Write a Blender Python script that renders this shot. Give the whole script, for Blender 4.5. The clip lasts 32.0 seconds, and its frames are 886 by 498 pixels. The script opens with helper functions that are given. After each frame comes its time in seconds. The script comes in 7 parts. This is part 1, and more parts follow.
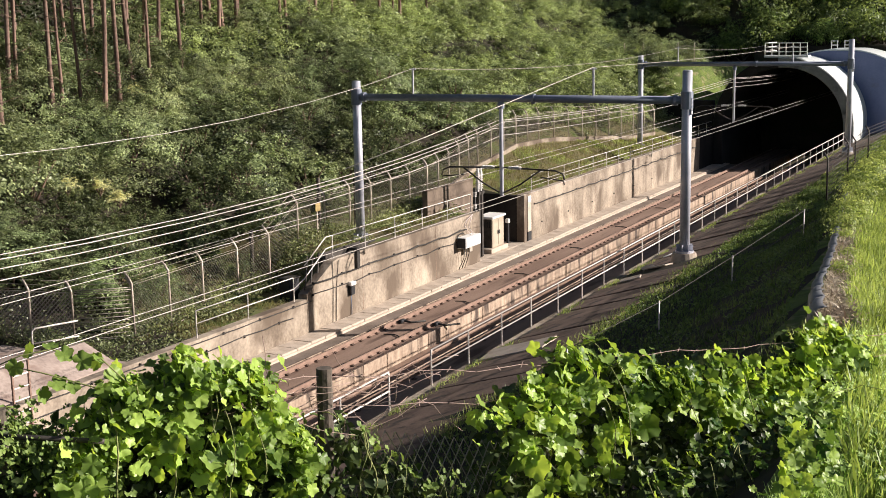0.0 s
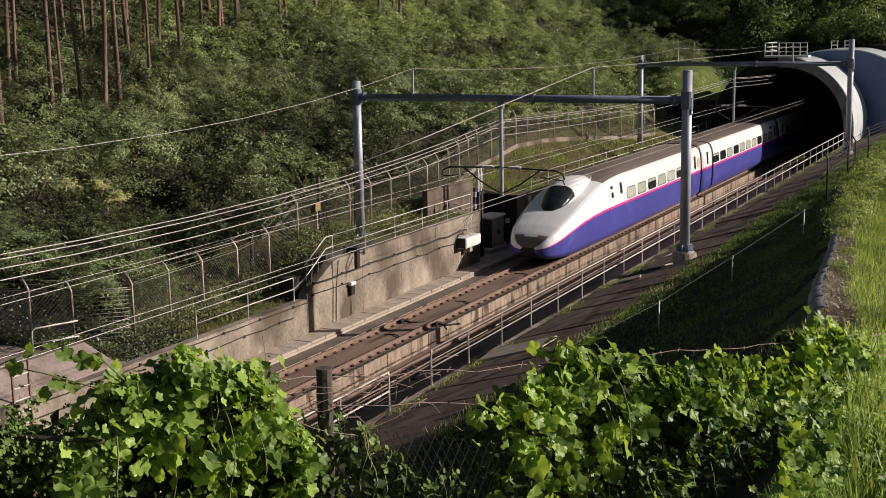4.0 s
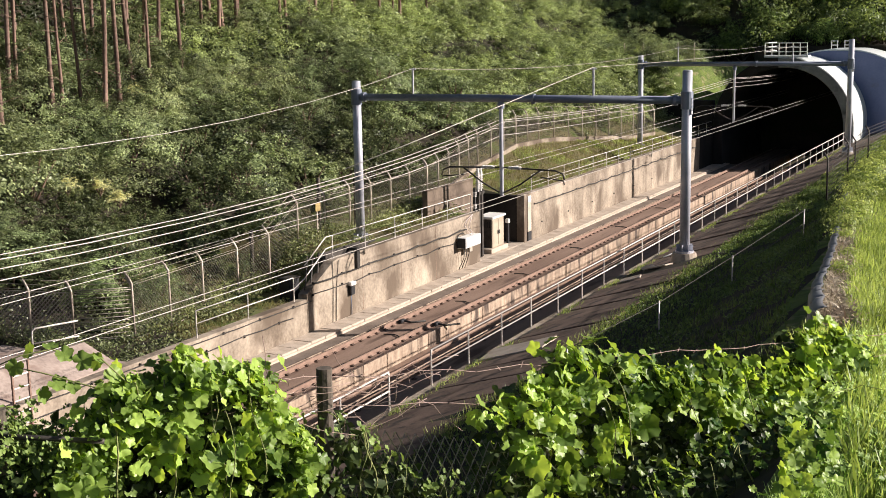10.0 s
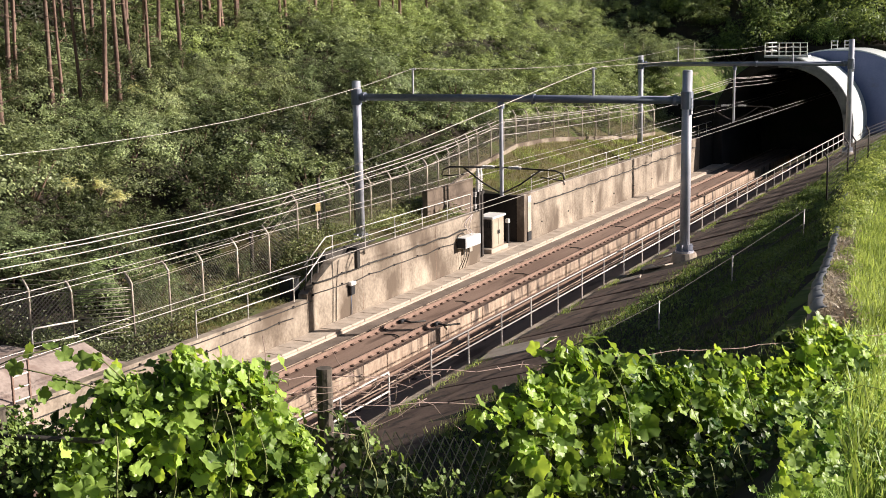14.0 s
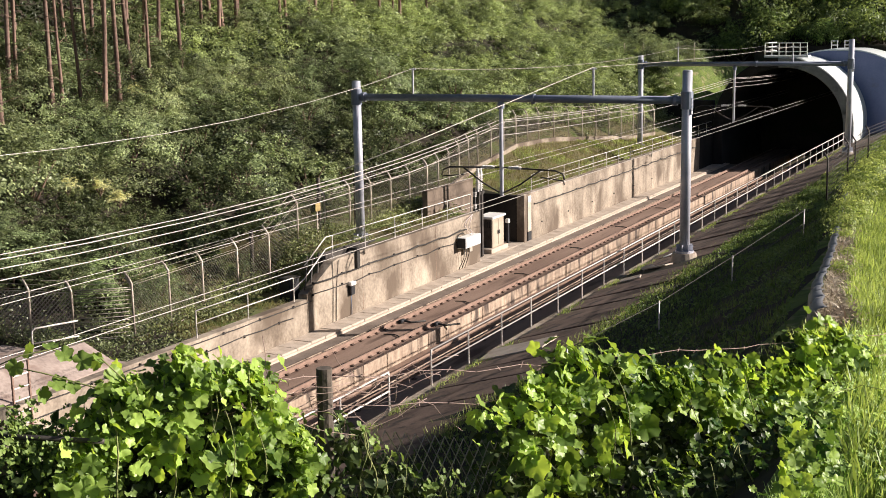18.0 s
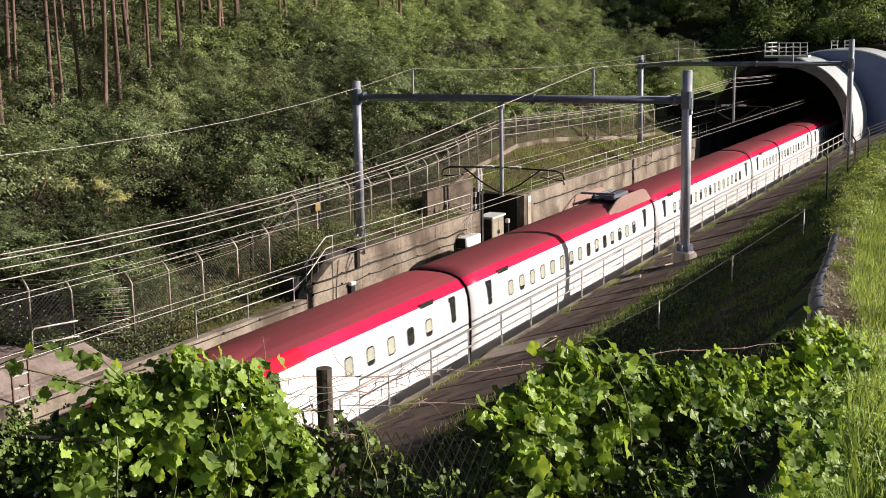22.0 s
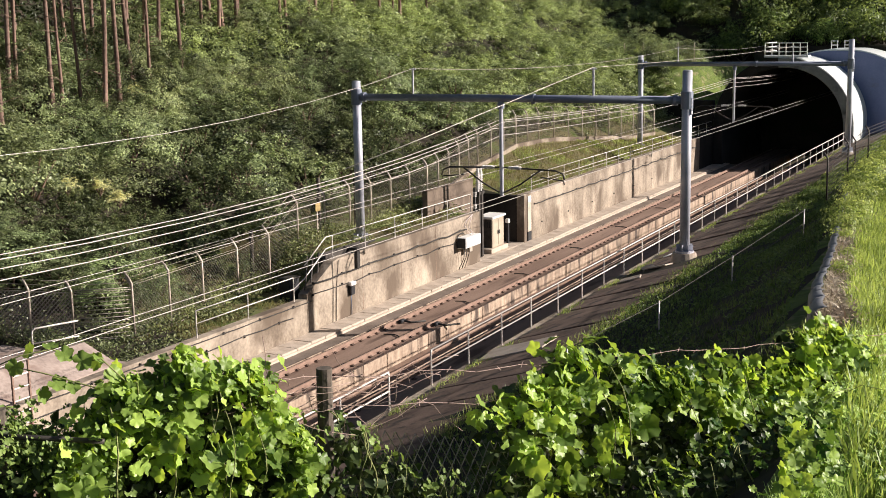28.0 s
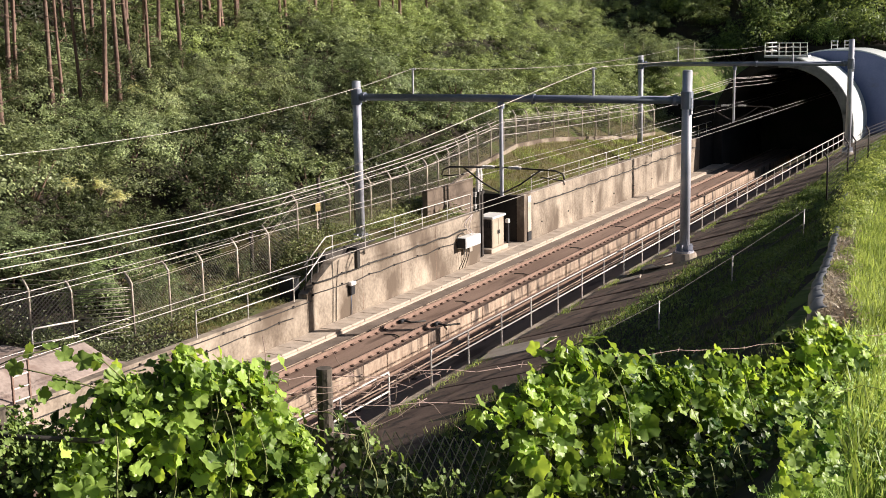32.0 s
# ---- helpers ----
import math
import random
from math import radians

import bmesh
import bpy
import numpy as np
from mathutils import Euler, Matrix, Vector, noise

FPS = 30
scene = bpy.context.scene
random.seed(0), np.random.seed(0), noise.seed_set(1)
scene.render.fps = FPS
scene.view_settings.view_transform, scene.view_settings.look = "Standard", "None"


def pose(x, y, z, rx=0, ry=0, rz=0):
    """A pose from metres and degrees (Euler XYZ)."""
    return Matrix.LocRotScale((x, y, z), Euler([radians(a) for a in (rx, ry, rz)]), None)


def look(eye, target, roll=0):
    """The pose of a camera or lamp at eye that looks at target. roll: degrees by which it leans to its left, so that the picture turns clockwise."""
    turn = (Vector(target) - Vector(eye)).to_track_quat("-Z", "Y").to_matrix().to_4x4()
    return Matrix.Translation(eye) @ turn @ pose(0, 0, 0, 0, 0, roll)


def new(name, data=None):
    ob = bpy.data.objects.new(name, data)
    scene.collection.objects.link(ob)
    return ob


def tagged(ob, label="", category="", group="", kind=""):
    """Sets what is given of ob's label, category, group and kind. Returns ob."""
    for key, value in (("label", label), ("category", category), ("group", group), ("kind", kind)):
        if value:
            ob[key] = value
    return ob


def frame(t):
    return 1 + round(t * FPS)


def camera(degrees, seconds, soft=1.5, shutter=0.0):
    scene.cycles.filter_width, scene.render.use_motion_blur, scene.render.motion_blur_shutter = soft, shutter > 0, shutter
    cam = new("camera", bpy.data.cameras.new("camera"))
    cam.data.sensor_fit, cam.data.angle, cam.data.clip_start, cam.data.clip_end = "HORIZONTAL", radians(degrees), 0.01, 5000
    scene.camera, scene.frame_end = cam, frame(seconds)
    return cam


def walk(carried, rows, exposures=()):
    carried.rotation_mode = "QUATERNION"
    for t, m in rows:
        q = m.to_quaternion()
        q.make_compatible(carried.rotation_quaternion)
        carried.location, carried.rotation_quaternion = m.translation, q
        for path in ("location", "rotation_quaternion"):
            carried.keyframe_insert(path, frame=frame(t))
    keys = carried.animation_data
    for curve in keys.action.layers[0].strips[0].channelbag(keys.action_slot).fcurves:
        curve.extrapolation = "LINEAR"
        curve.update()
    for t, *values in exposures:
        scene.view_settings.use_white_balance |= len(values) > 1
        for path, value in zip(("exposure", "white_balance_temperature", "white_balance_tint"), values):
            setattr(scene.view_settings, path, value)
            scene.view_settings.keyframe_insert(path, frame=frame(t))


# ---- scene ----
SPEED_NORTH, SPEED_SOUTH = 75.3, 88.2
EYE = Vector((22.485, -9.731, 11.497))
YAW, PITCH = radians(-26.785), radians(-10.26)
AIM = EYE + Vector((math.sin(YAW) * math.cos(PITCH), math.cos(YAW) * math.cos(PITCH), math.sin(PITCH))) * 30
cam = camera(40.07, 32.0, 0.92, 0.04)
walk(cam, [(0, look(EYE, AIM, -1.03)), (32, look(EYE, AIM, -1.03))],
     [(t, 0.86 + e, 6500, 16) for t, e in ((0.0, 0.0), (0.5, 0.0), (1.0, -0.85), (2.0, -1.08), (3.5, -1.08), (5.0, -0.1), (5.5, 0.0), (21.2, 0.05), (21.8, 0.0), (22.0, -0.5), (23.0, -1.1),
                                (23.5, -0.95), (24.0, -0.7), (25.5, -0.6), (27.0, 0.0), (32.0, 0.0))])

# ---- light ----
SUN = Vector((1.0, 0.54, 0.46)).normalized()
world = bpy.data.worlds.new("world")
scene.world = world
world.use_nodes = True
wn = world.node_tree.nodes
sky = wn.new("ShaderNodeTexSky")
sky.sky_type = "NISHITA"
sky.sun_disc = False
sky.sun_elevation = math.asin(SUN.z)
sky.sun_rotation = math.atan2(SUN.x, SUN.y)
wn["Background"].inputs[1].default_value = 0.037
world.node_tree.links.new(sky.outputs[0], wn["Background"].inputs[0])
sun = new("sun", bpy.data.lights.new("sun", "SUN"))
sun.data.energy, sun.data.angle, sun.data.color = 5.0, radians(0.55), (1.0, 0.93, 0.82)
sun.matrix_world = look(SUN * 200, (0, 0, 0))

# ---- materials ----


def nodes_of(name):
    m = bpy.data.materials.new(name)
    m.use_nodes = True
    return m, m.node_tree.nodes, m.node_tree.links, m.node_tree.nodes["Principled BSDF"]


def surface(name, a, b, scale=2.0, rough=0.7, metal=0.0, bump=0.15, fine=18.0, spread=0.0, streak=None, stain=None, spec=0.35):
    """Two colours mixed by coarse and fine noise, with relief; streak stretches the coarse noise; stain adds a third, patchy colour; spread varies pieces."""
    m, n, l, p = nodes_of(name)
    tc = n.new("ShaderNodeTexCoord")
    mp = n.new("ShaderNodeMapping")
    l.new(tc.outputs["Object"], mp.inputs[0])
    if streak:
        mp.inputs["Scale"].default_value = streak
    big = n.new("ShaderNodeTexNoise")
    big.inputs["Scale"].default_value, big.inputs["Detail"].default_value = scale, 6
    l.new(mp.outputs[0], big.inputs["Vector"])
    small = n.new("ShaderNodeTexNoise")
    small.inputs["Scale"].default_value, small.inputs["Detail"].default_value = fine, 4
    l.new(tc.outputs["Object"], small.inputs["Vector"])
    add = n.new("ShaderNodeMath")
    add.operation = "MULTIPLY_ADD"
    l.new(small.outputs[0], add.inputs[0])
    add.inputs[1].default_value = 0.5
    l.new(big.outputs[0], add.inputs[2])
    ramp = n.new("ShaderNodeValToRGB")
    ramp.color_ramp.elements[0].position, ramp.color_ramp.elements[1].position = 0.52, 0.98
    ramp.color_ramp.elements[0].color, ramp.color_ramp.elements[1].color = (*a, 1), (*b, 1)
    l.new(add.outputs[0], ramp.inputs[0])
    out = ramp.outputs[0]
    if stain:
        sn = n.new("ShaderNodeTexNoise")
        sn.inputs["Scale"].default_value, sn.inputs["Detail"].default_value = stain[1], 7
        l.new(mp.outputs[0], sn.inputs["Vector"])
        sr = n.new("ShaderNodeValToRGB")
        sr.color_ramp.elements[0].position, sr.color_ramp.elements[1].position = stain[2], stain[2] + 0.12
        l.new(sn.outputs[0], sr.inputs[0])
        mx = n.new("ShaderNodeMix")
        mx.data_type = "RGBA"
        l.new(sr.outputs[0], mx.inputs[0])
        l.new(out, mx.inputs[6])
        mx.inputs[7].default_value = (*stain[0], 1)
        out = mx.outputs[2]
    if spread:
        oi = n.new("ShaderNodeObjectInfo")
        hs = n.new("ShaderNodeHueSaturation")
        mr = n.new("ShaderNodeMapRange")
        mr.inputs[3].default_value, mr.inputs[4].default_value = 1 - spread, 1 + spread
        l.new(oi.outputs["Random"], mr.inputs[0])
        l.new(mr.outputs[0], hs.inputs["Value"])
        l.new(out, hs.inputs["Color"])
        out = hs.outputs[0]
    l.new(out, p.inputs["Base Color"])
    p.inputs["Roughness"].default_value, p.inputs["Metallic"].default_value = rough, metal
    p.inputs["Specular IOR Level"].default_value = spec
    if bump:
        bp = n.new("ShaderNodeBump")
        bp.inputs["Strength"].default_value, bp.inputs["Distance"].default_value = bump, 0.05
        l.new(add.outputs[0], bp.inputs["Height"])
        l.new(bp.outputs[0], p.inputs["Normal"])
    return m


def leafy(name, dark, light, trans=0.35, vary=False, gloss=0.45):
    """Leaves: colour varies from leaf to leaf, light shines through a little."""
    m, n, l, p = nodes_of(name)
    geo = n.new("ShaderNodeNewGeometry")
    tc = n.new("ShaderNodeTexCoord")
    noi = n.new("ShaderNodeTexNoise")
    noi.inputs["Scale"].default_value, noi.inputs["Detail"].default_value = 0.35, 3
    l.new(geo.outputs["Position"], noi.inputs["Vector"])
    mul = n.new("ShaderNodeMath")
    mul.operation = "MULTIPLY_ADD"
    l.new(geo.outputs["Random Per Island"], mul.inputs[0])
    mul.inputs[1].default_value = 0.55
    sub = n.new("ShaderNodeMath")
    sub.operation = "MULTIPLY_ADD"
    l.new(noi.outputs[0], sub.inputs[0])
    sub.inputs[1].default_value, sub.inputs[2].default_value = 1.3, -0.42
    l.new(sub.outputs[0], mul.inputs[2])
    ramp = n.new("ShaderNodeValToRGB")
    ramp.color_ramp.elements[0].position, ramp.color_ramp.elements[1].position = 0.15, 0.85
    ramp.color_ramp.elements[0].color, ramp.color_ramp.elements[1].color = (*dark, 1), (*light, 1)
    l.new(mul.outputs[0], ramp.inputs[0])
    oi = n.new("ShaderNodeObjectInfo")
    tone = n.new("ShaderNodeHueSaturation")
    mh, mv = n.new("ShaderNodeMapRange"), n.new("ShaderNodeMapRange")
    mh.inputs[3].default_value, mh.inputs[4].default_value = 0.515, 0.488
    mv.inputs[3].default_value, mv.inputs[4].default_value = 0.65, 1.4
    scr = n.new("ShaderNodeMath")
    scr.operation = "FRACT"
    mul7 = n.new("ShaderNodeMath")
    mul7.operation = "MULTIPLY"
    mul7.inputs[1].default_value = 7.31
    l.new(oi.outputs["Random"], mul7.inputs[0])
    l.new(mul7.outputs[0], scr.inputs[0])
    l.new(oi.outputs["Random"], mv.inputs[0])
    l.new(scr.outputs[0], mh.inputs[0])
    if vary:
        l.new(mh.outputs[0], tone.inputs["Hue"])
        l.new(mv.outputs[0], tone.inputs["Value"])
    l.new(ramp.outputs[0], tone.inputs["Color"])
    ramp = tone
    l.new(ramp.outputs[0], p.inputs["Base Color"])
    p.inputs["Roughness"].default_value = gloss
    p.inputs["Specular IOR Level"].default_value = 0.3
    tr = n.new("ShaderNodeBsdfTranslucent")
    hs = n.new("ShaderNodeHueSaturation")
    hs.inputs["Hue"].default_value, hs.inputs["Saturation"].default_value, hs.inputs["Value"].default_value = 0.48, 1.15, 1.5
    l.new(ramp.outputs[0], hs.inputs["Color"])
    l.new(hs.outputs[0], tr.inputs[0])
    mx = n.new("ShaderNodeMixShader")
    mx.inputs[0].default_value = trans
    l.new(p.outputs[0], mx.inputs[1])
    l.new(tr.outputs[0], mx.inputs[2])
    l.new(mx.outputs[0], n["Material Output"].inputs[0])
    return m


def nose_paint(name, length, base, layers):
    """Train paint in bands: each layer lies between two lines of (distance behind the tip, height) and covers those before it."""
    m, n, l, p = nodes_of(name)
    tc, xyz = n.new("ShaderNodeTexCoord"), n.new("ShaderNodeSeparateXYZ")
    l.new(tc.outputs["Object"], xyz.inputs[0])

    def calc(op, a, b):
        q = n.new("ShaderNodeMath")
        q.operation = op
        for i, v in enumerate((a, b)):
            if isinstance(v, float):
                q.inputs[i].default_value = v
            else:
                l.new(v, q.inputs[i])
        return q.outputs[0]

    along, up = calc("MULTIPLY", xyz.outputs[1], -1.0 / length), calc("MULTIPLY", xyz.outputs[2], 0.25)

    def line(pts):
        r = n.new("ShaderNodeValToRGB")
        e = r.color_ramp.elements
        while len(e) < len(pts):
            e.new(0.5)
        for k, (a, z) in enumerate(pts):
            e[k].position, e[k].color = a / length, (z / 4, z / 4, z / 4, 1)
        l.new(along, r.inputs[0])
        return r.outputs[0]

    mx = n.new("ShaderNodeRGB")
    mx.outputs[0].default_value = (*base, 1)
    out = mx.outputs[0]
    for low, high, colour in layers:
        fac = calc("GREATER_THAN", up, line(low))
        if high:
            fac = calc("MULTIPLY", fac, calc("LESS_THAN", up, line(high)))
        mx = n.new("ShaderNodeMix")
        mx.data_type = "RGBA"
        l.new(fac, mx.inputs[0])
        l.new(out, mx.inputs[6])
        mx.inputs[7].default_value = (*colour, 1)
        out = mx.outputs[2]
    l.new(out, p.inputs["Base Color"])
    p.inputs["Roughness"].default_value = 0.27
    return m


CONCRETE = surface("weathered_concrete", (0.155, 0.122, 0.092), (0.43, 0.362, 0.285), 1.1, 0.9, 0, 0.4, 7, 0.05, (1, 0.8, 0.5), ((0.125, 0.094, 0.069), 0.6, 0.49))
WING = surface("brown_aged_concrete", (0.11, 0.082, 0.062), (0.20, 0.155, 0.12), 1.2, 0.92, 0, 0.3, 8, 0.05, None, ((0.08, 0.06, 0.045), 0.8, 0.55))
IRON = surface("dark_iron", (0.03, 0.027, 0.025), (0.08, 0.07, 0.062), 3, 0.6, 0.2, 0.1, 20)
# Near-black concrete: shade at recess and tunnel mouth put into the colour.
SHADE_BLACK = surface("shade_black_concrete", (0.014, 0.012, 0.011), (0.036, 0.031, 0.027), 1.2, 0.95, 0, 0.3, 8, 0.05, (1, 1, 0.2))
COVER = surface("cable_trough_concrete", (0.36, 0.295, 0.235), (0.53, 0.45, 0.37), 2.0, 0.9, 0, 0.2, 14, 0.08)
SLAB = surface("track_slab", (0.175, 0.112, 0.082), (0.30, 0.205, 0.155), 0.5, 0.9, 0, 0.2, 12, 0, (2.0, 0.25, 1), ((0.10, 0.06, 0.045), 0.9, 0.56))
SLAB_EDGE = surface("slab_side_concrete", (0.21, 0.15, 0.11), (0.47, 0.365, 0.275), 1.6, 0.9, 0, 0.4, 8, 0.05, (1, 1.6, 0.45), ((0.075, 0.055, 0.045), 1.0, 0.52))
BED = surface("track_bed", (0.13, 0.10, 0.08), (0.24, 0.19, 0.155), 0.8, 0.95, 0, 0.3, 16)
RAIL_SIDE = surface("rusty_rail", (0.20, 0.128, 0.098), (0.32, 0.215, 0.165), 3, 0.75, 0.15, 0.15, 30)
RAIL_TOP = surface("worn_rail_head", (0.36, 0.24, 0.18), (0.50, 0.36, 0.28), 6, 0.5, 0.3, 0.02, 40)
CLIP = surface("rail_clip", (0.09, 0.06, 0.046), (0.16, 0.105, 0.08), 8, 0.8, 0.3, 0.1, 40)
STEEL = surface("galvanised_steel", (0.38, 0.39, 0.45), (0.54, 0.55, 0.61), 1.5, 0.5, 0.25, 0.04, 30)
STEEL_DARK = surface("aged_steel", (0.16, 0.18, 0.24), (0.25, 0.28, 0.35), 1.5, 0.5, 0.35, 0.04, 30)
RAILING = surface("painted_handrail", (0.55, 0.50, 0.46), (0.78, 0.73, 0.68), 3, 0.5, 0.2, 0.05, 30, 0, None, ((0.30, 0.18, 0.12), 5, 0.66))
WIRE = surface("bright_wire", (0.48, 0.43, 0.40), (0.66, 0.60, 0.56), 2, 0.4, 0.4, 0, 20)
CABLE = surface("black_cable", (0.02, 0.018, 0.017), (0.05, 0.045, 0.04), 4, 0.6, 0, 0.05, 20)
INSULATOR = surface("white_porcelain", (0.65, 0.63, 0.6), (0.8, 0.78, 0.75), 4, 0.25, 0, 0.02, 20)
APRON = surface("pinkish_concrete", (0.25, 0.195, 0.168), (0.46, 0.37, 0.32), 1.2, 0.9, 0, 0.3, 9, 0, None, ((0.25, 0.18, 0.15), 1.0, 0.56))
PLATE = surface("slope_paving", (0.085, 0.056, 0.043), (0.21, 0.142, 0.108), 1.1, 0.95, 0, 0.3, 12, 0.12, None, ((0.05, 0.038, 0.032), 1.6, 0.55))
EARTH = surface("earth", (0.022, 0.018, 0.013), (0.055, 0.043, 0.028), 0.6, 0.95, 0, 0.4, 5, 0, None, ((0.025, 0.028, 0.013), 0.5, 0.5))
GRASSY = surface("grassy_ground", (0.07, 0.105, 0.022), (0.165, 0.225, 0.05), 1.4, 0.95, 0, 0.8, 9, 0, None, ((0.28, 0.245, 0.13), 1.6, 0.55))
HOOD = surface("painted_hood_panels", (0.58, 0.62, 0.62), (0.70, 0.74, 0.73), 0.6, 0.45, 0.1, 0.05, 8, 0, None, ((0.40, 0.42, 0.48), 0.8, 0.62))
# Lining near black: the darkness inside the tunnel is put into its colour.
LINING = surface("unlit_black_lining", (0.02, 0.019, 0.018), (0.05, 0.047, 0.044), 0.5, 0.9, 0, 0.2, 6)
WOOD = surface("grey_post_wood", (0.05, 0.042, 0.034), (0.14, 0.115, 0.092), 2, 0.9, 0, 0.4, 20, 0, (3, 3, 0.4))
BARK = surface("cedar_bark", (0.085, 0.052, 0.040), (0.285, 0.19, 0.15), 1.0, 0.9, 0, 0.5, 8, 0.25, (5, 5, 0.35))
MESH_WIRE = surface("fence_wire", (0.30, 0.26, 0.22), (0.50, 0.44, 0.37), 3, 0.5, 0.5, 0, 20)
GATE_WIRE = surface("galvanised_gate_wire", (0.42, 0.36, 0.35), (0.64, 0.56, 0.54), 3, 0.5, 0.3, 0, 20)
FENCE_POST = surface("fence_post_steel", (0.34, 0.29, 0.24), (0.60, 0.53, 0.45), 2, 0.6, 0.3, 0.1, 20, 0.15)
BOX_PAINT = surface("beige_cabinet_paint", (0.34, 0.29, 0.22), (0.46, 0.40, 0.31), 2, 0.6, 0, 0.05, 20)
WHITE_PAINT = surface("white_paint", (0.74, 0.73, 0.70), (0.86, 0.85, 0.82), 2, 0.45, 0, 0.02, 20)
SIGN_YELLOW = surface("faded_yellow_sign", (0.34, 0.25, 0.10), (0.46, 0.34, 0.15), 2, 0.5, 0, 0.02, 20)
RUBBER = surface("dark_rubber", (0.012, 0.012, 0.014), (0.03, 0.03, 0.033), 4, 0.7, 0, 0.05, 20)
GLASS = surface("tinted_glass", (0.015, 0.02, 0.02), (0.03, 0.035, 0.035), 1, 0.08, 0, 0, 5, 0, None, None, 0.6)
BLIND = surface("drawn_blind_glass", (0.46, 0.475, 0.385), (0.58, 0.59, 0.48), 1, 0.2, 0, 0, 5, 0.1, None, None, 0.5)
T_WHITE = surface("train_white", (0.92, 0.915, 0.91), (0.95, 0.945, 0.94), 0.6, 0.28, 0, 0, 10)
T_BLUE = surface("train_violet_blue", (0.078, 0.078, 0.33), (0.10, 0.098, 0.40), 0.5, 0.3, 0, 0, 10, 0, None, ((0.14, 0.14, 0.40), 0.8, 0.63))
T_PINK = surface("train_pink", (0.78, 0.05, 0.32), (0.85, 0.08, 0.36), 0.6, 0.3, 0, 0, 10)
T_ROOF = surface("train_roof_grey", (0.16, 0.125, 0.105), (0.25, 0.20, 0.175), 0.5, 0.6, 0, 0.03, 10, 0, (1, 0.2, 1))
T_RED = surface("train_red", (0.70, 0.018, 0.075), (0.82, 0.03, 0.11), 0.6, 0.25, 0, 0, 10)
T_GREEN = surface("train_green", (0.11, 0.62, 0.50), (0.145, 0.70, 0.57), 0.6, 0.25, 0, 0, 10)
T_SOOT = surface("train_sooty_roof", (0.10, 0.085, 0.075), (0.17, 0.15, 0.135), 0.4, 0.55, 0, 0.02, 10, 0, (1, 0.15, 1))
T_REDROOF = surface("train_sooty_red_roof", (0.17, 0.055, 0.055), (0.36, 0.055, 0.075), 0.5, 0.5, 0, 0.02, 10, 0, (1, 0.12, 1))
NOSE_RED = nose_paint("crimson_nose_paint", 14.0, (0.90, 0.89, 0.87), (
    (((0, 1.0), (3.6, 1.56), (4.6, 1.80), (5.6, 2.25), (6.6, 2.62), (8.0, 2.92), (10.0, 3.1), (14.0, 3.18)), None, (0.68, 0.014, 0.045)),
    (((0, 0.80), (1.5, 0.98), (3.0, 1.14), (12.4, 1.60), (14.0, 1.62)), ((0, 1.1), (3.6, 1.58), (12.4, 1.60), (14.0, 1.60)), (0.68, 0.014, 0.045))))
NOSE_GREEN = nose_paint("green_nose_paint", 15.5, (0.90, 0.89, 0.87), (
    (((0, 0.95), (2.0, 1.35), (4.5, 1.78), (15.5, 1.80)), None, (0.085, 0.64, 0.495)),
    (((0, 0.95), (2.0, 1.35), (4.5, 1.78), (15.5, 1.80)), ((0, 0.95), (2.0, 1.35), (4.5, 1.79), (8.0, 1.94), (15.5, 1.96)), (0.81, 0.065, 0.34))))
T_LENS = surface("headlamp_glass", (0.30, 0.31, 0.32), (0.42, 0.43, 0.44), 4, 0.12, 0, 0, 10, 0, None, None, 0.7)
T_LAMP, _, _, lamp_shader = nodes_of("burning_headlamp")
lamp_shader.inputs["Emission Color"].default_value, lamp_shader.inputs["Emission Strength"].default_value = (1.0, 0.97, 0.9, 1), 4.0
T_SHIELD = surface("pale_noise_shield", (0.42, 0.38, 0.31), (0.58, 0.53, 0.44), 1.5, 0.6, 0, 0.03, 12)
T_DUSTY = surface("dusty_shield_paint", (0.26, 0.155, 0.125), (0.42, 0.28, 0.23), 0.8, 0.6, 0, 0.02, 10, 0, (1, 0.3, 1))
T_PEACH = surface("peach_emblem_paint", (0.72, 0.42, 0.30), (0.80, 0.55, 0.42), 4, 0.35, 0, 0, 10)
T_SILVER = surface("train_silver_line", (0.50, 0.50, 0.52), (0.62, 0.62, 0.64), 1, 0.3, 0.4, 0, 10)
SHRUB = leafy("shrub_leaves", (0.040, 0.056, 0.026), (0.388, 0.458, 0.217), 0.22, True, 0.38)
# Darker than the shrub leaves, so gaps between shrubs read as shade.
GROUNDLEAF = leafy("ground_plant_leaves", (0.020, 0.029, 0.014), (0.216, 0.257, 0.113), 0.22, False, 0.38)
FARSHRUB = leafy("far_shrub_leaves", (0.05, 0.072, 0.03), (0.48, 0.58, 0.235), 0.25, False, 0.38)
# Dark copy of the shrub leaves; shade at the hill's foot put into colour.
DARKSHRUB = leafy("shade_dark_shrub_leaves", (0.014, 0.022, 0.011), (0.135, 0.165, 0.068), 0.15, False, 0.38)
SHRUB_PALE = leafy("pale_shrub_leaves", (0.50, 0.50, 0.20), (0.86, 0.86, 0.50), 0.3)
KUDZU = leafy("vine_leaves", (0.032, 0.085, 0.022), (0.49, 0.68, 0.145), 0.36, False, 0.4)
# Dark copy of the vine leaves, carrying the shade inside the vine.
SHADE_LEAF = leafy("shade_dark_vine_leaves", (0.022, 0.037, 0.014), (0.105, 0.15, 0.048), 0.12)
CREEPER = leafy("creeper_leaves", (0.035, 0.075, 0.02), (0.28, 0.39, 0.11), 0.32)
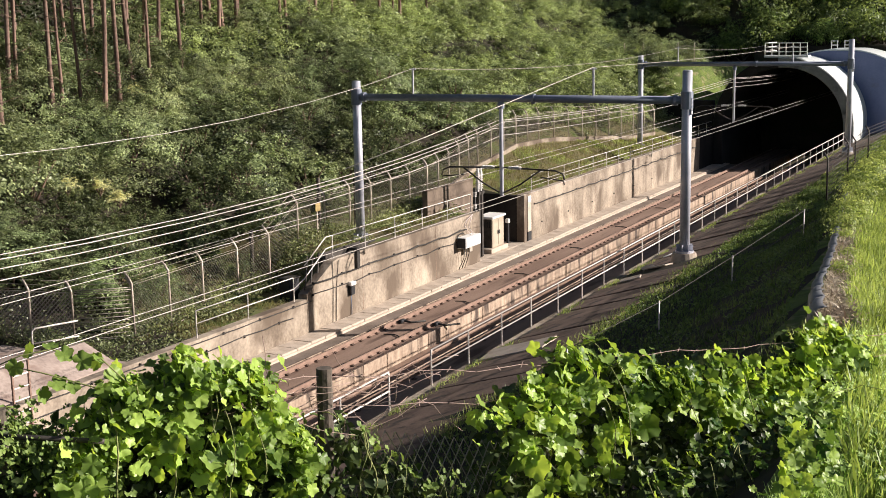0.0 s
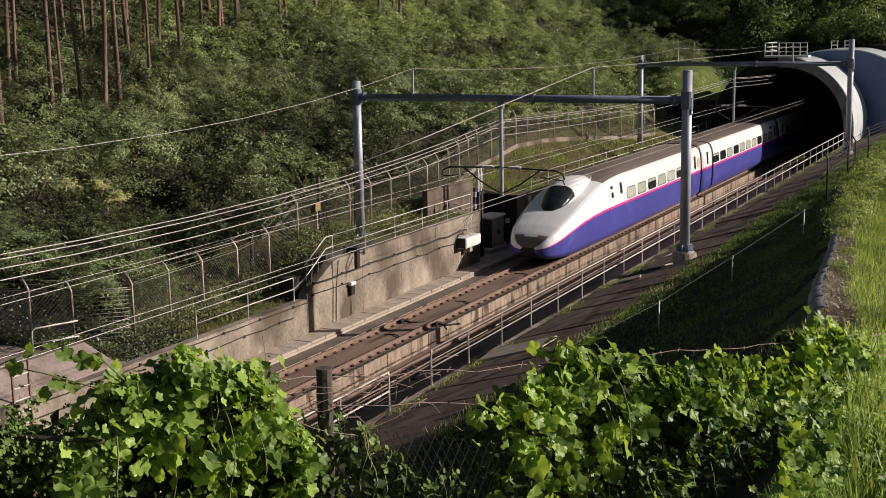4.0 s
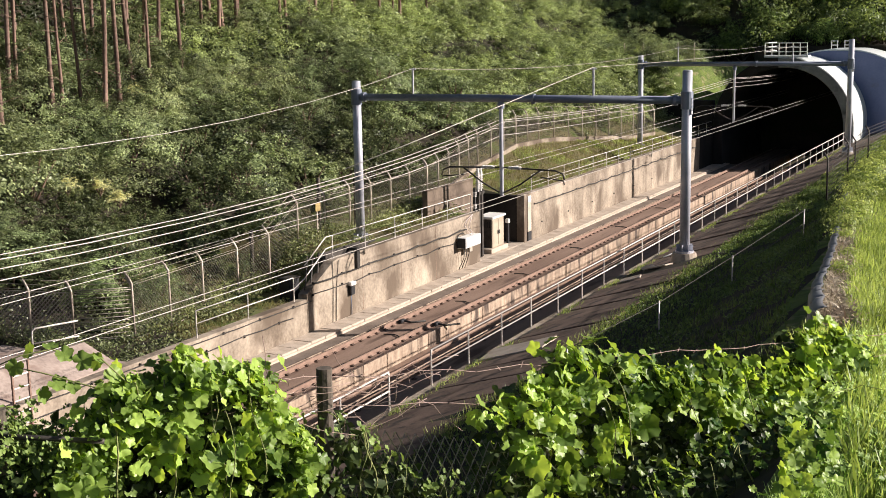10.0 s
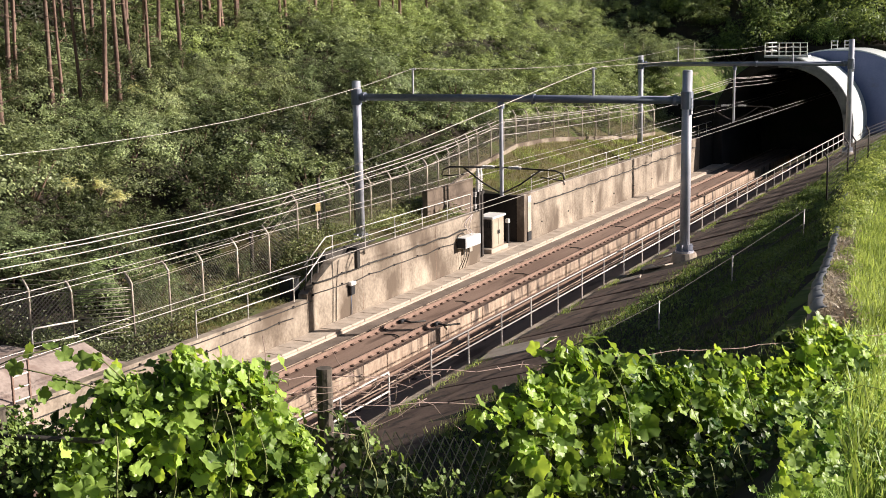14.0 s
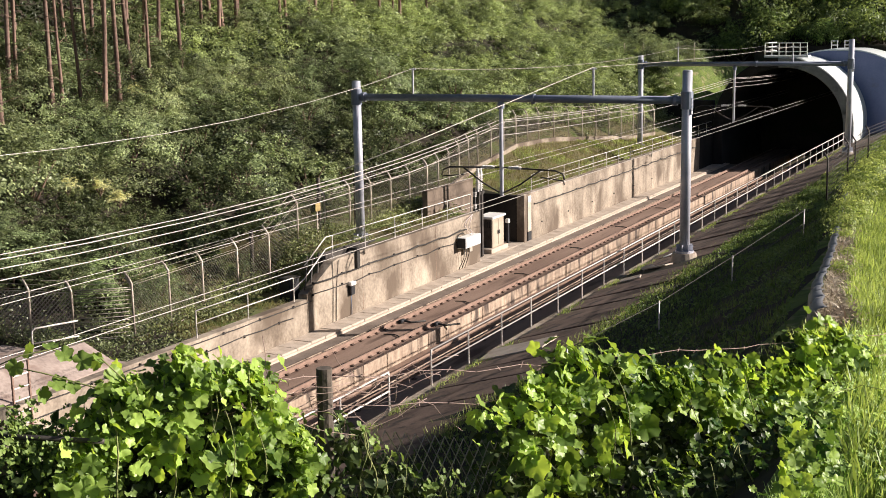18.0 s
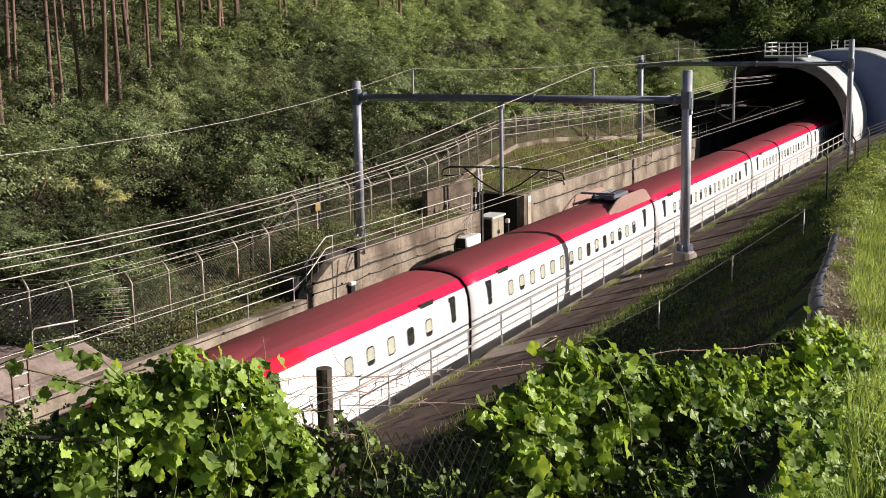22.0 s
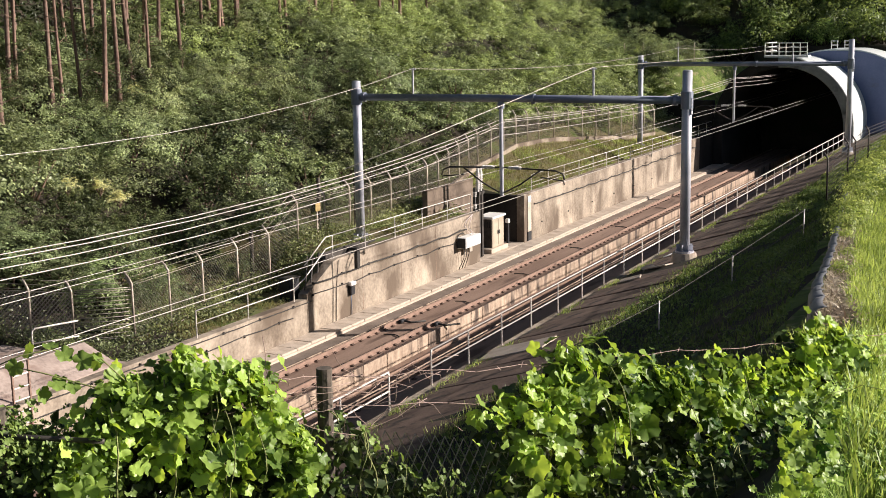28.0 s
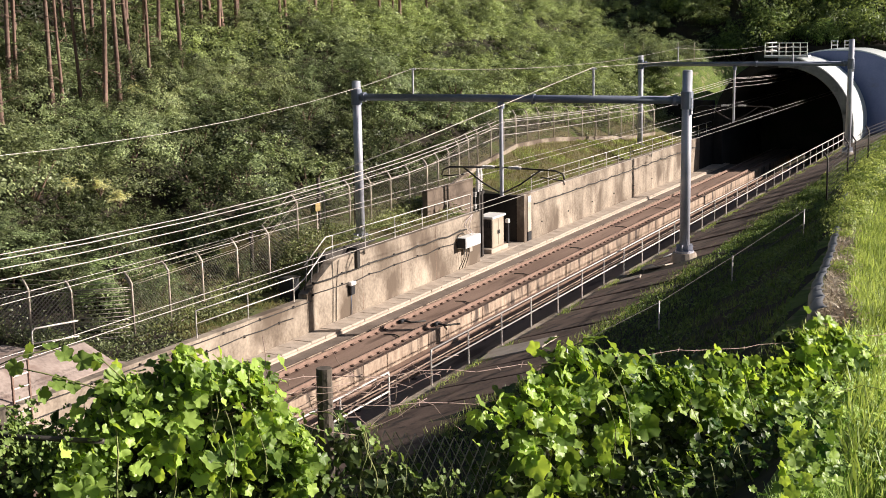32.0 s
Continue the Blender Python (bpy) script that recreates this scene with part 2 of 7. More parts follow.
WEED = leafy("weed_leaves", (0.06, 0.078, 0.03), (0.35, 0.39, 0.17), 0.3)
DRYGRASS = leafy("dry_grass_blades", (0.09, 0.085, 0.03), (0.27, 0.255, 0.10), 0.3)
DRYGROUND = surface("dry_grass_ground", (0.085, 0.07, 0.032), (0.18, 0.155, 0.07), 0.8, 0.95, 0, 0.5, 6, 0, None, ((0.10, 0.14, 0.03), 0.7, 0.52))
GRASS = leafy("grass_blades", (0.12, 0.18, 0.05), (0.43, 0.51, 0.18), 0.42)
CREST_GRASS = leafy("bank_top_grass", (0.11, 0.17, 0.04), (0.44, 0.55, 0.17), 0.4)
ROADSIDE = leafy("roadside_grass_blades", (0.20, 0.32, 0.09), (0.54, 0.72, 0.28), 0.48)
FOREST = leafy("forest_leaves", (0.03, 0.055, 0.02), (0.29, 0.38, 0.125), 0.42, True)
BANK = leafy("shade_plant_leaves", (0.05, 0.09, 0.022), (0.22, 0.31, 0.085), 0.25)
# Near-black leaves that hold the gloom of the cedar wood in their colour.
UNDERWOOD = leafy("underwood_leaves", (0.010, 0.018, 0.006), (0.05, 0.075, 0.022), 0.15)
# Rim grey is darkened for the shade on its face turned from the sun.
RIM = surface("shaded_rim_concrete", (0.17, 0.18, 0.18), (0.27, 0.28, 0.28), 1.2, 0.8, 0, 0.2, 8, 0, None, ((0.09, 0.09, 0.09), 1.0, 0.56))
HOOD_BLUE = surface("blue_hood_front", (0.10, 0.135, 0.27), (0.145, 0.18, 0.34), 0.6, 0.5, 0.0, 0.05, 8, 0, None, ((0.11, 0.13, 0.22), 0.8, 0.6))
STRAW = leafy("dry_straw", (0.20, 0.15, 0.10), (0.58, 0.50, 0.38), 0.15)
SHEET = surface("bent_steel_sheet", (0.17, 0.175, 0.19), (0.33, 0.34, 0.36), 1.2, 0.55, 0.3, 0.1, 12, 0.1)
STAKE = surface("stake_steel", (0.22, 0.20, 0.19), (0.42, 0.39, 0.37), 4, 0.6, 0.3, 0.1, 20, 0.1)
STEM = surface("vine_stem", (0.13, 0.16, 0.05), (0.28, 0.29, 0.11), 4, 0.8, 0, 0.1, 30)
TWIG = surface("dry_twigs", (0.22, 0.15, 0.125), (0.46, 0.34, 0.29), 4, 0.9, 0, 0.1, 30)

# ---- mesh helpers ----


def part(name, bm, material, parent=None, label=""):
    """Links a bmesh as one mesh object, under a thing or a part if one is given."""
    me = bpy.data.meshes.new(name)
    bm.to_mesh(me)
    bm.free()
    for m in material if isinstance(material, (list, tuple)) else [material]:
        me.materials.append(m)
    ob = new(name, me)
    ob.parent = parent
    return tagged(ob, label)


def raw(name, verts, faces, material, parent=None, smooth=False, mats=None):
    me = bpy.data.meshes.new(name)
    me.from_pydata([tuple(v) for v in verts], [], [tuple(f) for f in faces])
    for m in material if isinstance(material, (list, tuple)) else [material]:
        me.materials.append(m)
    if mats is not None:
        me.polygons.foreach_set("material_index", mats)
    if smooth:
        me.polygons.foreach_set("use_smooth", [True] * len(me.polygons))
    me.update()
    ob = new(name, me)
    ob.parent = parent
    return ob


def thing(name, label, category, group="", kind="", at=None):
    ob = new(name)
    ob.empty_display_size = 0.2
    if at is not None:
        ob.matrix_basis = at
    return tagged(ob, label, category, group, kind)


def box(bm, x0, x1, y0, y1, z0, z1, bevel=0.0, m=None):
    g = bmesh.ops.create_cube(bm, size=1.0)["verts"]
    for v in g:
        v.co = Vector((x0 + (v.co.x + 0.5) * (x1 - x0), y0 + (v.co.y + 0.5) * (y1 - y0), z0 + (v.co.z + 0.5) * (z1 - z0)))
    if bevel:
        es = list({e for v in g for e in v.link_edges})
        r = bmesh.ops.bevel(bm, geom=es, offset=bevel, segments=1, affect="EDGES", profile=0.5)
        g = list({v for f in r["faces"] for v in f.verts} | {v for v in g if v.is_valid})
    if m is not None:
        bmesh.ops.transform(bm, matrix=m, verts=g)
    return g


def boxed(name, dims, material, parent=None, bevel=0.01, label=""):
    bm = bmesh.new()
    box(bm, *dims, bevel)
    return part(name, bm, material, parent, label)


def tube(bm, a, b, r, r2=None, seg=8, cap=True):
    a, b = Vector(a), Vector(b)
    d = b - a
    q = d.to_track_quat("Z", "Y").to_matrix().to_4x4()
    return bmesh.ops.create_cone(bm, cap_ends=cap, segments=seg, radius1=r, radius2=r if r2 is None else r2, depth=d.length,
                                 matrix=Matrix.Translation((a + b) / 2) @ q)["verts"]


def poly_tube(name, pts, r, material, parent=None, res=1, label=""):
    """A bent rod along points, as a mesh."""
    vs, fs, k = [], [], 6
    pts = [Vector(p) for p in pts]
    for i, p in enumerate(pts):
        d = (pts[min(i + 1, len(pts) - 1)] - pts[max(i - 1, 0)]).normalized()
        up = Vector((0, 0, 1)) if abs(d.z) < 0.9 else Vector((1, 0, 0))
        u = d.cross(up).normalized()
        w = u.cross(d)
        for j in range(k):
            a = 2 * math.pi * j / k
            vs.append(p + (u * math.cos(a) + w * math.sin(a)) * r)
    for i in range(len(pts) - 1):
        for j in range(k):
            a, b = i * k + j, i * k + (j + 1) % k
            fs.append((a, b, b + k, a + k))
    fs.append(tuple(range(k))[::-1])
    fs.append(tuple(range(len(vs) - k, len(vs))))
    ob = raw(name, vs, fs, material, parent, True)
    return tagged(ob, label)


# ---- ground ----


def ease(a, b, t):
    t = min(max(t, 0.0), 1.0)
    return a + (b - a) * t * t * (3 - 2 * t)


def piece(y, rows):
    """Linear interpolation in rows of (y, value, ...)."""
    if y <= rows[0][0]:
        return rows[0][1:]
    for r, s in zip(rows, rows[1:]):
        if y <= s[0]:
            k = (y - r[0]) / (s[0] - r[0])
            return tuple(a + (b - a) * k for a, b in zip(r[1:], s[1:]))
    return rows[-1][1:]


CREST = [(-60, 25.5, 11.2), (-12, 22.2, 9.65), (-1, 21.0, 8.6), (13.7, 18.5, 6.3), (21.7, 17.5, 5.5), (36, 15.6, 4.5), (50, 13.8, 3.7), (70, 12.9, 3.3), (95, 12.6, 3.3)]
FENCE_X = [(-60, -9.3), (20.2, -9.3), (21.7, -6.0), (26, -5.7), (31, -6.2), (46, -6.6), (55, -7.9), (65, -8.1), (79, -6.0), (84, -5.6), (130, -5.4)]
FENCE_TOP = [(45, 2.35), (57, 3.6), (61, 4.05), (67, 3.95), (79, 3.1), (92, 2.9)]
WALL_X, NEAR_X, PORTAL = -3.15, 7.4, 91.8


def shoulder(y):
    """Height of the ground behind the far wall."""
    return ease(1.1, 2.3, (y - 30.5) / 2.0)


def hill_noise(x, y):
    return 0.7 * noise.noise((x * 0.11, y * 0.11, 0)) + 1.4 * noise.noise((x * 0.03, y * 0.03, 4))


def ground_z(x, y):
    if x < -3.2:
        fx = piece(y, FENCE_X)[0]
        s = shoulder(y)
        top = max(s, piece(y, FENCE_TOP)[0]) if y > 45 else s
        if x > fx:
            z = s + (top - s) * min(1, (x + 3.4) / (fx + 3.4)) if x < -3.4 else s
        else:
            d = fx - x
            z = top + 0.50 * d + 0.10 * max(0, d - 10) + hill_noise(x, y) * min(1, d / 3)
    elif x > 7.44:
        cx, cz = piece(y, CREST)
        if x <= 11:
            z = 1.70 + (x - 7.44) * 0.295
        elif x <= 13:
            z = 2.75 + (x - 11) * 0.14
        elif x <= cx:
            k = (x - 13) / max(cx - 13, 0.1)
            z = 3.03 + (cz - 3.03) * (k ** 1.1)
        else:
            z = cz + min(0.06 * (x - cx), 1.2) + 0.25 * noise.noise((x * 0.2, y * 0.2, 9)) * min(1, (x - cx) / 2)
    else:
        z = -0.8
    if y > 106.9 and -3.21 <= x <= 9:
        return 9.35 + max(0, y - 112) * 0.55 + (hill_noise(x, y) if y > 118 else 0)
    if y > 92:
        # the hill over the tunnel
        lift = 10.4 + 0.55 * (y - 112) + hill_noise(x, y)
        side = abs(x - 2.15) - 6.2
        if y < 112:
            k = (y - 92) / 20
            if x < 2:
                z = ease(z, max(z, min(7.8, 2.9 + 1.25 * (-3.3 - x) + 0.35 * max(0, y - 95))), k * 5) if x < -3.2 else z
        else:
            z = max(z, min(lift, 10.4 + 0.55 * (y - 112) + 2)) if x < 9 else max(z, ease(z, lift, (y - 112) / 25))
    return z


def make_ground():
    xs = sorted(set([-150, -110, -80] + [round(-60 + 1.5 * i, 2) for i in range(36)] + [-6 + 0.7 * i for i in range(4)] + [-6.2, -3.4, -3.2, -3.16, 2, 7.41, 7.44]
                    + [8, 9, 10, 11, 11.6, 12.3, 13] + [13 + 0.8 * i for i in range(1, 20)] + [32, 40, 60, 100, 160]))
    ys = sorted(set([-700, -300, -120] + [-60 + 4 * i for i in range(10)] + [-20 + 1.5 * i for i in range(77)] + [30.5, 31, 31.5, 32, 32.5, 45.1, 51.1] + [94.1, 97, 100, 104, 106.9, 107.1, 109, 111.9, 112.1]
                    + [116 + 6 * i for i in range(14)] + [230, 300, 420, 900]))
    vs, fs, mats = [], [], []
    for y in ys:
        for x in xs:
            vs.append((x, y, ground_z(x, y)))
    n = len(xs)
    for j in range(len(ys) - 1):
        for i in range(n - 1):
            xm, ym = (xs[i] + xs[i + 1]) / 2, (ys[j] + ys[j + 1]) / 2
            if -3.21 < xm < 7.45 and ym > 94.1 and ym < 107 or -6.2 < xm < -3.16 and 45.1 < ym < 51.1:
                continue
            a = j * n + i
            fs.append((a, a + 1, a + n + 1, a + n))
            # bank slope takes dark earth, not grass: its shade put into the ground colour
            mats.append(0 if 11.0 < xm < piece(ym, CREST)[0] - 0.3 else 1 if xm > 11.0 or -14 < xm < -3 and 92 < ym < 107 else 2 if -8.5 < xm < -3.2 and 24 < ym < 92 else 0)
    ob = raw("ground", vs, fs, [EARTH, GRASSY, DRYGROUND], None, True, mats)
    return tagged(ob, "wooded hillside and grassy banks of a railway cutting", "ground", kind="structure")


make_ground()

# ---- cutting walls, track bed, rails ----
TRACKS = (0.0, 4.28)


def structure(ob, label, category):
    return tagged(ob, label, category, kind="structure")


def make_walls():
    bm = bmesh.new()
    box(bm, WALL_X - 0.4, WALL_X, -700, 29.2, -0.9, 1.22, 0.02)
    structure(part("wall_west_low", bm, CONCRETE), "low stained concrete retaining wall beside the track", "wall")
    # raised part with a sloping end
    bm = bmesh.new()
    prof = [(29.2, -0.9), (45.2, -0.9), (45.2, 2.42), (31.6, 2.42), (31.2, 2.36), (29.2, 1.4)]
    a = [bm.verts.new((WALL_X, y, z)) for y, z in prof]
    b = [bm.verts.new((WALL_X - 0.4, y, z)) for y, z in prof]
    bm.faces.new(a)
    bm.faces.new(b[::-1])
    for i in range(len(prof)):
        j = (i + 1) % len(prof)
        bm.faces.new((a[j], a[i], b[i], b[j]))
    structure(part("wall_west_middle", bm, CONCRETE), "streaked concrete retaining wall with sloping end", "wall")
    bm = bmesh.new()
    box(bm, WALL_X - 0.45, WALL_X, 51.0, 87.6, -0.9, 2.5, 0.02)
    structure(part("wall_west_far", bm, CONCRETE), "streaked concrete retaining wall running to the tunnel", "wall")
    # wall end coloured black where the hood's shadow falls
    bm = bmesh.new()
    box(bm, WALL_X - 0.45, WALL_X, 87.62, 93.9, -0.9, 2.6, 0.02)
    structure(part("wall_west_end", bm, SHADE_BLACK), "shade-black end of the retaining wall at the tunnel mouth", "wall")
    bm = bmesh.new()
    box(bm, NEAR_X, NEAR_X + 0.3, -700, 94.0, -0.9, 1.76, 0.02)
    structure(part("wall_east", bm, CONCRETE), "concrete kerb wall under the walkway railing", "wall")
    # recess for equipment; the shade inside it is put into the wall colour
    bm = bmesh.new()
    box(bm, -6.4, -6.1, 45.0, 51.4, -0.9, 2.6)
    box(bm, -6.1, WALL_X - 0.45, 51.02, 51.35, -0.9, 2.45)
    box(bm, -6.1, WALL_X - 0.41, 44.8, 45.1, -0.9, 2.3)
    structure(part("recess_wall", bm, SHADE_BLACK), "shade-black concrete walls of an equipment recess", "wall")
    bm = bmesh.new()
    box(bm, -6.1, WALL_X, 45.1, 51.0, -0.5, -0.12, 0.01)
    structure(part("recess_floor", bm, COVER), "pale concrete floor of the equipment recess", "floor")
    # retaining wall of the side access
    bm = bmesh.new()
    box(bm, -5.4, -5.1, 43.3, 48.6, 1.2, 3.62, 0.02)
    structure(part("access_wall", bm, WING), "short concrete wing wall above the equipment recess", "wall")


def make_track(cx, name):
    bed = bmesh.new()
    box(bed, cx - 1.17, cx + 1.17, -700, 850, -0.75, -0.17, 0.02)
    structure(part("track_slab_" + name, bed, [SLAB]), "rust-stained concrete track slab", "track")
    for sx, side in ((-1, "edge"), (1, "edge")):
        bm = bmesh.new()
        x = cx + sx * 1.175
        for i in range(20):
            y0 = 6 + i * 5.0
            box(bm, min(x, x + sx * 0.05), max(x, x + sx * 0.05), y0 + 0.02, y0 + 4.98, -0.76, -0.15, 0.012)
        structure(part("slab_side_" + name, bm, SLAB_EDGE), "stained concrete side of the track slab", "kerb")


RAIL_PROFILE = [(-0.07, -0.17), (0.07, -0.17), (0.07, -0.155), (0.012, -0.12), (0.012, -0.045), (0.034, -0.035), (0.034, -0.004), (0.026, 0.0),
                (-0.026, 0.0), (-0.034, -0.004), (-0.034, -0.035), (-0.012, -0.045), (-0.012, -0.12), (-0.07, -0.155)]


def make_rail(x):
    bm = bmesh.new()
    a = [bm.verts.new((x + px, -700, pz)) for px, pz in RAIL_PROFILE]
    b = [bm.verts.new((x + px, 850, pz)) for px, pz in RAIL_PROFILE]
    n = len(a)
    for i in range(n):
        f = bm.faces.new((a[i], a[(i + 1) % n], b[(i + 1) % n], b[i]))
        f.material_index = 1 if i == 7 else 0
    structure(part("rail", bm, [RAIL_SIDE, RAIL_TOP]), "rusty steel rail with a worn head", "rail")


def make_fasteners(cx):
    """Rail clips on both rails of one track, every 0.625 m."""
    bm = bmesh.new()
    box(bm, -0.2, 0.2, -0.09, 0.09, -0.166, -0.135, 0.008)
    for s in (-1, 1):
        tube(bm, (s * 0.11, -0.05, -0.12), (s * 0.11, 0.05, -0.12), 0.028, seg=6)
    me = bpy.data.meshes.new("rail_clip")
    bm.to_mesh(me)
    bm.free()
    me.materials.append(CLIP)
    holder = thing("rail_fastenings", "rusty clips holding the rails to the slab", "rail clips", kind="structure")
    for rx in (-0.75, 0.75):
        for i in range(120):
            if cx > 1 and i % 3:
                continue
            ob = new("rail_clip", me)
            ob.parent = holder
            ob.location = (cx + rx, 14 + 0.625 * i, 0)


def make_cover_row():
    """Concrete trough covers at the foot of the far wall."""
    holder = thing("cable_trough", "row of pale concrete trough covers along the wall foot", "cable trough", kind="structure")
    bm = bmesh.new()
    box(bm, -0.45, 0.45, -0.485, 0.485, -0.1, 0.0, 0.012)
    me = bpy.data.meshes.new("cover_slab")
    bm.to_mesh(me)
    bm.free()
    me.materials.append(COVER)
    for i in range(81):
        ob = new("cover_slab", me)
        ob.parent = holder
        ob.location = (-2.68 + random.uniform(-0.012, 0.012), 12.5 + i, -0.12 + random.uniform(-0.008, 0.008))
        ob.rotation_euler = (0, 0, random.uniform(-0.008, 0.008))
    bm = bmesh.new()
    box(bm, WALL_X, -2.2, -700, 94, -0.8, -0.225)
    part("trough_wall", bm, COVER, holder)
    bm = bmesh.new()
    box(bm, -2.2, -1.23, -700, 94, -0.8, -0.32)
    structure(part("ground_west_strip", bm, BED), "dark grimy concrete strip beside the slab", "ground")
    bm = bmesh.new()
    box(bm, 1.24, 3.04, -700, 94, -0.85, -0.72)
    structure(part("ground_between_tracks", bm, SLAB), "rust-brown concrete floor between the tracks", "ground")
    # drain kerbs and pipes between the tracks
    for x, r in ((1.75, 0.05), (2.35, 0.07), (2.75, 0.04)):
        poly_tube("floor_pipe", [(x, -40, -0.72 + r), (x, 20, -0.72 + r), (x + 0.02, 60, -0.72 + r), (x, 120, -0.72 + r)], r, [SLAB_EDGE, RAIL_SIDE, SLAB][int(r * 100) % 3])
        tagged(bpy.context.scene.collection.objects[-1], "thin grimy pipe on the floor between the tracks", "pipe")


make_walls()
for cx, nm in zip(TRACKS, ("west", "east")):
    make_track(cx, nm)
    make_rail(cx - 0.75)
    make_rail(cx + 0.75)
    make_fasteners(cx)
make_cover_row()

# ---- tunnel hood ----
TC_X, TC_Z, TC_R = 2.5, 3.08, 5.25


def arch(r, n=40, drop=-4.2):
    pts = [(TC_X + r, drop + TC_Z + 0.0)]
    for i in range(n + 1):
        a = math.pi * i / n
        pts.append((TC_X + r * math.cos(a), TC_Z + r * math.sin(a)))
    pts.append((TC_X - r, drop + TC_Z))
    return pts


def sheet(bm, p, q, y0, y1, mat=0, flip=False):
    a = [bm.verts.new((x, y0, z)) for x, z in p]
    b = [bm.verts.new((x, y1, z)) for x, z in q]
    for i in range(len(a) - 1):
        f = bm.faces.new((a[i], a[i + 1], b[i + 1], b[i]) if not flip else (b[i], b[i + 1], a[i + 1], a[i]))
        f.material_index, f.smooth = mat, True


def make_tunnel():
    hood = thing("tunnel_hood", "pale blue-grey steel tunnel entrance hood", "tunnel hood", kind="structure")
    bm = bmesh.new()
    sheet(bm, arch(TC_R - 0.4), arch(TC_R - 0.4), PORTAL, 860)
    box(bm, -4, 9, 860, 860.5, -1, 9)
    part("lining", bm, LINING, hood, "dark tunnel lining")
    bm = bmesh.new()
    # left half of rim and panels is black, its shade put into the colour
    for a, b, mat in ((0, 23, RIM), (22, 43, SHADE_BLACK)):
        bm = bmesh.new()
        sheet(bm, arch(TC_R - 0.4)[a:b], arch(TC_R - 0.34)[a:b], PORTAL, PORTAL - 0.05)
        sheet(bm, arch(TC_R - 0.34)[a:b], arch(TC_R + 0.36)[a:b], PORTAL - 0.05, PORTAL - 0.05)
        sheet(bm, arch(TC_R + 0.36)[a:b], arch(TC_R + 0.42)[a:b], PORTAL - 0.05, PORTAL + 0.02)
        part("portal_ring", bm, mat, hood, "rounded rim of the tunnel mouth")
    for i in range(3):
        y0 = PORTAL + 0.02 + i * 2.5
        for a, b, mat in ((0, 23, HOOD), (22, 43, SHADE_BLACK)):
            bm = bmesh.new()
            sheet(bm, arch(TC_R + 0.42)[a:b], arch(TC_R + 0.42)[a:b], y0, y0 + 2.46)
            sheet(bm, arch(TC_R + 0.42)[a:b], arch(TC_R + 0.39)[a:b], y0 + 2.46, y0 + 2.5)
            part("hood_panel", bm, mat, hood, "shade-black hood panel" if mat == SHADE_BLACK else "pale painted hood panel")
    # wider second section with its flat front
    y1 = PORTAL + 7.5

    def wide(r, n=40):
        pts = [(6.2 + r, -1.0)]
        for i in range(n + 1):
            a = math.pi * i / n
            pts.append(((6.2 if a < math.pi / 2 else 5.0) + r * math.cos(a), 1.9 + r * math.sin(a)))
        pts.append((5.0 - r, -1.0))
        return pts
    bm = bmesh.new()
    sheet(bm, wide(7.2)[:27], wide(7.3)[:27], y1, y1 + 0.06)
    sheet(bm, wide(7.3)[:27], wide(7.3)[:27], y1 + 0.06, y1 + 10)
    part("rear_section", bm, HOOD, hood)
    bm = bmesh.new()
    inner, outer = arch(TC_R + 0.3)[:27], wide(7.2)[:27]
    sheet(bm, inner, outer, y1, y1)
    part("front_plate", bm, HOOD_BLUE, hood, "flat blue-grey front plate of the rear section")
    # railing on top of the hood
    zt = TC_Z + TC_R + 0.45
    boxed("platform", (0.9, 4.4, PORTAL + 0.1, PORTAL + 1.5, zt - 0.05, zt + 0.12), HOOD, hood)
    for i in range(7):
        x = 0.95 + i * 0.56
        bm = bmesh.new()
        tube(bm, (x, PORTAL + 0.15, zt + 0.1), (x, PORTAL + 0.15, zt + 1.12), 0.04)
        part("railing_post", bm, WHITE_PAINT, hood)
    for z in (0.42, 0.78, 1.12):
        bm = bmesh.new()
        tube(bm, (0.95, PORTAL + 0.15, zt + z), (4.35, PORTAL + 0.15, zt + z), 0.035)
        part("railing_bar", bm, WHITE_PAINT, hood)
        bm = bmesh.new()
        tube(bm, (0.95, PORTAL + 0.15, zt + z), (0.9, PORTAL + 5.0, zt + z), 0.035)
        part("railing_bar", bm, WHITE_PAINT, hood)
    for x in (4.9, 6.0):
        bm = bmesh.new()
        for dx in (0, 0.5):
            tube(bm, (x + dx, y1 + 0.6, 8.2), (x + dx, y1 + 0.6, 9.95), 0.04)
        for z in (9.2, 9.55, 9.9):
            tube(bm, (x, y1 + 0.6, z), (x + 0.5, y1 + 0.6, z), 0.035)
        part("ladder_guard", bm, WHITE_PAINT, hood)
    # head wall left of the mouth, black for the hood's shadow on it
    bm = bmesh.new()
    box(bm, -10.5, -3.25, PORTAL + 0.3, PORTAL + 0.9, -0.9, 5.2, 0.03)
    structure(part("portal_wall", bm, SHADE_BLACK), "dark concrete wing wall beside the tunnel mouth", "wall")


make_tunnel()

# ---- railing on the near wall ----


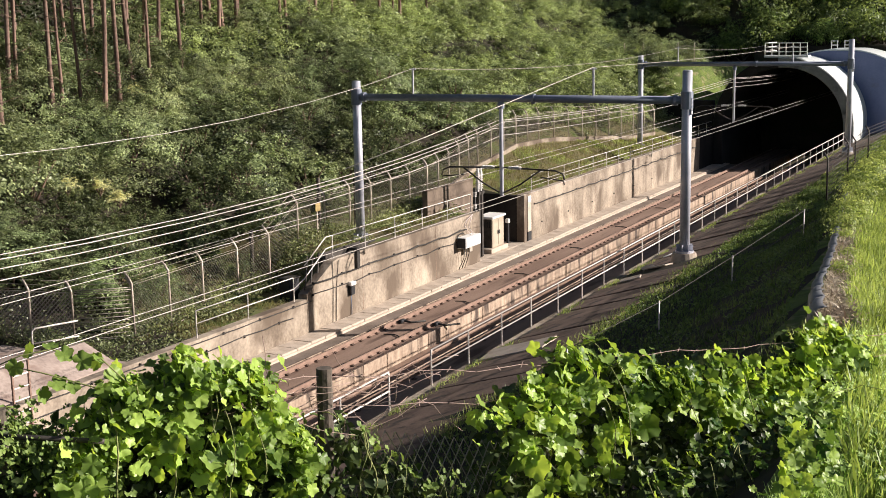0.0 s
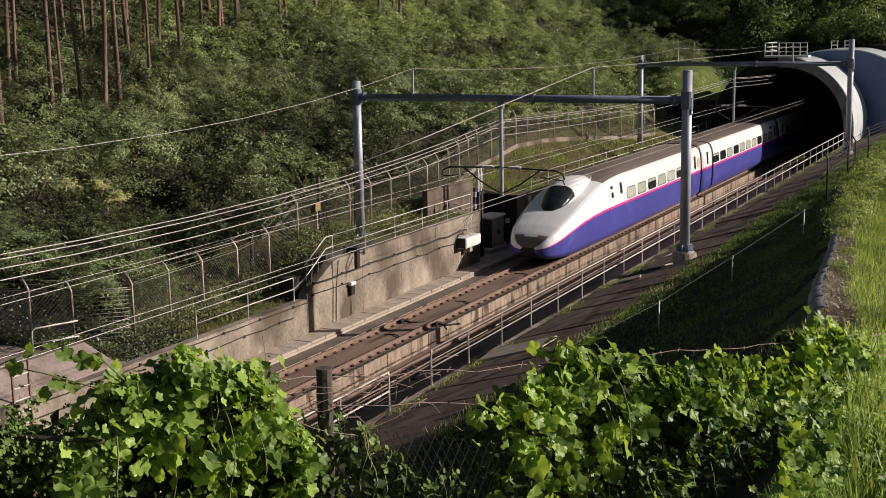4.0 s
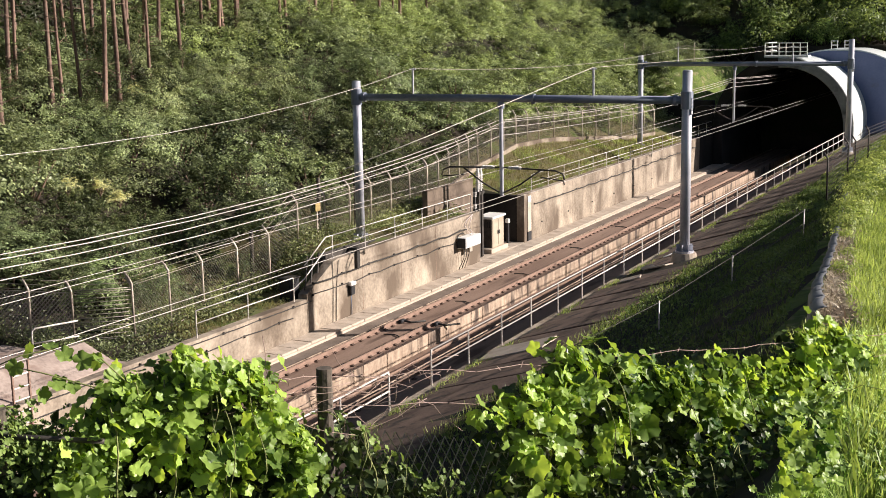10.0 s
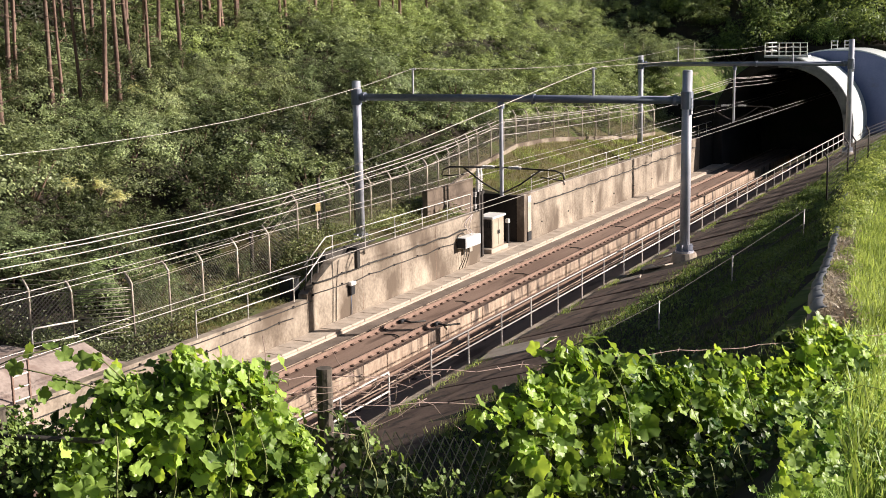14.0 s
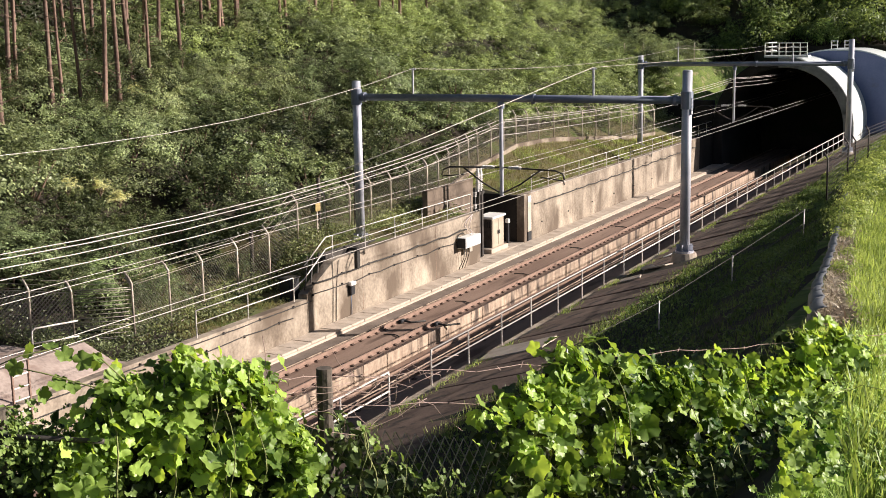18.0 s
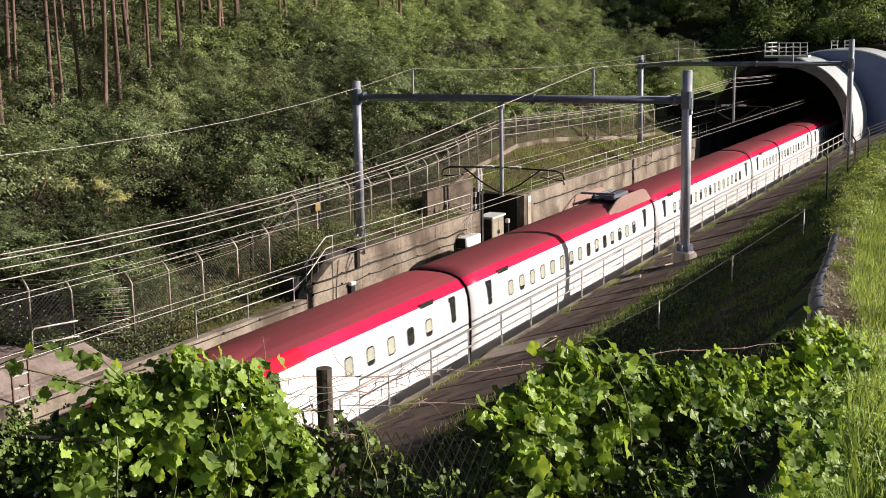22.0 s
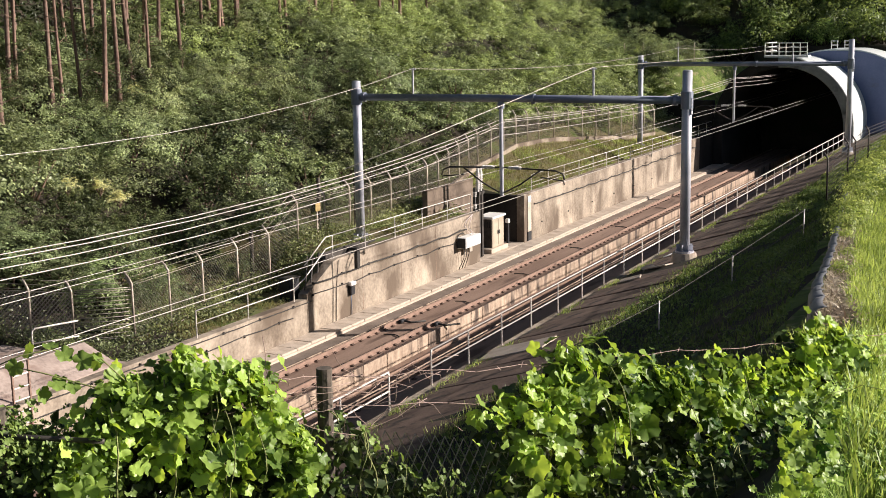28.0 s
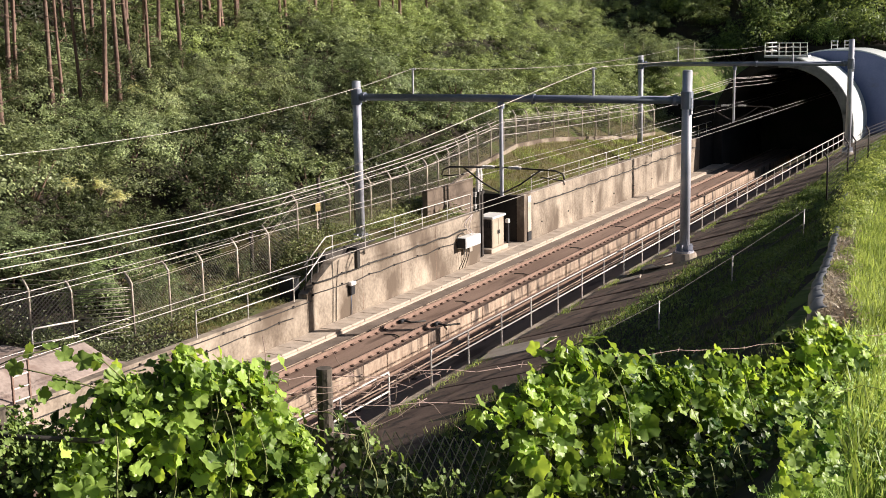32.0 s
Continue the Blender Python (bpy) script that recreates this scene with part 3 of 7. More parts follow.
def make_railing():
    rail = thing("walkway_railing", "pale painted two-bar railing along the walkway edge", "railing", kind="structure")
    bm = bmesh.new()
    tube(bm, (0, 0, -0.05), (0, 0, 1.05), 0.026, seg=8)
    me = bpy.data.meshes.new("railing_post")
    bm.to_mesh(me)
    bm.free()
    me.materials.append(RAILING)
    y = 2.3
    i = 0
    while y < 91.7:
        ob = new("railing_post", me)
        ob.parent = rail
        ob.location = (NEAR_X + 0.1, y, 1.76)
        y += 2.4
        i += 1
    for y0, y1 in ((2.3, 16.7), (19.1, 91.6)):
        for z in (2.79, 2.28):
            poly_tube("railing_bar", [(NEAR_X + 0.1, y0, z), (NEAR_X + 0.1, (y0 + y1) / 2, z + 0.01), (NEAR_X + 0.1, y1, z)], 0.026, RAILING, rail)
    for y in (16.7, 19.1):
        poly_tube("railing_end", [(NEAR_X + 0.1, y, 1.7), (NEAR_X + 0.1, y, 2.72), (NEAR_X + 0.1, y + (-0.06 if y < 18 else 0.06), 2.79)], 0.027, RAILING, rail)
    # chain across the gap posts
    far = thing("wall_top_railing", "thin pale railing on the far retaining wall", "railing", kind="structure")
    for y0, y1, zb in ((22.6, 28.6, 1.22), (31.5, 44.6, 2.42), (52.5, 93, 2.5)):
        n = int((y1 - y0) / 2.4)
        for k in range(n + 1):
            yy = y0 + (y1 - y0) * k / n
            bm = bmesh.new()
            tube(bm, (WALL_X - 0.2, yy, zb - 0.02), (WALL_X - 0.2, yy, zb + 0.95), 0.022, seg=6)
            part("railing_post", bm, RAILING, far)
        for z in (0.5, 0.95):
            poly_tube("railing_bar", [(WALL_X - 0.2, y0, zb + z), (WALL_X - 0.2, y1, zb + z)], 0.02, RAILING, far)
    poly_tube("railing_bar", [(WALL_X - 0.2, 28.6, 1.72), (WALL_X - 0.2, 29.4, 2.0), (WALL_X - 0.2, 31.0, 2.9), (WALL_X - 0.2, 31.5, 2.92)], 0.024, RAILING, far)
    poly_tube("railing_bar", [(WALL_X - 0.2, 29.4, 2.5), (WALL_X - 0.2, 31.0, 3.37), (WALL_X - 0.2, 31.5, 3.37)], 0.024, RAILING, far)


make_railing()

# ---- overhead line gantries and wires ----


def make_gantry(y, xf, xn, zf, zn, zb, topf, topn):
    g = thing("line_gantry", "grey steel tube gantry carrying the overhead wires", "gantry", "overhead line gantries")
    for x, z0, z1, nm in ((xf, zf, topf, "post"), (xn, zn, topn, "post")):
        bm = bmesh.new()
        tube(bm, (x, y, z0), (x, y, z1), 0.2, 0.19, seg=20)
        tube(bm, (x, y, z1), (x, y, z1 + 0.04), 0.2, 0.15, seg=20)
        for f in bm.faces:
            f.smooth = len(f.verts) == 4
        post = part(nm, bm, STEEL, g)
        bm = bmesh.new()
        tube(bm, (x, y, z0 - 0.02), (x, y, z0 + 0.05), 0.36, seg=20)
        for k in range(8):
            a = math.pi * k / 4
            c, s = math.cos(a), math.sin(a)
            box(bm, 0.18, 0.34, -0.012, 0.012, 0.05, 0.3, 0, Matrix.Translation((x, y, z0)) @ Matrix.Rotation(a, 4, "Z"))
        part("base_flange", bm, STEEL, post)
        bm = bmesh.new()
        tube(bm, (x, y, zb - 0.34), (x, y, zb + 0.34), 0.235, seg=20)
        part("clamp", bm, STEEL_DARK, post)
    bm = bmesh.new()
    tube(bm, (xf + 0.2, y, zb), (xn - 0.2, y, zb), 0.155, seg=18)
    for f in bm.faces:
        f.smooth = len(f.verts) == 4
    beam = part("beam", bm, STEEL_DARK, g)
    for x in (xf + 0.38, (xf + xn) / 2 + 1.0, xn - 0.45):
        bm = bmesh.new()
        tube(bm, (x - 0.06, y, zb), (x + 0.06, y, zb), 0.21, seg=18)
        part("flange", bm, STEEL_DARK, beam)
    # drop tube with brackets for both tracks
    dx = 1.98
    bm = bmesh.new()
    tube(bm, (dx, y, 4.6), (dx, y, zb - 0.1), 0.085, seg=12)
    drop = part("drop_tube", bm, STEEL, g)
    bm = bmesh.new()
    tube(bm, (dx, y, zb - 0.42), (dx, y, zb - 0.12), 0.14, seg=12)
    part("collar", bm, STEEL_DARK, drop)
    for s in (-1, 1):
        arm = [(dx + s * 0.1, y, 5.78), (dx + s * 2.4, y, 5.72), (dx + s * 2.72, y, 5.6), (dx + s * 2.8, y, 5.35)]
        poly_tube("cantilever_arm", arm, 0.038, IRON, g)
        poly_tube("registration_arm", [(dx + s * 1.75, y, 5.42), (dx + s * 2.75, y, 5.32), (dx + s * 2.8, y, 5.15)], 0.03, IRON, g)
        poly_tube("brace_tube", [(dx + s * 0.1, y, 4.72), (dx + s * 0.85, y, 5.1), (dx + s * 1.8, y, 5.75)], 0.036, IRON, g)
        bm = bmesh.new()
        for k in range(9):
            x = dx + s * (0.35 + 0.06 * k)
            tube(bm, (x, y, 5.775), (x + s * 0.02, y, 5.775), 0.075, seg=10)
        tube(bm, (dx + s * 0.3, y, 5.775), (dx + s * 0.9, y, 5.775), 0.045, seg=8)
        part("insulator", bm, INSULATOR, g, "white ribbed insulator")
    plate = boxed("marker_plate", (xn + 0.17, xn + 0.215, y - 0.13, y + 0.05, zb - 0.55, zb + 0.1), STEEL_DARK, g, 0.005)
    for k in range(4):
        boxed("marker_bar", (xn + 0.216, xn + 0.22, y - 0.11, y + 0.03, zb - 0.5 + 0.15 * k, zb - 0.42 + 0.15 * k), WHITE_PAINT, plate, 0)
    for x in (-2.12, 6.0):
        bm = bmesh.new()
        tube(bm, (x, y, zb + 0.1), (x, y, zb + 1.25), 0.045, seg=8)
        tube(bm, (x - 0.14, y, zb + 1.2), (x + 0.14, y, zb + 1.2), 0.03, seg=6)
        part("feeder_post", bm, STEEL, g)
    return g


make_gantry(36.44, -4.93, 9.80, 2.28, 2.72, 8.64, 9.30, 9.75)
make_gantry(77.21, -4.90, 9.87, 2.55, 2.72, 8.70, 9.32, 10.3)
GANTRIES = (-4.3, 36.44, 77.21, 118)


def make_footing(x, y, z):
    bm = bmesh.new()
    tube(bm, (x, y, z - 0.9), (x, y, z - 0.02), 0.62, 0.46, seg=18)
    structure(part("footing", bm, COVER), "pale concrete footing of a gantry post", "footing")


for y in (36.44, 77.21):
    make_footing(9.8, y, 2.72)
    make_footing(-4.93, y, 2.3 if y < 50 else 2.56)


def wire(name, x, z, sag, label, r=0.014, x2=None, mat=None, ys=GANTRIES):
    pts = []
    for a, b in zip(ys, ys[1:]):
        for k in range(10):
            t = k / 10
            xx = x + ((x2 or x) - x) * math.sin(math.pi * t) if x2 is not None else x
            pts.append((xx, a + (b - a) * t, z - 4 * sag * (1.0 if a < 0 else 0.35) * t * (1 - t)))
    pts.append((x, ys[-1], z))
    tagged(poly_tube(name, pts, r, mat or WIRE), label, "wire", "overhead wires")


for cx in TRACKS:
    wire("contact_wire", cx + 0.1, 5.15, 0.0, "bright copper contact wire above a track", 0.010)
    wire("auxiliary_wire", cx + 0.1, 5.42, 0.12, "bright bare auxiliary wire above a track", 0.009)
for dx, zg, sag, r in ((-0.12, 7.72, 1.08, 0.013), (0.1, 7.66, 1.08, 0.013), (-0.32, 7.38, 1.1, 0.014), (0.0, 7.1, 1.0, 0.014)):
    wire("messenger_wire", 1.95 + dx, zg, sag, "bright bare messenger wire hung from the gantries", r)
wire("feeder_wire", -2.12, 9.86, 1.45, "thin bright feeder wire over the gantries", 0.010)
tagged(poly_tube("feeder_wire", [(6.0, 36.44, 9.9), (4.6, 33.0, 9.0), (2.6, 28.5, 7.75), (1.6, 24.5, 7.0)], 0.013, WIRE), "thin bright feeder wire slanting down", "wire", "overhead wires")
wire("feeder_wire", 6.0, 9.9, 0.35, "thin bright feeder wire over the gantries", 0.010, ys=GANTRIES[1:3])

# ---- trains ----


def ring(half, w):
    return [(x * w, z) for x, z in half] + [(-x * w, z) for x, z in half[-2::-1]]


def loft(bm, sections, mats, cap0=True, cap1=True):
    """sections: (y, ring). mats: a material for each row of the half section."""
    rows = [[bm.verts.new((x, y, z)) for x, z in r] for y, r in sections]
    n = len(rows[0])
    half = (n - 1) // 2
    for a, b in zip(rows, rows[1:]):
        for i in range(n - 1):
            k = i if i < half else n - 2 - i
            f = bm.faces.new((a[i], a[i + 1], b[i + 1], b[i]))
            f.material_index, f.smooth = mats[k], True
        f = bm.faces.new((a[n - 1], a[0], b[0], b[n - 1]))
        f.material_index = mats[-1]
    if cap0:
        f = bm.faces.new(rows[0])
        f.material_index = mats[-1]
    if cap1:
        f = bm.faces.new(rows[-1][::-1])
        f.material_index = mats[-1]
    bmesh.ops.recalc_face_normals(bm, faces=bm.faces)


def window_mesh(name, wy, wz, mat, x, tilt, half=None):
    """A rounded pane, slightly sunk in a dark rubber seal."""
    bm = bmesh.new()

    def outline(hy, hz, r, dx):
        pts = []
        for cy, cz, a0 in ((hy - r, hz - r, 0), (-hy + r, hz - r, 90), (-hy + r, -hz + r, 180), (hy - r, -hz + r, 270)):
            for k in range(4):
                a = radians(a0 + 30 * k)
                pts.append(bm.verts.new((dx - (cz + r * math.sin(a)) * tilt, cy + r * math.cos(a), cz + r * math.sin(a))))
        return pts
    r = min(wy, wz) * 0.28
    a = outline(wy / 2, wz / 2, r, 0.0)
    b = outline(wy / 2, wz / 2, r, 0.012)
    c = outline(wy / 2 - 0.03, wz / 2 - 0.03, r * 0.8, 0.014)
    d = outline(wy / 2 - 0.04, wz / 2 - 0.04, r * 0.8, 0.006)
    n = len(a)
    for p, q in ((a, b), (b, c), (c, d)):
        for i in range(n):
            bm.faces.new((p[i], p[(i + 1) % n], q[(i + 1) % n], q[i]))
    if half:
        # blind drawn part of the way: upper pane and lower pane
        up = [v for v in d[:8]]
        low = [v for v in d[8:]]
        f = bm.faces.new(up)
        f.material_index = 1
        f = bm.faces.new(low)
        f.material_index = 2
        f = bm.faces.new((d[7], d[8], d[15], d[0]))
        f.material_index = 2 if half > 0.5 else 1
    else:
        f = bm.faces.new(d)
        f.material_index = 1
    bmesh.ops.recalc_face_normals(bm, faces=bm.faces)
    me = bpy.data.meshes.new(name)
    bm.to_mesh(me)
    bm.free()
    me.materials.append(RUBBER)
    me.materials.append(mat)
    me.materials.append(GLASS)
    return me


def make_canopy(rows, glass_to, paint, soot, soot_from):
    """The raised cab roof: rows of (distance from the tip, top, half width, foot); its front part is glass."""
    bm = bmesh.new()
    rings = []
    fine = []
    for a, b in zip(rows, rows[1:]):
        fine += [tuple(p + (q - p) * i / 4 for p, q in zip(a, b)) for i in range(4)]
    rows = fine + [rows[-1]]
    for s, top, hw, foot in rows:
        r = []
        for k in range(13):
            a = math.pi * k / 12
            c, q = math.cos(a), math.sin(a)
            r.append(bm.verts.new((hw * math.copysign(abs(c) ** 0.7, c), -s, foot + (top - foot) * q ** 0.75)))
        rings.append(r)
    for (a, b), row in zip(zip(rings, rings[1:]), rows[1:]):
        for k in range(12):
            f = bm.faces.new((a[k], a[k + 1], b[k + 1], b[k]))
            f.smooth = True
            f.material_index = 1 if row[0] <= glass_to and 1 <= k <= 10 else 2 if row[0] > soot_from and 2 <= k <= 9 else 0
    bmesh.ops.recalc_face_normals(bm, faces=bm.faces)
    me = bpy.data.meshes.new("cab_canopy")
    bm.to_mesh(me)
    bm.free()
    me.materials.append(paint)
    me.materials.append(GLASS)
    me.materials.append(soot)
    return me


def put(name, me, parent, m, label=""):
    ob = new(name, me)
    ob.parent = parent
    ob.matrix_basis = m
    return tagged(ob, label)


def split_rows(half, rows, n=5):
    """The half section with each step cut in n, and its materials to match."""
    out = []
    for (xa, za), (xb, zb) in zip(half, half[1:]):
        out += [(xa + (xb - xa) * i / n, za + (zb - za) * i / n) for i in range(n)]
    return out + [half[-1]], [m for m in rows[:-1] for i in range(n)] + [rows[-1]]


def nose_sections(half, w, style, step=0.11):
    """Sections from the tip (y=0) back; style gives the height and width of the nose along it."""
    out = []
    h, low0 = half[-1][1], half[0][1]
    stations = [style[0][0] + d for d in (0.0, 0.03, 0.06, 0.1, 0.16)]
    while stations[-1] + step < style[-1][0]:
        stations.append(stations[-1] + step)
    stations.append(style[-1][0])
    for s in stations:
        top, wid, mid, low = piece(s, style)
        r = []
        for x, z in half:
            k = (z - low0) / (h - low0)
            zz = low + (mid - low) * (k / 0.5) if k < 0.5 else mid + (top - mid) * ((k - 0.5) / 0.5)
            r.append((x * wid, zz))
        out.append((-s, ring(r, w)))
    return out


def make_train(name, label, spec):
    """A train whose nose tip is at the origin, heading along +y."""
    t = thing(name, label, "train")
    w, h, L, n, lead = spec["w"], spec["h"], spec["car"], spec["cars"], spec["lead"]
    half = spec["half"]
    mats = spec["mats"]
    gap = spec["gap"]
    bmid = bmesh.new()
    loft(bmid, [(-gap / 2, ring(half, w)), (-gap / 2 - 1, ring(half, w)), (-L / 2, ring(half, w)), (-L + gap / 2 + 1, ring(half, w)), (-L + gap / 2, ring(half, w))], spec["rows"])
    mid = bpy.data.meshes.new("car_body")
    bmid.to_mesh(mid)
    bmid.free()
    for m in mats:
        mid.materials.append(m)
    bl = bmesh.new()
    fine, fine_rows = split_rows(half, spec["rows"])
    secs = nose_sections(fine, w, spec["nose"])
    secs.append((-lead + gap / 2, ring(fine, w)))
    loft(bl, secs, fine_rows)
    if spec.get("paint"):
        for f in bl.faces:
            c = f.calc_center_median()
            k = spec["paint"](c.x, -c.y, c.z, f.normal)
            if k is not None:
                f.material_index = k
    lens = None
    if spec.get("lens"):
        # headlamp glass just proud of the nose
        bh = bmesh.new()
        seen = {}
        for f in bl.faces:
            c = f.calc_center_median()
            if spec["lens"](c.x, -c.y, c.z):
                vs = []
                for v in f.verts:
                    if v not in seen:
                        seen[v] = bh.verts.new(v.co + v.normal * 0.012)
                    vs.append(seen[v])
                bh.faces.new(vs).smooth = True
        lens = bpy.data.meshes.new("headlight")
        bh.to_mesh(lens)
        bh.free()
        # burning lamps in the upper nose
        bb = bmesh.new()
        for side in (-1, 1):
            for xa, sa in ((0.80, 4.5), (0.86, 4.9)):
                v = min(bl.verts, key=lambda q: abs(q.co.x - side * xa) + abs(q.co.y + sa) + (9 if q.co.z < 1.5 else 0))
                bmesh.ops.create_icosphere(bb, subdivisions=1, radius=0.055, matrix=Matrix.Translation(v.co + v.normal * 0.02))
        lamp = bpy.data.meshes.new("headlamp")
        bb.to_mesh(lamp)
        bb.free()
        lens.materials.append(T_LENS)
        lamp.materials.append(T_LAMP)
    leadme = bpy.data.meshes.new("lead_car_body")
    bl.to_mesh(leadme)
    bl.free()
    for m in mats:
        leadme.materials.append(m)
    # gangway bellows
    bg = bmesh.new()
    loft(bg, [(-0.2, ring([(x * 0.93, z * 0.97 + 0.05) for x, z in half], w)), (0.2, ring([(x * 0.93, z * 0.97 + 0.05) for x, z in half], w))], [0] * len(half))
    bell = bpy.data.meshes.new("gangway")
    bg.to_mesh(bell)
    bg.free()
    bell.materials.append(RUBBER)
    wy, wz, pitch, zc = spec["win"]
    pane = window_mesh("window", wy, wz, BLIND, 0, spec["tilt"])
    dark = window_mesh("window", wy, wz, GLASS, 0, spec["tilt"])
    half1 = window_mesh("window", wy, wz, BLIND, 0, spec["tilt"], 0.3)
    half2 = window_mesh("window", wy, wz, BLIND, 0, spec["tilt"], 0.8)
    canopy = make_canopy(spec["canopy"], spec["glass_to"], spec["canopy_paint"], mats[3], spec["soot_from"])
    doorp = window_mesh("door_window", 0.34, 0.85, GLASS, 0, spec["tilt"])
    # sliding door in the livery's bands, following the curve of the side
    side_rows = [(z, x) for x, z in half]
    bd = bmesh.new()
    zs = [spec["bands"][0][0]] + [b[1] for b in spec["bands"]]
    rows = []
    for z in zs:
        xb = piece(z, side_rows)[0] * w - w * spec["winx"]
        rows.append([bd.verts.new((xb + d, y, z - zc + 0.35)) for d, y in ((-0.02, -0.48), (0.012, -0.47), (0.012, 0.47), (-0.02, 0.48))])
    for i, (a, b) in enumerate(zip(rows, rows[1:])):
        for k in range(3):
            bd.faces.new((a[k], a[k + 1], b[k + 1], b[k])).material_index = i
    bd.faces.new(rows[0])
    bd.faces.new(rows[-1][::-1])
    bmesh.ops.recalc_face_normals(bd, faces=bd.faces)
    doorme = bpy.data.meshes.new("door")
    bd.to_mesh(doorme)
    bd.free()
    for b in spec["bands"]:
        doorme.materials.append(b[2])
    bs = bmesh.new()
    box(bs, 0, 0.012, -0.45, 0.45, -0.13, 0.13, 0.004)
    signme = bpy.data.meshes.new("destination_display")
    bs.to_mesh(signme)
    bs.free()
    signme.materials.append(GLASS)
    bb = bmesh.new()
    for yy in (-1.25, 1.25):
        for s in (-1, 1):
            tube(bb, (s * 0.68, yy, 0.43), (s * 0.8, yy, 0.43), 0.43, seg=20)
        tube(bb, (-0.8, yy, 0.43), (0.8, yy, 0.43), 0.08, seg=8)
    box(bb, -0.9, -0.6, -1.9, 1.9, 0.35, 0.6, 0.04)
    box(bb, 0.6, 0.9, -1.9, 1.9, 0.35, 0.6, 0.04)
    bogie = bpy.data.meshes.new("bogie")
    bb.to_mesh(bogie)
    bb.free()
    bogie.materials.append(RUBBER)
    marks = []
    for car, yw, z, kind, mat, lab in spec["marks"]:
        be = bmesh.new()
        if kind == "disc":
            tube(be, (0, 0, 0), (0.014, 0, 0), 0.36, seg=24)
        elif kind == "plate":
            box(be, 0, 0.012, -0.24, 0.24, -0.34, 0.34, 0.004)
        elif kind == "swirl":
            for r0, a0, a1 in ((0.42, 20, 200), (0.3, 160, 350), (0.18, 10, 220)):
                ring_pts = [(0, r0 * 1.5 * math.cos(radians(a0 + (a1 - a0) * i / 10)), r0 * math.sin(radians(a0 + (a1 - a0) * i / 10))) for i in range(11)]
                for p, q in zip(ring_pts, ring_pts[1:]):
                    tube(be, p, q, 0.03, seg=5)
        else:
            for k in range(3):
                a = [be.verts.new((0.012, y0, z0)) for y0, z0 in ((0.5 - 0.1 * k, 0.25 - 0.12 * k), (-0.35 + 0.2 * k, 0.36 - 0.26 * k), (-0.45 + 0.2 * k, 0.22 - 0.26 * k))]
                b = [be.verts.new((v.co.x - 0.012, v.co.y, v.co.z)) for v in a]
                be.faces.new(a)
                for i in range(3):
                    be.faces.new((a[i], a[(i + 1) % 3], b[(i + 1) % 3], b[i]))
        me = bpy.data.meshes.new("emblem")
        be.to_mesh(me)
        be.free()
        me.materials.append(mat)
        marks.append((car, yw, z, me, lab))

    def nose_x(a, z):
        """Half width of the lead car at height z, a metres behind its tip."""
        top, wid, mid, low = piece(a, spec["nose"])
        k = 0.5 * (z - low) / (mid - low) if z < mid else 0.5 + 0.5 * (z - mid) / (top - mid)
        return piece(half[0][1] + k * (h - half[0][1]), side_rows)[0] * wid * w

    cabs = []
    for a, z, wy_, wz_ in spec["cab_panes"]:
        lean = (nose_x(a, z - 0.25) - nose_x(a, z + 0.25)) / 0.5
        cabs.append((a, z, nose_x(a, z) + 0.012, window_mesh("cab_window", wy_, wz_, GLASS, 0, lean)))
    if spec.get("coupler"):
        bm = bmesh.new()
        tube(bm, (0, -2 * lead - (n - 2) * L - 0.9, 0.95), (0, -2 * lead - (n - 2) * L + 1.2, 0.95), 0.2, seg=12)
        part("coupler", bm, RUBBER, t, "dark coupler between the two trains")
    rng = random.Random(spec["seed"])
    xs = w * spec["winx"] + 0.002
    total = 2 * lead + (n - 2) * L
    for c in range(n):
        end = c in (0, n - 1)
        if c == 0:
            body = put("lead_car_body", leadme, t, pose(0, 0, 0))
            y0, length, first = 0.0, lead, spec["first"]
        elif c == n - 1:
            body = put("lead_car_body", leadme, t, pose(0, -total, 0, 0, 0, 180))
            y0, length, first = -lead - (n - 2) * L, lead, spec["first"]
        else:
            body = put("car_body", mid, t, pose(0, -lead - (c - 1) * L, 0))
            y0, length, first = -lead - (c - 1) * L, L, 3.4
        side = spec["side"] * (-1 if c == n - 1 else 1)

        def local(yw, z, x=xs):
            """A place on the car's side that faces the open bank, yw behind its front (for an end car: behind its tip)."""
            return pose(side * x, -yw, z, 0, 0, 0 if side > 0 else 180)
        y = first
        while y < (spec["last"] if end else length - 3.2):
            u = rng.random()
            me = dark if u < spec["open"] else half1 if u < 0.3 else half2 if u < 0.42 else pane
            put("window", me, body, local(y, zc))
            y += spec["lead_pitch"] if end else pitch
        for yd in (spec["end_doors"] if end else (1.6, length - 1.6)):
            put("door", doorme, body, local(yd, zc - 0.35, w * spec["winx"]))
            if yd > 14 or not end:
                put("door_window", doorp, body, local(yd, zc + 0.2, xs + 0.004))
        if end:
            put("cab_canopy", canopy, body, pose(0, 0, 0), "raised cab with a dark windscreen")
            for a, z, x, me in cabs:
                put("cab_window", me, body, local(a, z, x))
            if lens:
                put("headlight", lens, body, pose(0, 0, 0), "slanted grey headlamp glass")
                if c == 0 and spec.get("lit"):
                    put("headlamp", lamp, body, pose(0, 0, 0), "burning white headlamps")
        zd = zc + wz / 2 + spec["sign_up"]
        put("destination_display", signme, body, local(spec["sign"] if end else 3.0, zd, piece(zd, side_rows)[0] * w - 0.004))
        for yb in ((3.6, length - 3.6) if not end else (5.5, length - 3.6)):
            put("bogie", bogie, body, pose(0, -yb, 0))
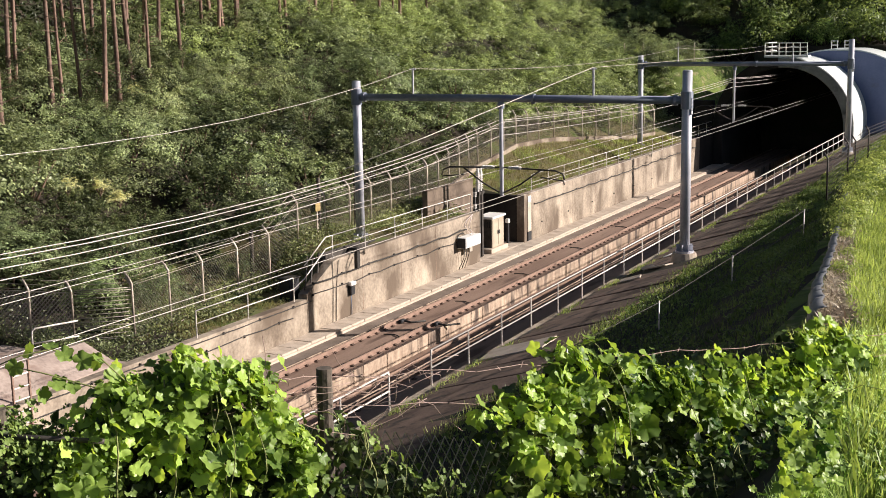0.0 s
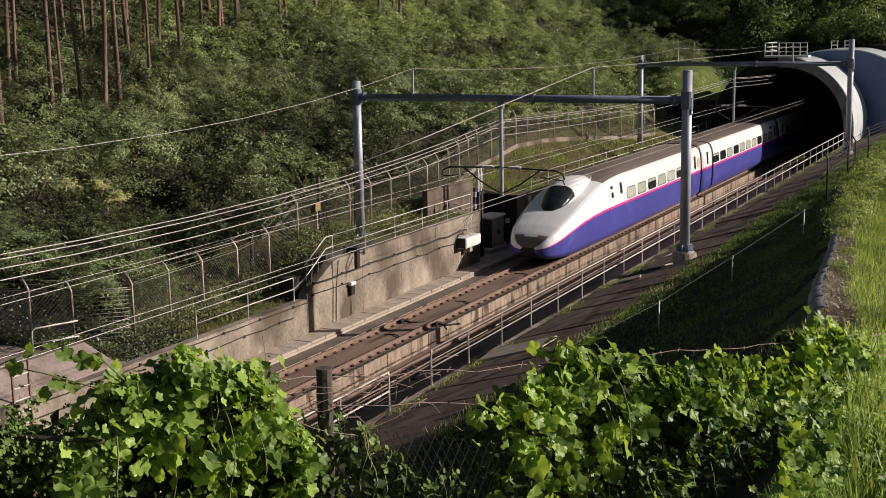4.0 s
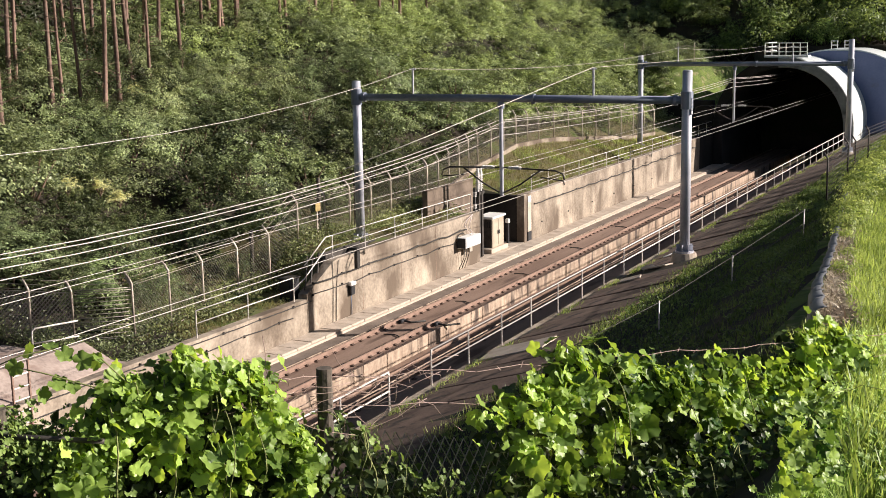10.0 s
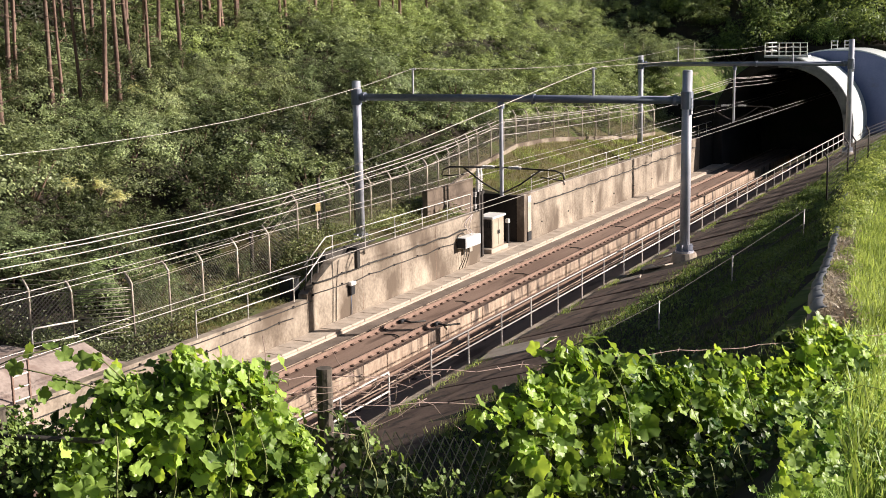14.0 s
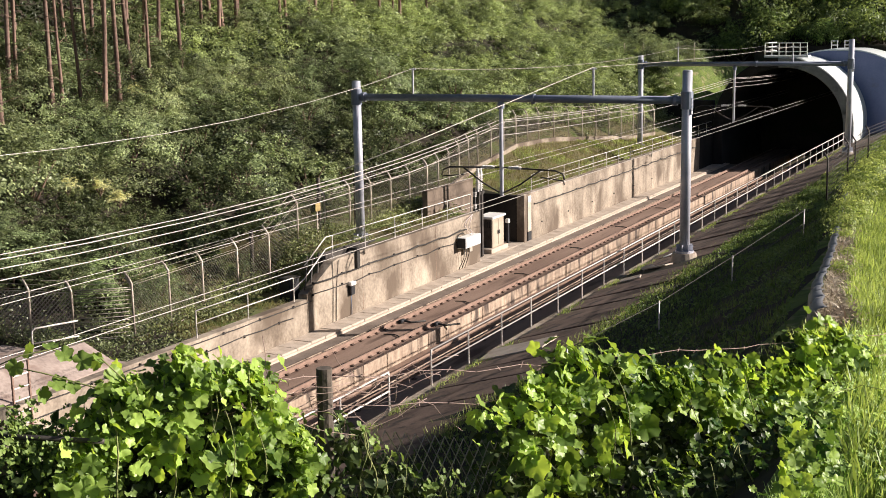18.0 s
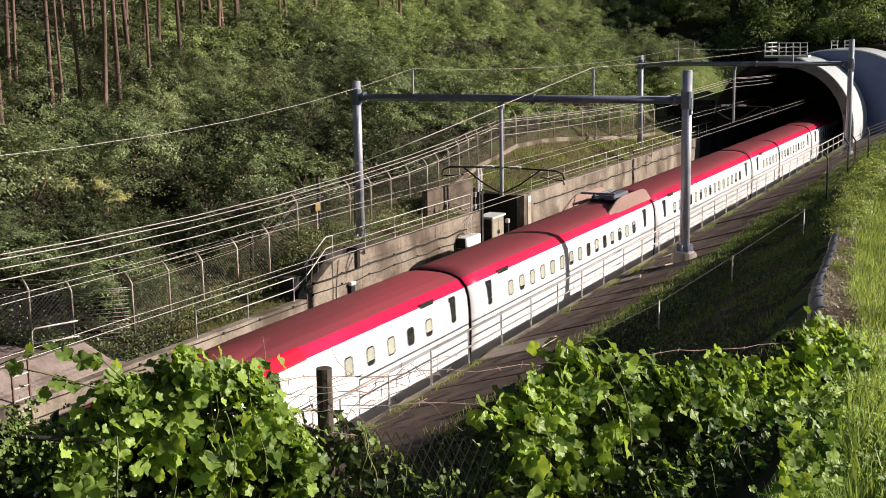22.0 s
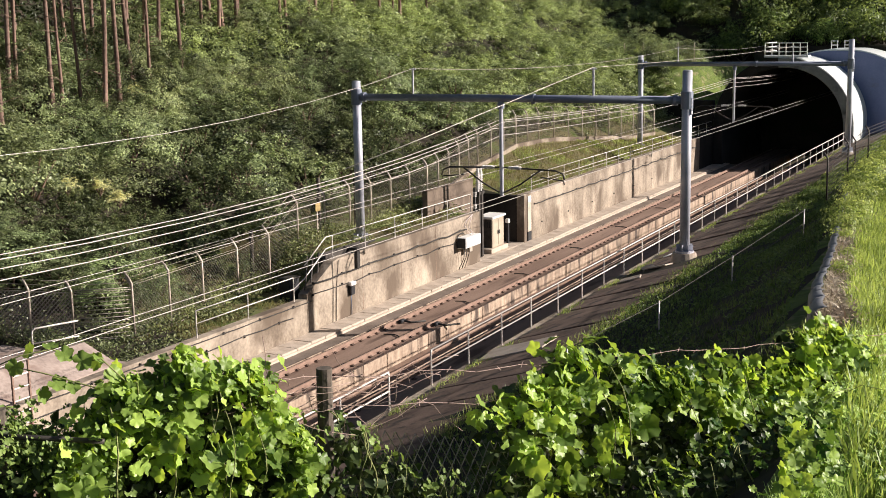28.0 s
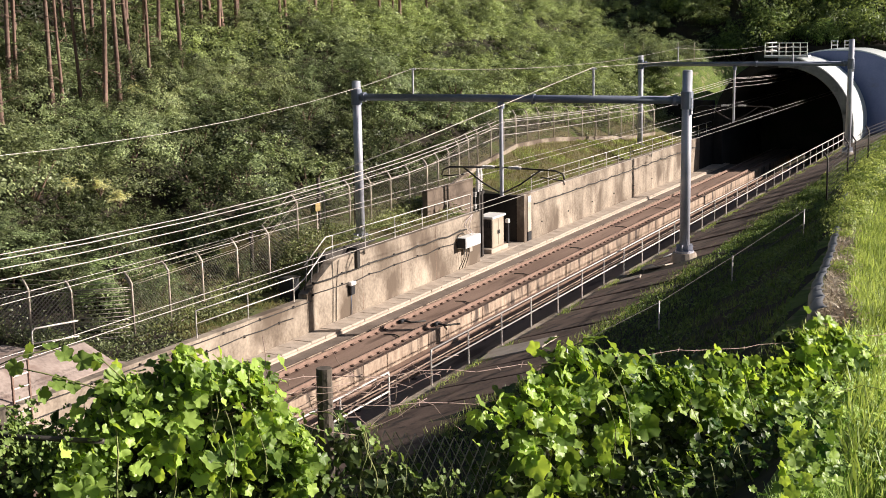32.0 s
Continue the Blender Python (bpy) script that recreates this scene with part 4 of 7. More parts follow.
        for car, yw, z, me, lab in marks:
            if car == c or car == c - n:
                put("emblem", me, body, local(yw, z, piece(z, side_rows)[0] * w - 0.004), lab)
        if c < n - 1:
            put("gangway", bell, t, pose(0, -lead - c * L, 0))
        if c in spec["panto"]:
            make_pantograph(body, h, length, spec, c >= spec.get("panto_front", n - 2), c < spec.get("panto_up", n - 2))
    return t


def make_pantograph(body, h, length, spec, front=False, folded=False):
    """Raised arm on insulators between two curved noise shields."""
    yb = -length * 0.5 if not spec.get("panto_end") else -spec.get("panto_at", 3.0) if front else -length + spec.get("panto_at", 3.0)
    for s in (-1, 1):
        bm = bmesh.new()
        pts, xs, zs = spec["shield_shape"]
        a = [bm.verts.new((s * xs, yb + y, h - zs + z)) for y, z in pts]
        b = [bm.verts.new((s * (xs - 0.06), yb + y, h - zs + z)) for y, z in pts]
        c = [bm.verts.new((s * (xs + 0.1), yb + y, h - zs - 0.1)) for y, z in pts]
        d = [bm.verts.new((s * (xs - 0.18), yb + y, h - zs - 0.03)) for y, z in pts]
        for p, q in ((c, a), (a, b), (b, d)):
            for i in range(len(pts) - 1):
                bm.faces.new((p[i], p[i + 1], q[i + 1], q[i]))
        bmesh.ops.recalc_face_normals(bm, faces=bm.faces)
        part("noise_shield", bm, spec["shield"], body, "pale curved pantograph noise shield")
    bm = bmesh.new()
    box(bm, -0.5, 0.5, yb - 0.7, yb + 0.7, h - 0.05, h + 0.14, 0.03)
    for s in (-1, 1):
        for yy in (-0.5, 0.5):
            tube(bm, (s * 0.4, yb + yy, h - 0.1), (s * 0.4, yb + yy, h + 0.25), 0.07, seg=8)
    part("pantograph_base", bm, RUBBER, body)
    bm = bmesh.new()
    if folded:
        box(bm, -0.75, -0.25, yb - 1.1, yb + 0.9, h + 0.12, h + 0.34, 0.04)
        tube(bm, (0.1, yb - 1.2, h + 0.3), (0.1, yb + 1.2, h + 0.36), 0.06, seg=8)
        tube(bm, (-0.8, yb + 1.0, h + 0.42), (0.8, yb + 1.0, h + 0.42), 0.05, seg=8)
        part("pantograph_arm", bm, STEEL_DARK, body, "folded pantograph arm")
        return
    tube(bm, (0, yb - 0.5, h + 0.15), (0, yb + 0.75, h + 0.75), 0.06, seg=8)
    tube(bm, (0, yb + 0.75, h + 0.75), (0, yb - 0.1, h + 1.27), 0.045, seg=8)
    tube(bm, (-0.8, yb - 0.1, h + 1.29), (0.8, yb - 0.1, h + 1.29), 0.05, seg=8)
    part("pantograph_arm", bm, STEEL_DARK, body)


# north-bound: white over violet-blue with a pink line
H2 = 3.70
HALF2 = [(0.80, 0.28), (0.955, 0.60), (0.99, 1.2), (1.0, 1.90), (1.0, 2.03), (0.985, 2.62), (0.955, 3.05), (0.89, 3.40), (0.80, 3.52), (0.62, 3.60), (0.40, 3.66), (0.0, H2)]
#        rows:       blue       blue       blue        pink         white ...
ROWS2 = [1, 1, 1, 2, 0, 0, 0, 0, 3, 3, 3, 4]
NOSE2 = [(0.0, 0.98, 0.22, 0.88, 0.78), (0.06, 1.16, 0.42, 0.94, 0.60), (0.25, 1.38, 0.58, 1.03, 0.46), (0.6, 1.62, 0.70, 1.14, 0.38), (1.2, 1.92, 0.81, 1.32, 0.33), (2.2, 2.28, 0.90, 1.57, 0.28),
         (3.4, 2.66, 0.955, 1.78, 0.28), (4.8, 3.06, 0.985, 1.91, 0.28), (6.4, 3.44, 1.0, 1.98, 0.28), (8.0, 3.62, 1.0, 1.99, 0.28), (9.6, 3.70, 1.0, 1.99, 0.28)]


def paint2(x, s, z, nrm):
    if s > 7.0:
        return None
    if z > 2.1 or (nrm.z > 0.5 and z > 1.5):
        return 0
    return None


CANOPY2 = [(2.6, 2.42, 0.3, 2.1), (3.1, 2.84, 0.6, 2.3), (3.7, 3.2, 0.76, 2.5), (4.3, 3.5, 0.84, 2.7), (5.0, 3.72, 0.87, 3.0), (5.8, 3.80, 0.86, 3.1), (6.8, 3.75, 0.76, 3.2), (8.2, 3.66, 0.45, 3.4)]
SPEC2 = dict(w=1.69, h=H2, car=25.0, cars=10, lead=25.8, canopy=CANOPY2, glass_to=4.35, soot_from=6.9, canopy_paint=T_WHITE, half=HALF2, rows=ROWS2, gap=0.32, mats=[T_WHITE, T_BLUE, T_PINK, T_ROOF, RUBBER, GLASS], nose=NOSE2, paint=paint2,
             win=(1.55, 0.62, 1.96, 2.42), winx=0.992, tilt=0.07, bands=((1.1, 1.90, T_BLUE), (1.90, 2.03, T_PINK), (2.03, 2.62, T_WHITE), (2.62, 2.95, T_WHITE)), open=0.12, seed=5,
             first=10.9, last=22.4, lead_pitch=1.96, end_doors=(7.7, 24.2), cab_panes=((7.7, 2.8, 0.34, 0.62), (9.2, 2.84, 0.34, 0.62)), sign=21.9, sign_up=0.3,
             marks=((0, 25.1, 2.5, "disc", T_PEACH, "round painted emblem"), (-1, 25.1, 2.5, "disc", T_PEACH, "round painted emblem")), panto=(3, 5), shield_shape=(((-3.3, 0.05), (-2.7, 0.40), (-2.2, 0.62), (1.2, 0.62), (2.0, 0.5), (3.1, 0.05)), 1.08, 0.22), shield=T_ROOF, side=1)
# south-bound leading: white sides, crimson roof and nose
H6 = 3.65
HALF6 = [(0.80, 0.25), (0.95, 0.55), (0.978, 0.98), (0.986, 1.12), (1.0, 1.72), (1.0, 1.84), (0.99, 2.45), (0.96, 2.9), (0.90, 3.18), (0.74, 3.45), (0.52, 3.58), (0.30, 3.63), (0.0, H6)]
ROWS6 = [0, 0, 0, 0, 2, 0, 0, 0, 1, 3, 3, 3, 4]
NOSE6 = [(0.55, 1.15, 0.3, 0.92, 0.6), (0.62, 1.48, 0.55, 1.02, 0.42), (0.85, 1.72, 0.70, 1.12, 0.30), (1.5, 1.98, 0.82, 1.28, 0.25), (2.6, 2.22, 0.89, 1.42, 0.25), (4.2, 2.46, 0.94, 1.55, 0.25),
         (5.8, 2.76, 0.97, 1.68, 0.25), (7.4, 3.12, 0.985, 1.80, 0.25), (9.0, 3.42, 0.995, 1.89, 0.25), (11.0, 3.59, 1.0, 1.94, 0.25), (13.0, 3.65, 1.0, 1.95, 0.25)]
CANOPY6 = [(3.0, 2.30, 0.3, 2.0), (3.6, 2.60, 0.60, 2.15), (4.6, 2.95, 0.80, 2.35), (5.6, 3.24, 0.88, 2.5), (6.6, 3.46, 0.92, 2.7), (7.6, 3.58, 0.93, 2.9), (9.2, 3.66, 0.92, 3.1), (11.0, 3.68, 0.85, 3.2), (13.0, 3.65, 0.6, 3.3)]


def paint6(x, s, z, nrm):
    if s > 13 or z < 0.3:
        return None
    return 3 if s > 9.5 and nrm.z > 0.8 and abs(x) < 1.0 else 6


def lens6(x, s, z):
    return 3.9 < s < 5.6 and -0.10 < z - (1.62 + 0.40 * (s - 3.8)) < 0.10


SPEC6 = dict(w=1.47, h=H6, car=20.62, cars=7, lead=22.5, canopy=CANOPY6, glass_to=7.0, soot_from=9.4, canopy_paint=T_RED, half=HALF6, rows=ROWS6, gap=0.24, coupler=True, mats=[T_WHITE, T_RED, T_SILVER, T_REDROOF, RUBBER, GLASS, NOSE_RED], nose=NOSE6, paint=paint6, lens=lens6,
             win=(0.46, 0.54, 1.0, 2.50), winx=0.985, tilt=0.05, bands=((1.0, 1.72, T_WHITE), (1.72, 1.84, T_SILVER), (1.84, 2.45, T_WHITE), (2.45, 2.95, T_WHITE)), open=0.1, seed=8,
             first=13.66, last=20.2, lead_pitch=1.19, end_doors=(21.3,), cab_panes=((11.46, 2.8, 0.32, 0.6),), sign=19.7, sign_up=0.38,
             marks=((-2, 18.7, 2.45, "swirl", T_SILVER, "grey swirling emblem"),), lit=True, panto=(1, 5), panto_end=True, shield_shape=(((-3.3, 0.05), (-2.7, 0.40), (-2.2, 0.52), (0.8, 0.55), (1.6, 0.42), (2.6, 0.05)), 1.08, 0.22), shield=T_DUSTY, side=-1)
# south-bound trailing: green over white with a pink line
H5 = 3.65
HALF5 = [(0.80, 0.25), (0.95, 0.55), (0.985, 1.1), (1.0, 1.80), (1.0, 1.96), (0.99, 2.5), (0.965, 2.95), (0.92, 3.2), (0.80, 3.42), (0.60, 3.56), (0.35, 3.62), (0.0, H5)]
ROWS5 = [0, 0, 0, 2, 1, 1, 1, 1, 1, 3, 3, 4]
NOSE5 = [(0.0, 0.95, 0.2, 0.85, 0.65), (0.08, 1.25, 0.46, 0.95, 0.45), (0.4, 1.48, 0.62, 1.02, 0.32), (1.4, 1.74, 0.76, 1.12, 0.25), (3.2, 2.02, 0.86, 1.3, 0.25), (5.2, 2.28, 0.92, 1.46, 0.25),
         (7.2, 2.56, 0.955, 1.62, 0.25), (9.0, 2.88, 0.975, 1.76, 0.25), (11.0, 3.25, 0.99, 1.88, 0.25), (13.0, 3.53, 1.0, 1.94, 0.25), (15.0, 3.65, 1.0, 1.95, 0.25)]
CANOPY5 = [(5.0, 2.34, 0.35, 2.1), (5.5, 2.58, 0.62, 2.2), (6.3, 2.95, 0.80, 2.35), (7.2, 3.28, 0.87, 2.5), (8.1, 3.48, 0.90, 2.7), (9.4, 3.60, 0.88, 3.0), (11.4, 3.68, 0.74, 3.2), (14.2, 3.64, 0.4, 3.4)]


def paint5(x, s, z, nrm):
    if s > 15 or z < 0.3:
        return None
    return 3 if s > 8.8 and nrm.z > 0.65 and abs(x) < 1.25 else 6


def lens5(x, s, z):
    return 6.4 < s < 7.8 and 0 < z - (1.98 + 0.22 * (s - 6.4)) < 0.10


SPEC5 = dict(w=1.675, h=H5, car=25.0, cars=10, lead=26.1, canopy=CANOPY5, glass_to=7.5, soot_from=9.2, canopy_paint=T_GREEN, half=HALF5, rows=ROWS5, gap=0.24, mats=[T_WHITE, T_GREEN, T_PINK, T_SOOT, RUBBER, GLASS, NOSE_GREEN], nose=NOSE5, paint=paint5, lens=lens5,
             win=(0.52, 0.60, 1.04, 2.50), winx=0.99, tilt=0.05, bands=((1.0, 1.80, T_WHITE), (1.80, 1.96, T_PINK), (1.96, 2.5, T_GREEN), (2.5, 2.95, T_GREEN)), open=0.15, seed=11,
             first=15.64, last=21.4, lead_pitch=1.31, end_doors=(13.0, 22.3), cab_panes=((11.9, 2.82, 0.32, 0.6), (13.0, 2.82, 0.34, 0.8)), sign=15.6, sign_up=0.42,
             marks=((0, 14.2, 2.3, "plate", T_WHITE, "plain white panel"), (0, 24.0, 2.55, "wing", T_WHITE, "white wing-shaped emblem"), (-1, 24.0, 2.55, "wing", T_WHITE, "white wing-shaped emblem")),
             panto=(3, 7), panto_front=3, panto_up=7, panto_end=True, shield_shape=(((-2.85, 0.05), (-1.7, 0.8), (-1.3, 1.08), (0.7, 1.12), (1.3, 0.9), (2.85, 0.05)), 1.3, 0.36), panto_at=5.2, shield=T_SHIELD, side=-1)

train_white = make_train("bullet_train", "white and violet-blue express train with a pink line", SPEC2)
train_red = make_train("bullet_train", "white express train with a crimson roof and long nose", SPEC6)
train_green = make_train("bullet_train", "emerald green and white express train with a pink line", SPEC5)

# ---- plants ----


def fast_mesh(name, V, F, material, smooth=False):
    V, F = np.asarray(V, dtype=np.float32), np.asarray(F, dtype=np.int32)
    me = bpy.data.meshes.new(name)
    k = F.shape[1]
    me.vertices.add(len(V))
    me.vertices.foreach_set("co", V.ravel())
    me.loops.add(F.size)
    me.loops.foreach_set("vertex_index", F.ravel())
    me.polygons.add(len(F))
    me.polygons.foreach_set("loop_start", np.arange(0, F.size, k, dtype=np.int32))
    me.update(calc_edges=True)
    me.validate()
    if smooth:
        me.polygons.foreach_set("use_smooth", np.ones(len(F), dtype=bool))
    me.materials.append(material)
    return me


LEAF_DIAMOND = np.array([(0, 0, 0), (0.31, 0.45, 0.10), (0, 1, -0.05), (-0.31, 0.45, 0.10)])
LEAF_TIP = np.array([(-0.29, 0.25, 0), (0.29, 0.15, 0), (0, 1, 0)])
LEAF_TIP_F = np.array([(0, 1, 2)])
LEAF_DIAMOND_F = np.array([(0, 1, 2), (0, 2, 3)])


def lobed_leaf(n=30):
    """A broad five-lobed leaf with a toothed edge, folded along its midrib and a little crumpled."""
    rim = []
    for i in range(n):
        a = 2 * math.pi * i / n
        lobe = max(w * max(0.0, math.cos(a - c)) ** 5 for c, w in ((0, 1.0), (1.15, 0.86), (-1.15, 0.86), (2.2, 0.62), (-2.2, 0.62)))
        r = (0.37 + 0.27 * lobe) * (1.04 if i % 2 else 0.95) * (0.55 if i == n // 2 else 1)
        x, y = r * math.sin(a), 0.42 + r * math.cos(a)
        rim.append((x, y, 0.26 * abs(x) - 0.30 * max(0.0, y - 0.4) ** 2 + 0.055 * math.sin(5 * a + 0.6) - 0.12 * x * x))
    return np.array(rim + [(0, 0.42, -0.03)]), np.array([(n, i, (i + 1) % n) for i in range(n)])


LEAF_LOBED, LEAF_LOBED_F = lobed_leaf()
BLADE = np.array([(-0.035, 0, 0), (0.035, 0, 0), (0.028, 0.5, 0.03), (-0.028, 0.5, 0.03), (0, 1, 0.14)])
BLADE_F = np.array([(0, 1, 2), (0, 2, 3), (3, 2, 4)])


def scatter(rng, P, N, size, shape, faces, jitter=0.7, upright=False):
    """Copies of a leaf shape at the points P, turned roughly to face along N. Returns vertices and faces."""
    n = len(P)
    N = N + rng.normal(0, jitter, (n, 3))
    N /= np.linalg.norm(N, axis=1)[:, None] + 1e-9
    A = rng.normal(0, 1, (n, 3))
    if upright:
        A = np.stack([rng.normal(0, 0.35, n), rng.normal(0, 0.35, n), np.ones(n)], 1)
    else:
        A[:, 2] -= 0.9
    if upright:
        Y = A / np.linalg.norm(A, axis=1)[:, None]
        X = np.cross(Y, N)
        X /= np.linalg.norm(X, axis=1)[:, None] + 1e-9
        Z = np.cross(X, Y)
    else:
        X = np.cross(A, N)
        X /= np.linalg.norm(X, axis=1)[:, None] + 1e-9
        Y = np.cross(N, X)
        Z = N
    s = size[:, None, None]
    V = P[:, None, :] + s * (shape[None, :, 0, None] * X[:, None, :] + shape[None, :, 1, None] * Y[:, None, :] + shape[None, :, 2, None] * Z[:, None, :])
    F = faces[None] + (np.arange(n) * len(shape))[:, None, None]
    return V.reshape(-1, 3), F.reshape(-1, faces.shape[1])


def clump_points(rng, n_clump, per, radius, squash, clump_r):
    """Leaf places and outward directions for an uneven crown made of many small clumps."""
    d = rng.normal(0, 1, (n_clump, 3))
    d /= np.linalg.norm(d, axis=1)[:, None]
    d[:, 2] = np.abs(d[:, 2]) * 1.1 - 0.15
    rad = radius * rng.uniform(0.55, 1.05, n_clump) * (1 + 0.25 * np.sin(3 * np.arctan2(d[:, 1], d[:, 0]) + rng.uniform(0, 6)))
    C = d * rad[:, None] * np.array([1, 1, squash])
    e = rng.normal(0, 1, (n_clump * per, 3))
    e /= np.linalg.norm(e, axis=1)[:, None]
    rr = clump_r * rng.uniform(0.5, 1.15, n_clump * per)
    P = np.repeat(C, per, 0) + e * rr[:, None] * np.array([1, 1, 0.75])
    N = e * 0.8 + np.repeat(d, per, 0) * 0.8 + np.array([0.12, 0.0, 0.4])
    return P, N


def spray_points(rng, sprays, per, radius, squash, flat):
    """Leaf places and directions for a bush made of flattened leafy sprays, with gaps between them."""
    d = rng.normal(0, 1, (sprays, 3))
    d /= np.linalg.norm(d, axis=1)[:, None]
    d[:, 2] = np.abs(d[:, 2]) * 1.15 - 0.2
    rad = radius * rng.uniform(0.5, 1.08, sprays) * (1 + 0.28 * np.sin(3 * np.arctan2(d[:, 1], d[:, 0]) + rng.uniform(0, 6)))
    C = d * rad[:, None] * np.array([1, 1, squash])
    out = d * np.array([1, 1, 0.3])
    side = np.cross(out, (0, 0, 1.0))
    side /= np.linalg.norm(side, axis=1)[:, None] + 1e-6
    size = rng.uniform(0.75, 1.3, sprays) * flat
    u, v = rng.normal(0, 0.5, sprays * per), rng.normal(0, 0.42, sprays * per)
    k = np.repeat(np.arange(sprays), per)
    P = C[k] + out[k] * (u * size[k])[:, None] + side[k] * (v * size[k])[:, None]
    P[:, 2] += -0.35 * size[k] * (u * u + v * v) - 0.18 * u * size[k] + rng.normal(0, 0.06, len(k))
    N = d[k] * 0.55 + np.array([0.1, 0.0, 0.75])
    return P, N


def make_shrubs():
    rng = np.random.default_rng(3)
    variants = []
    for k in range(9):
        r = [1.5, 1.9, 1.3, 1.7, 2.1, 1.5, 1.2, 1.8, 1.6][k]
        P, N = spray_points(rng, 62, 84, r, 0.95, (0.40, 0.50, 0.34)[k % 3])
        size = rng.uniform(0.075, 0.165, len(P)) * (0.85, 1.0, 1.2)[k % 3]
        V, F = scatter(rng, P, N, size, LEAF_TIP, LEAF_TIP_F, 0.42)
        V[:, 2] += r * 0.35
        variants.append(fast_mesh("foliage", V, F, SHRUB_PALE if k == 6 else SHRUB))
    bm = bmesh.new()
    for k in range(5):
        a = k * 1.25
        tube(bm, (0, 0, -0.3), (0.7 * math.cos(a), 0.7 * math.sin(a), 1.1), 0.05, 0.015, seg=5)
    stems = bpy.data.meshes.new("stem")
    bm.to_mesh(stems)
    bm.free()
    stems.materials.append(BARK)
    shade, shade_dark = [], []
    for k in range(3):
        P, N = spray_points(rng, 52, 80, 1.4, 0.9, 0.40)
        V, F = scatter(rng, P, N, rng.uniform(0.075, 0.165, len(P)), LEAF_TIP, LEAF_TIP_F, 0.45)
        V[:, 2] += 0.5
        shade.append(fast_mesh("foliage", V, F, GROUNDLEAF))
        shade_dark.append(fast_mesh("foliage", V, F, DARKSHRUB))
    placed, far = [], []
    tries = 0
    while len(placed) < 300 and tries < 30000:
        tries += 1
        y = rng.uniform(6, 130)
        x = -5.5 - 28 * rng.uniform(0, 1) ** 1.15
        fx = piece(y, FENCE_X)[0]
        if x > fx - 1.5 or y < 21.9 and x > -9.6 or x < -21.5 and y < 46:
            continue
        if y > 93 and x > -8.2 or y > 111 and x > -7 or y < 29 and x > -13.5:
            continue
        gapd = 1.9 if x > -20 else 2.3
        if any((x - a) ** 2 + (y - b) ** 2 < gapd ** 2 for a, b in placed):
            continue
        placed.append((x, y))
        k = int(rng.integers(0, 8))
        k = 8 if k == 6 else k
        near = x > fx - 3
        s = rng.uniform(0.65, 0.9) if near else rng.uniform(0.6, 1.0) if x < -15.5 else rng.uniform(0.75, 1.6)
        if y > 62:
            P, N = spray_points(rng, 58, 44, (1.5, 1.9, 1.3, 1.7, 2.1, 1.5, 1.2, 1.8, 1.6)[k] * s, 0.95, 0.45 * s)
            far.append((P + np.array([x, y, ground_z(x, y) + 0.5 * s]), N))
            continue
        ob = thing("shrub", "dense green wild shrub with small leaves on the hillside", "shrub", "hillside shrubs",
                   at=pose(x, y, ground_z(x, y) - 0.1, rng.uniform(-8, 8), rng.uniform(-8, 8), rng.uniform(0, 360)))
        ob.scale = (s, s, s * rng.uniform(0.85, 1.2))
        put("foliage", shade_dark[k % 3] if x > fx - 8 and y < 52 and rng.uniform() < 0.5 else variants[k], ob, pose(0, 0, 0))
        put("stem", stems, ob, pose(0, 0, 0))
    for x, y, s in ((-9.1, 22.4, 0.7), (-7.9, 22.8, 0.75), (-7.0, 23.6, 0.6), (-8.5, 24.4, 0.9), (-10.6, 21.9, 0.8), (-11.6, 21.4, 0.8), (-7.2, 25.2, 0.7), (-9.4, 97.0, 0.8), (-8.8, 98.6, 0.8), (-9.8, 98.2, 0.9)):
        ob = thing("shrub", "dense dark shrub behind the ledge fence" if y < 60 else "dense green shrub on the slope beside the tunnel", "shrub", "hillside shrubs", at=pose(x, y, ground_z(x, y) - 0.1, 0, 0, x * 70))
        ob.scale = (s, s, s)
        put("foliage", variants[int(abs(x * 3)) % 6], ob, pose(0, 0, 0))
        put("stem", stems, ob, pose(0, 0, 0))
    dark = []
    tries = 0
    while len(dark) < 50 and tries < 3000:
        tries += 1
        x, y = rng.uniform(-15, -9.9), rng.uniform(14, 30)
        if x > piece(y, FENCE_X)[0] - 1.2 or any((x - a) ** 2 + (y - b) ** 2 < 1.35 for a, b in dark + placed):
            continue
        dark.append((x, y))
        ob = thing("shrub", "dark green wild shrub at the foot of the hillside", "shrub", "hillside shrubs", at=pose(x, y, ground_z(x, y) - 0.2, rng.uniform(-8, 8), rng.uniform(-8, 8), rng.uniform(0, 360)))
        s = rng.uniform(0.55, 0.95)
        ob.scale = (s, s, s)
        put("foliage", shade_dark[int(rng.integers(0, 3))], ob, pose(0, 0, 0))
        put("stem", stems, ob, pose(0, 0, 0))
    feet = []
    tries = 0
    while len(feet) < 130 and tries < 9000:
        tries += 1
        y = rng.uniform(25, 80)
        x = rng.uniform(-24, -15.5) if y < 46 else rng.uniform(-27.5, -21)
        if any((x - a) ** 2 + (y - b) ** 2 < 1.5 for a, b in feet) or any((x - a) ** 2 + (y - b) ** 2 < 1.0 for a, b in placed):
            continue
        feet.append((x, y))
        if y > 44:
            P, N = spray_points(rng, 40, 44, 1.4, 1.0, 0.42)
            far.append((P + np.array([x, y, ground_z(x, y) + 0.4]), N))
            continue
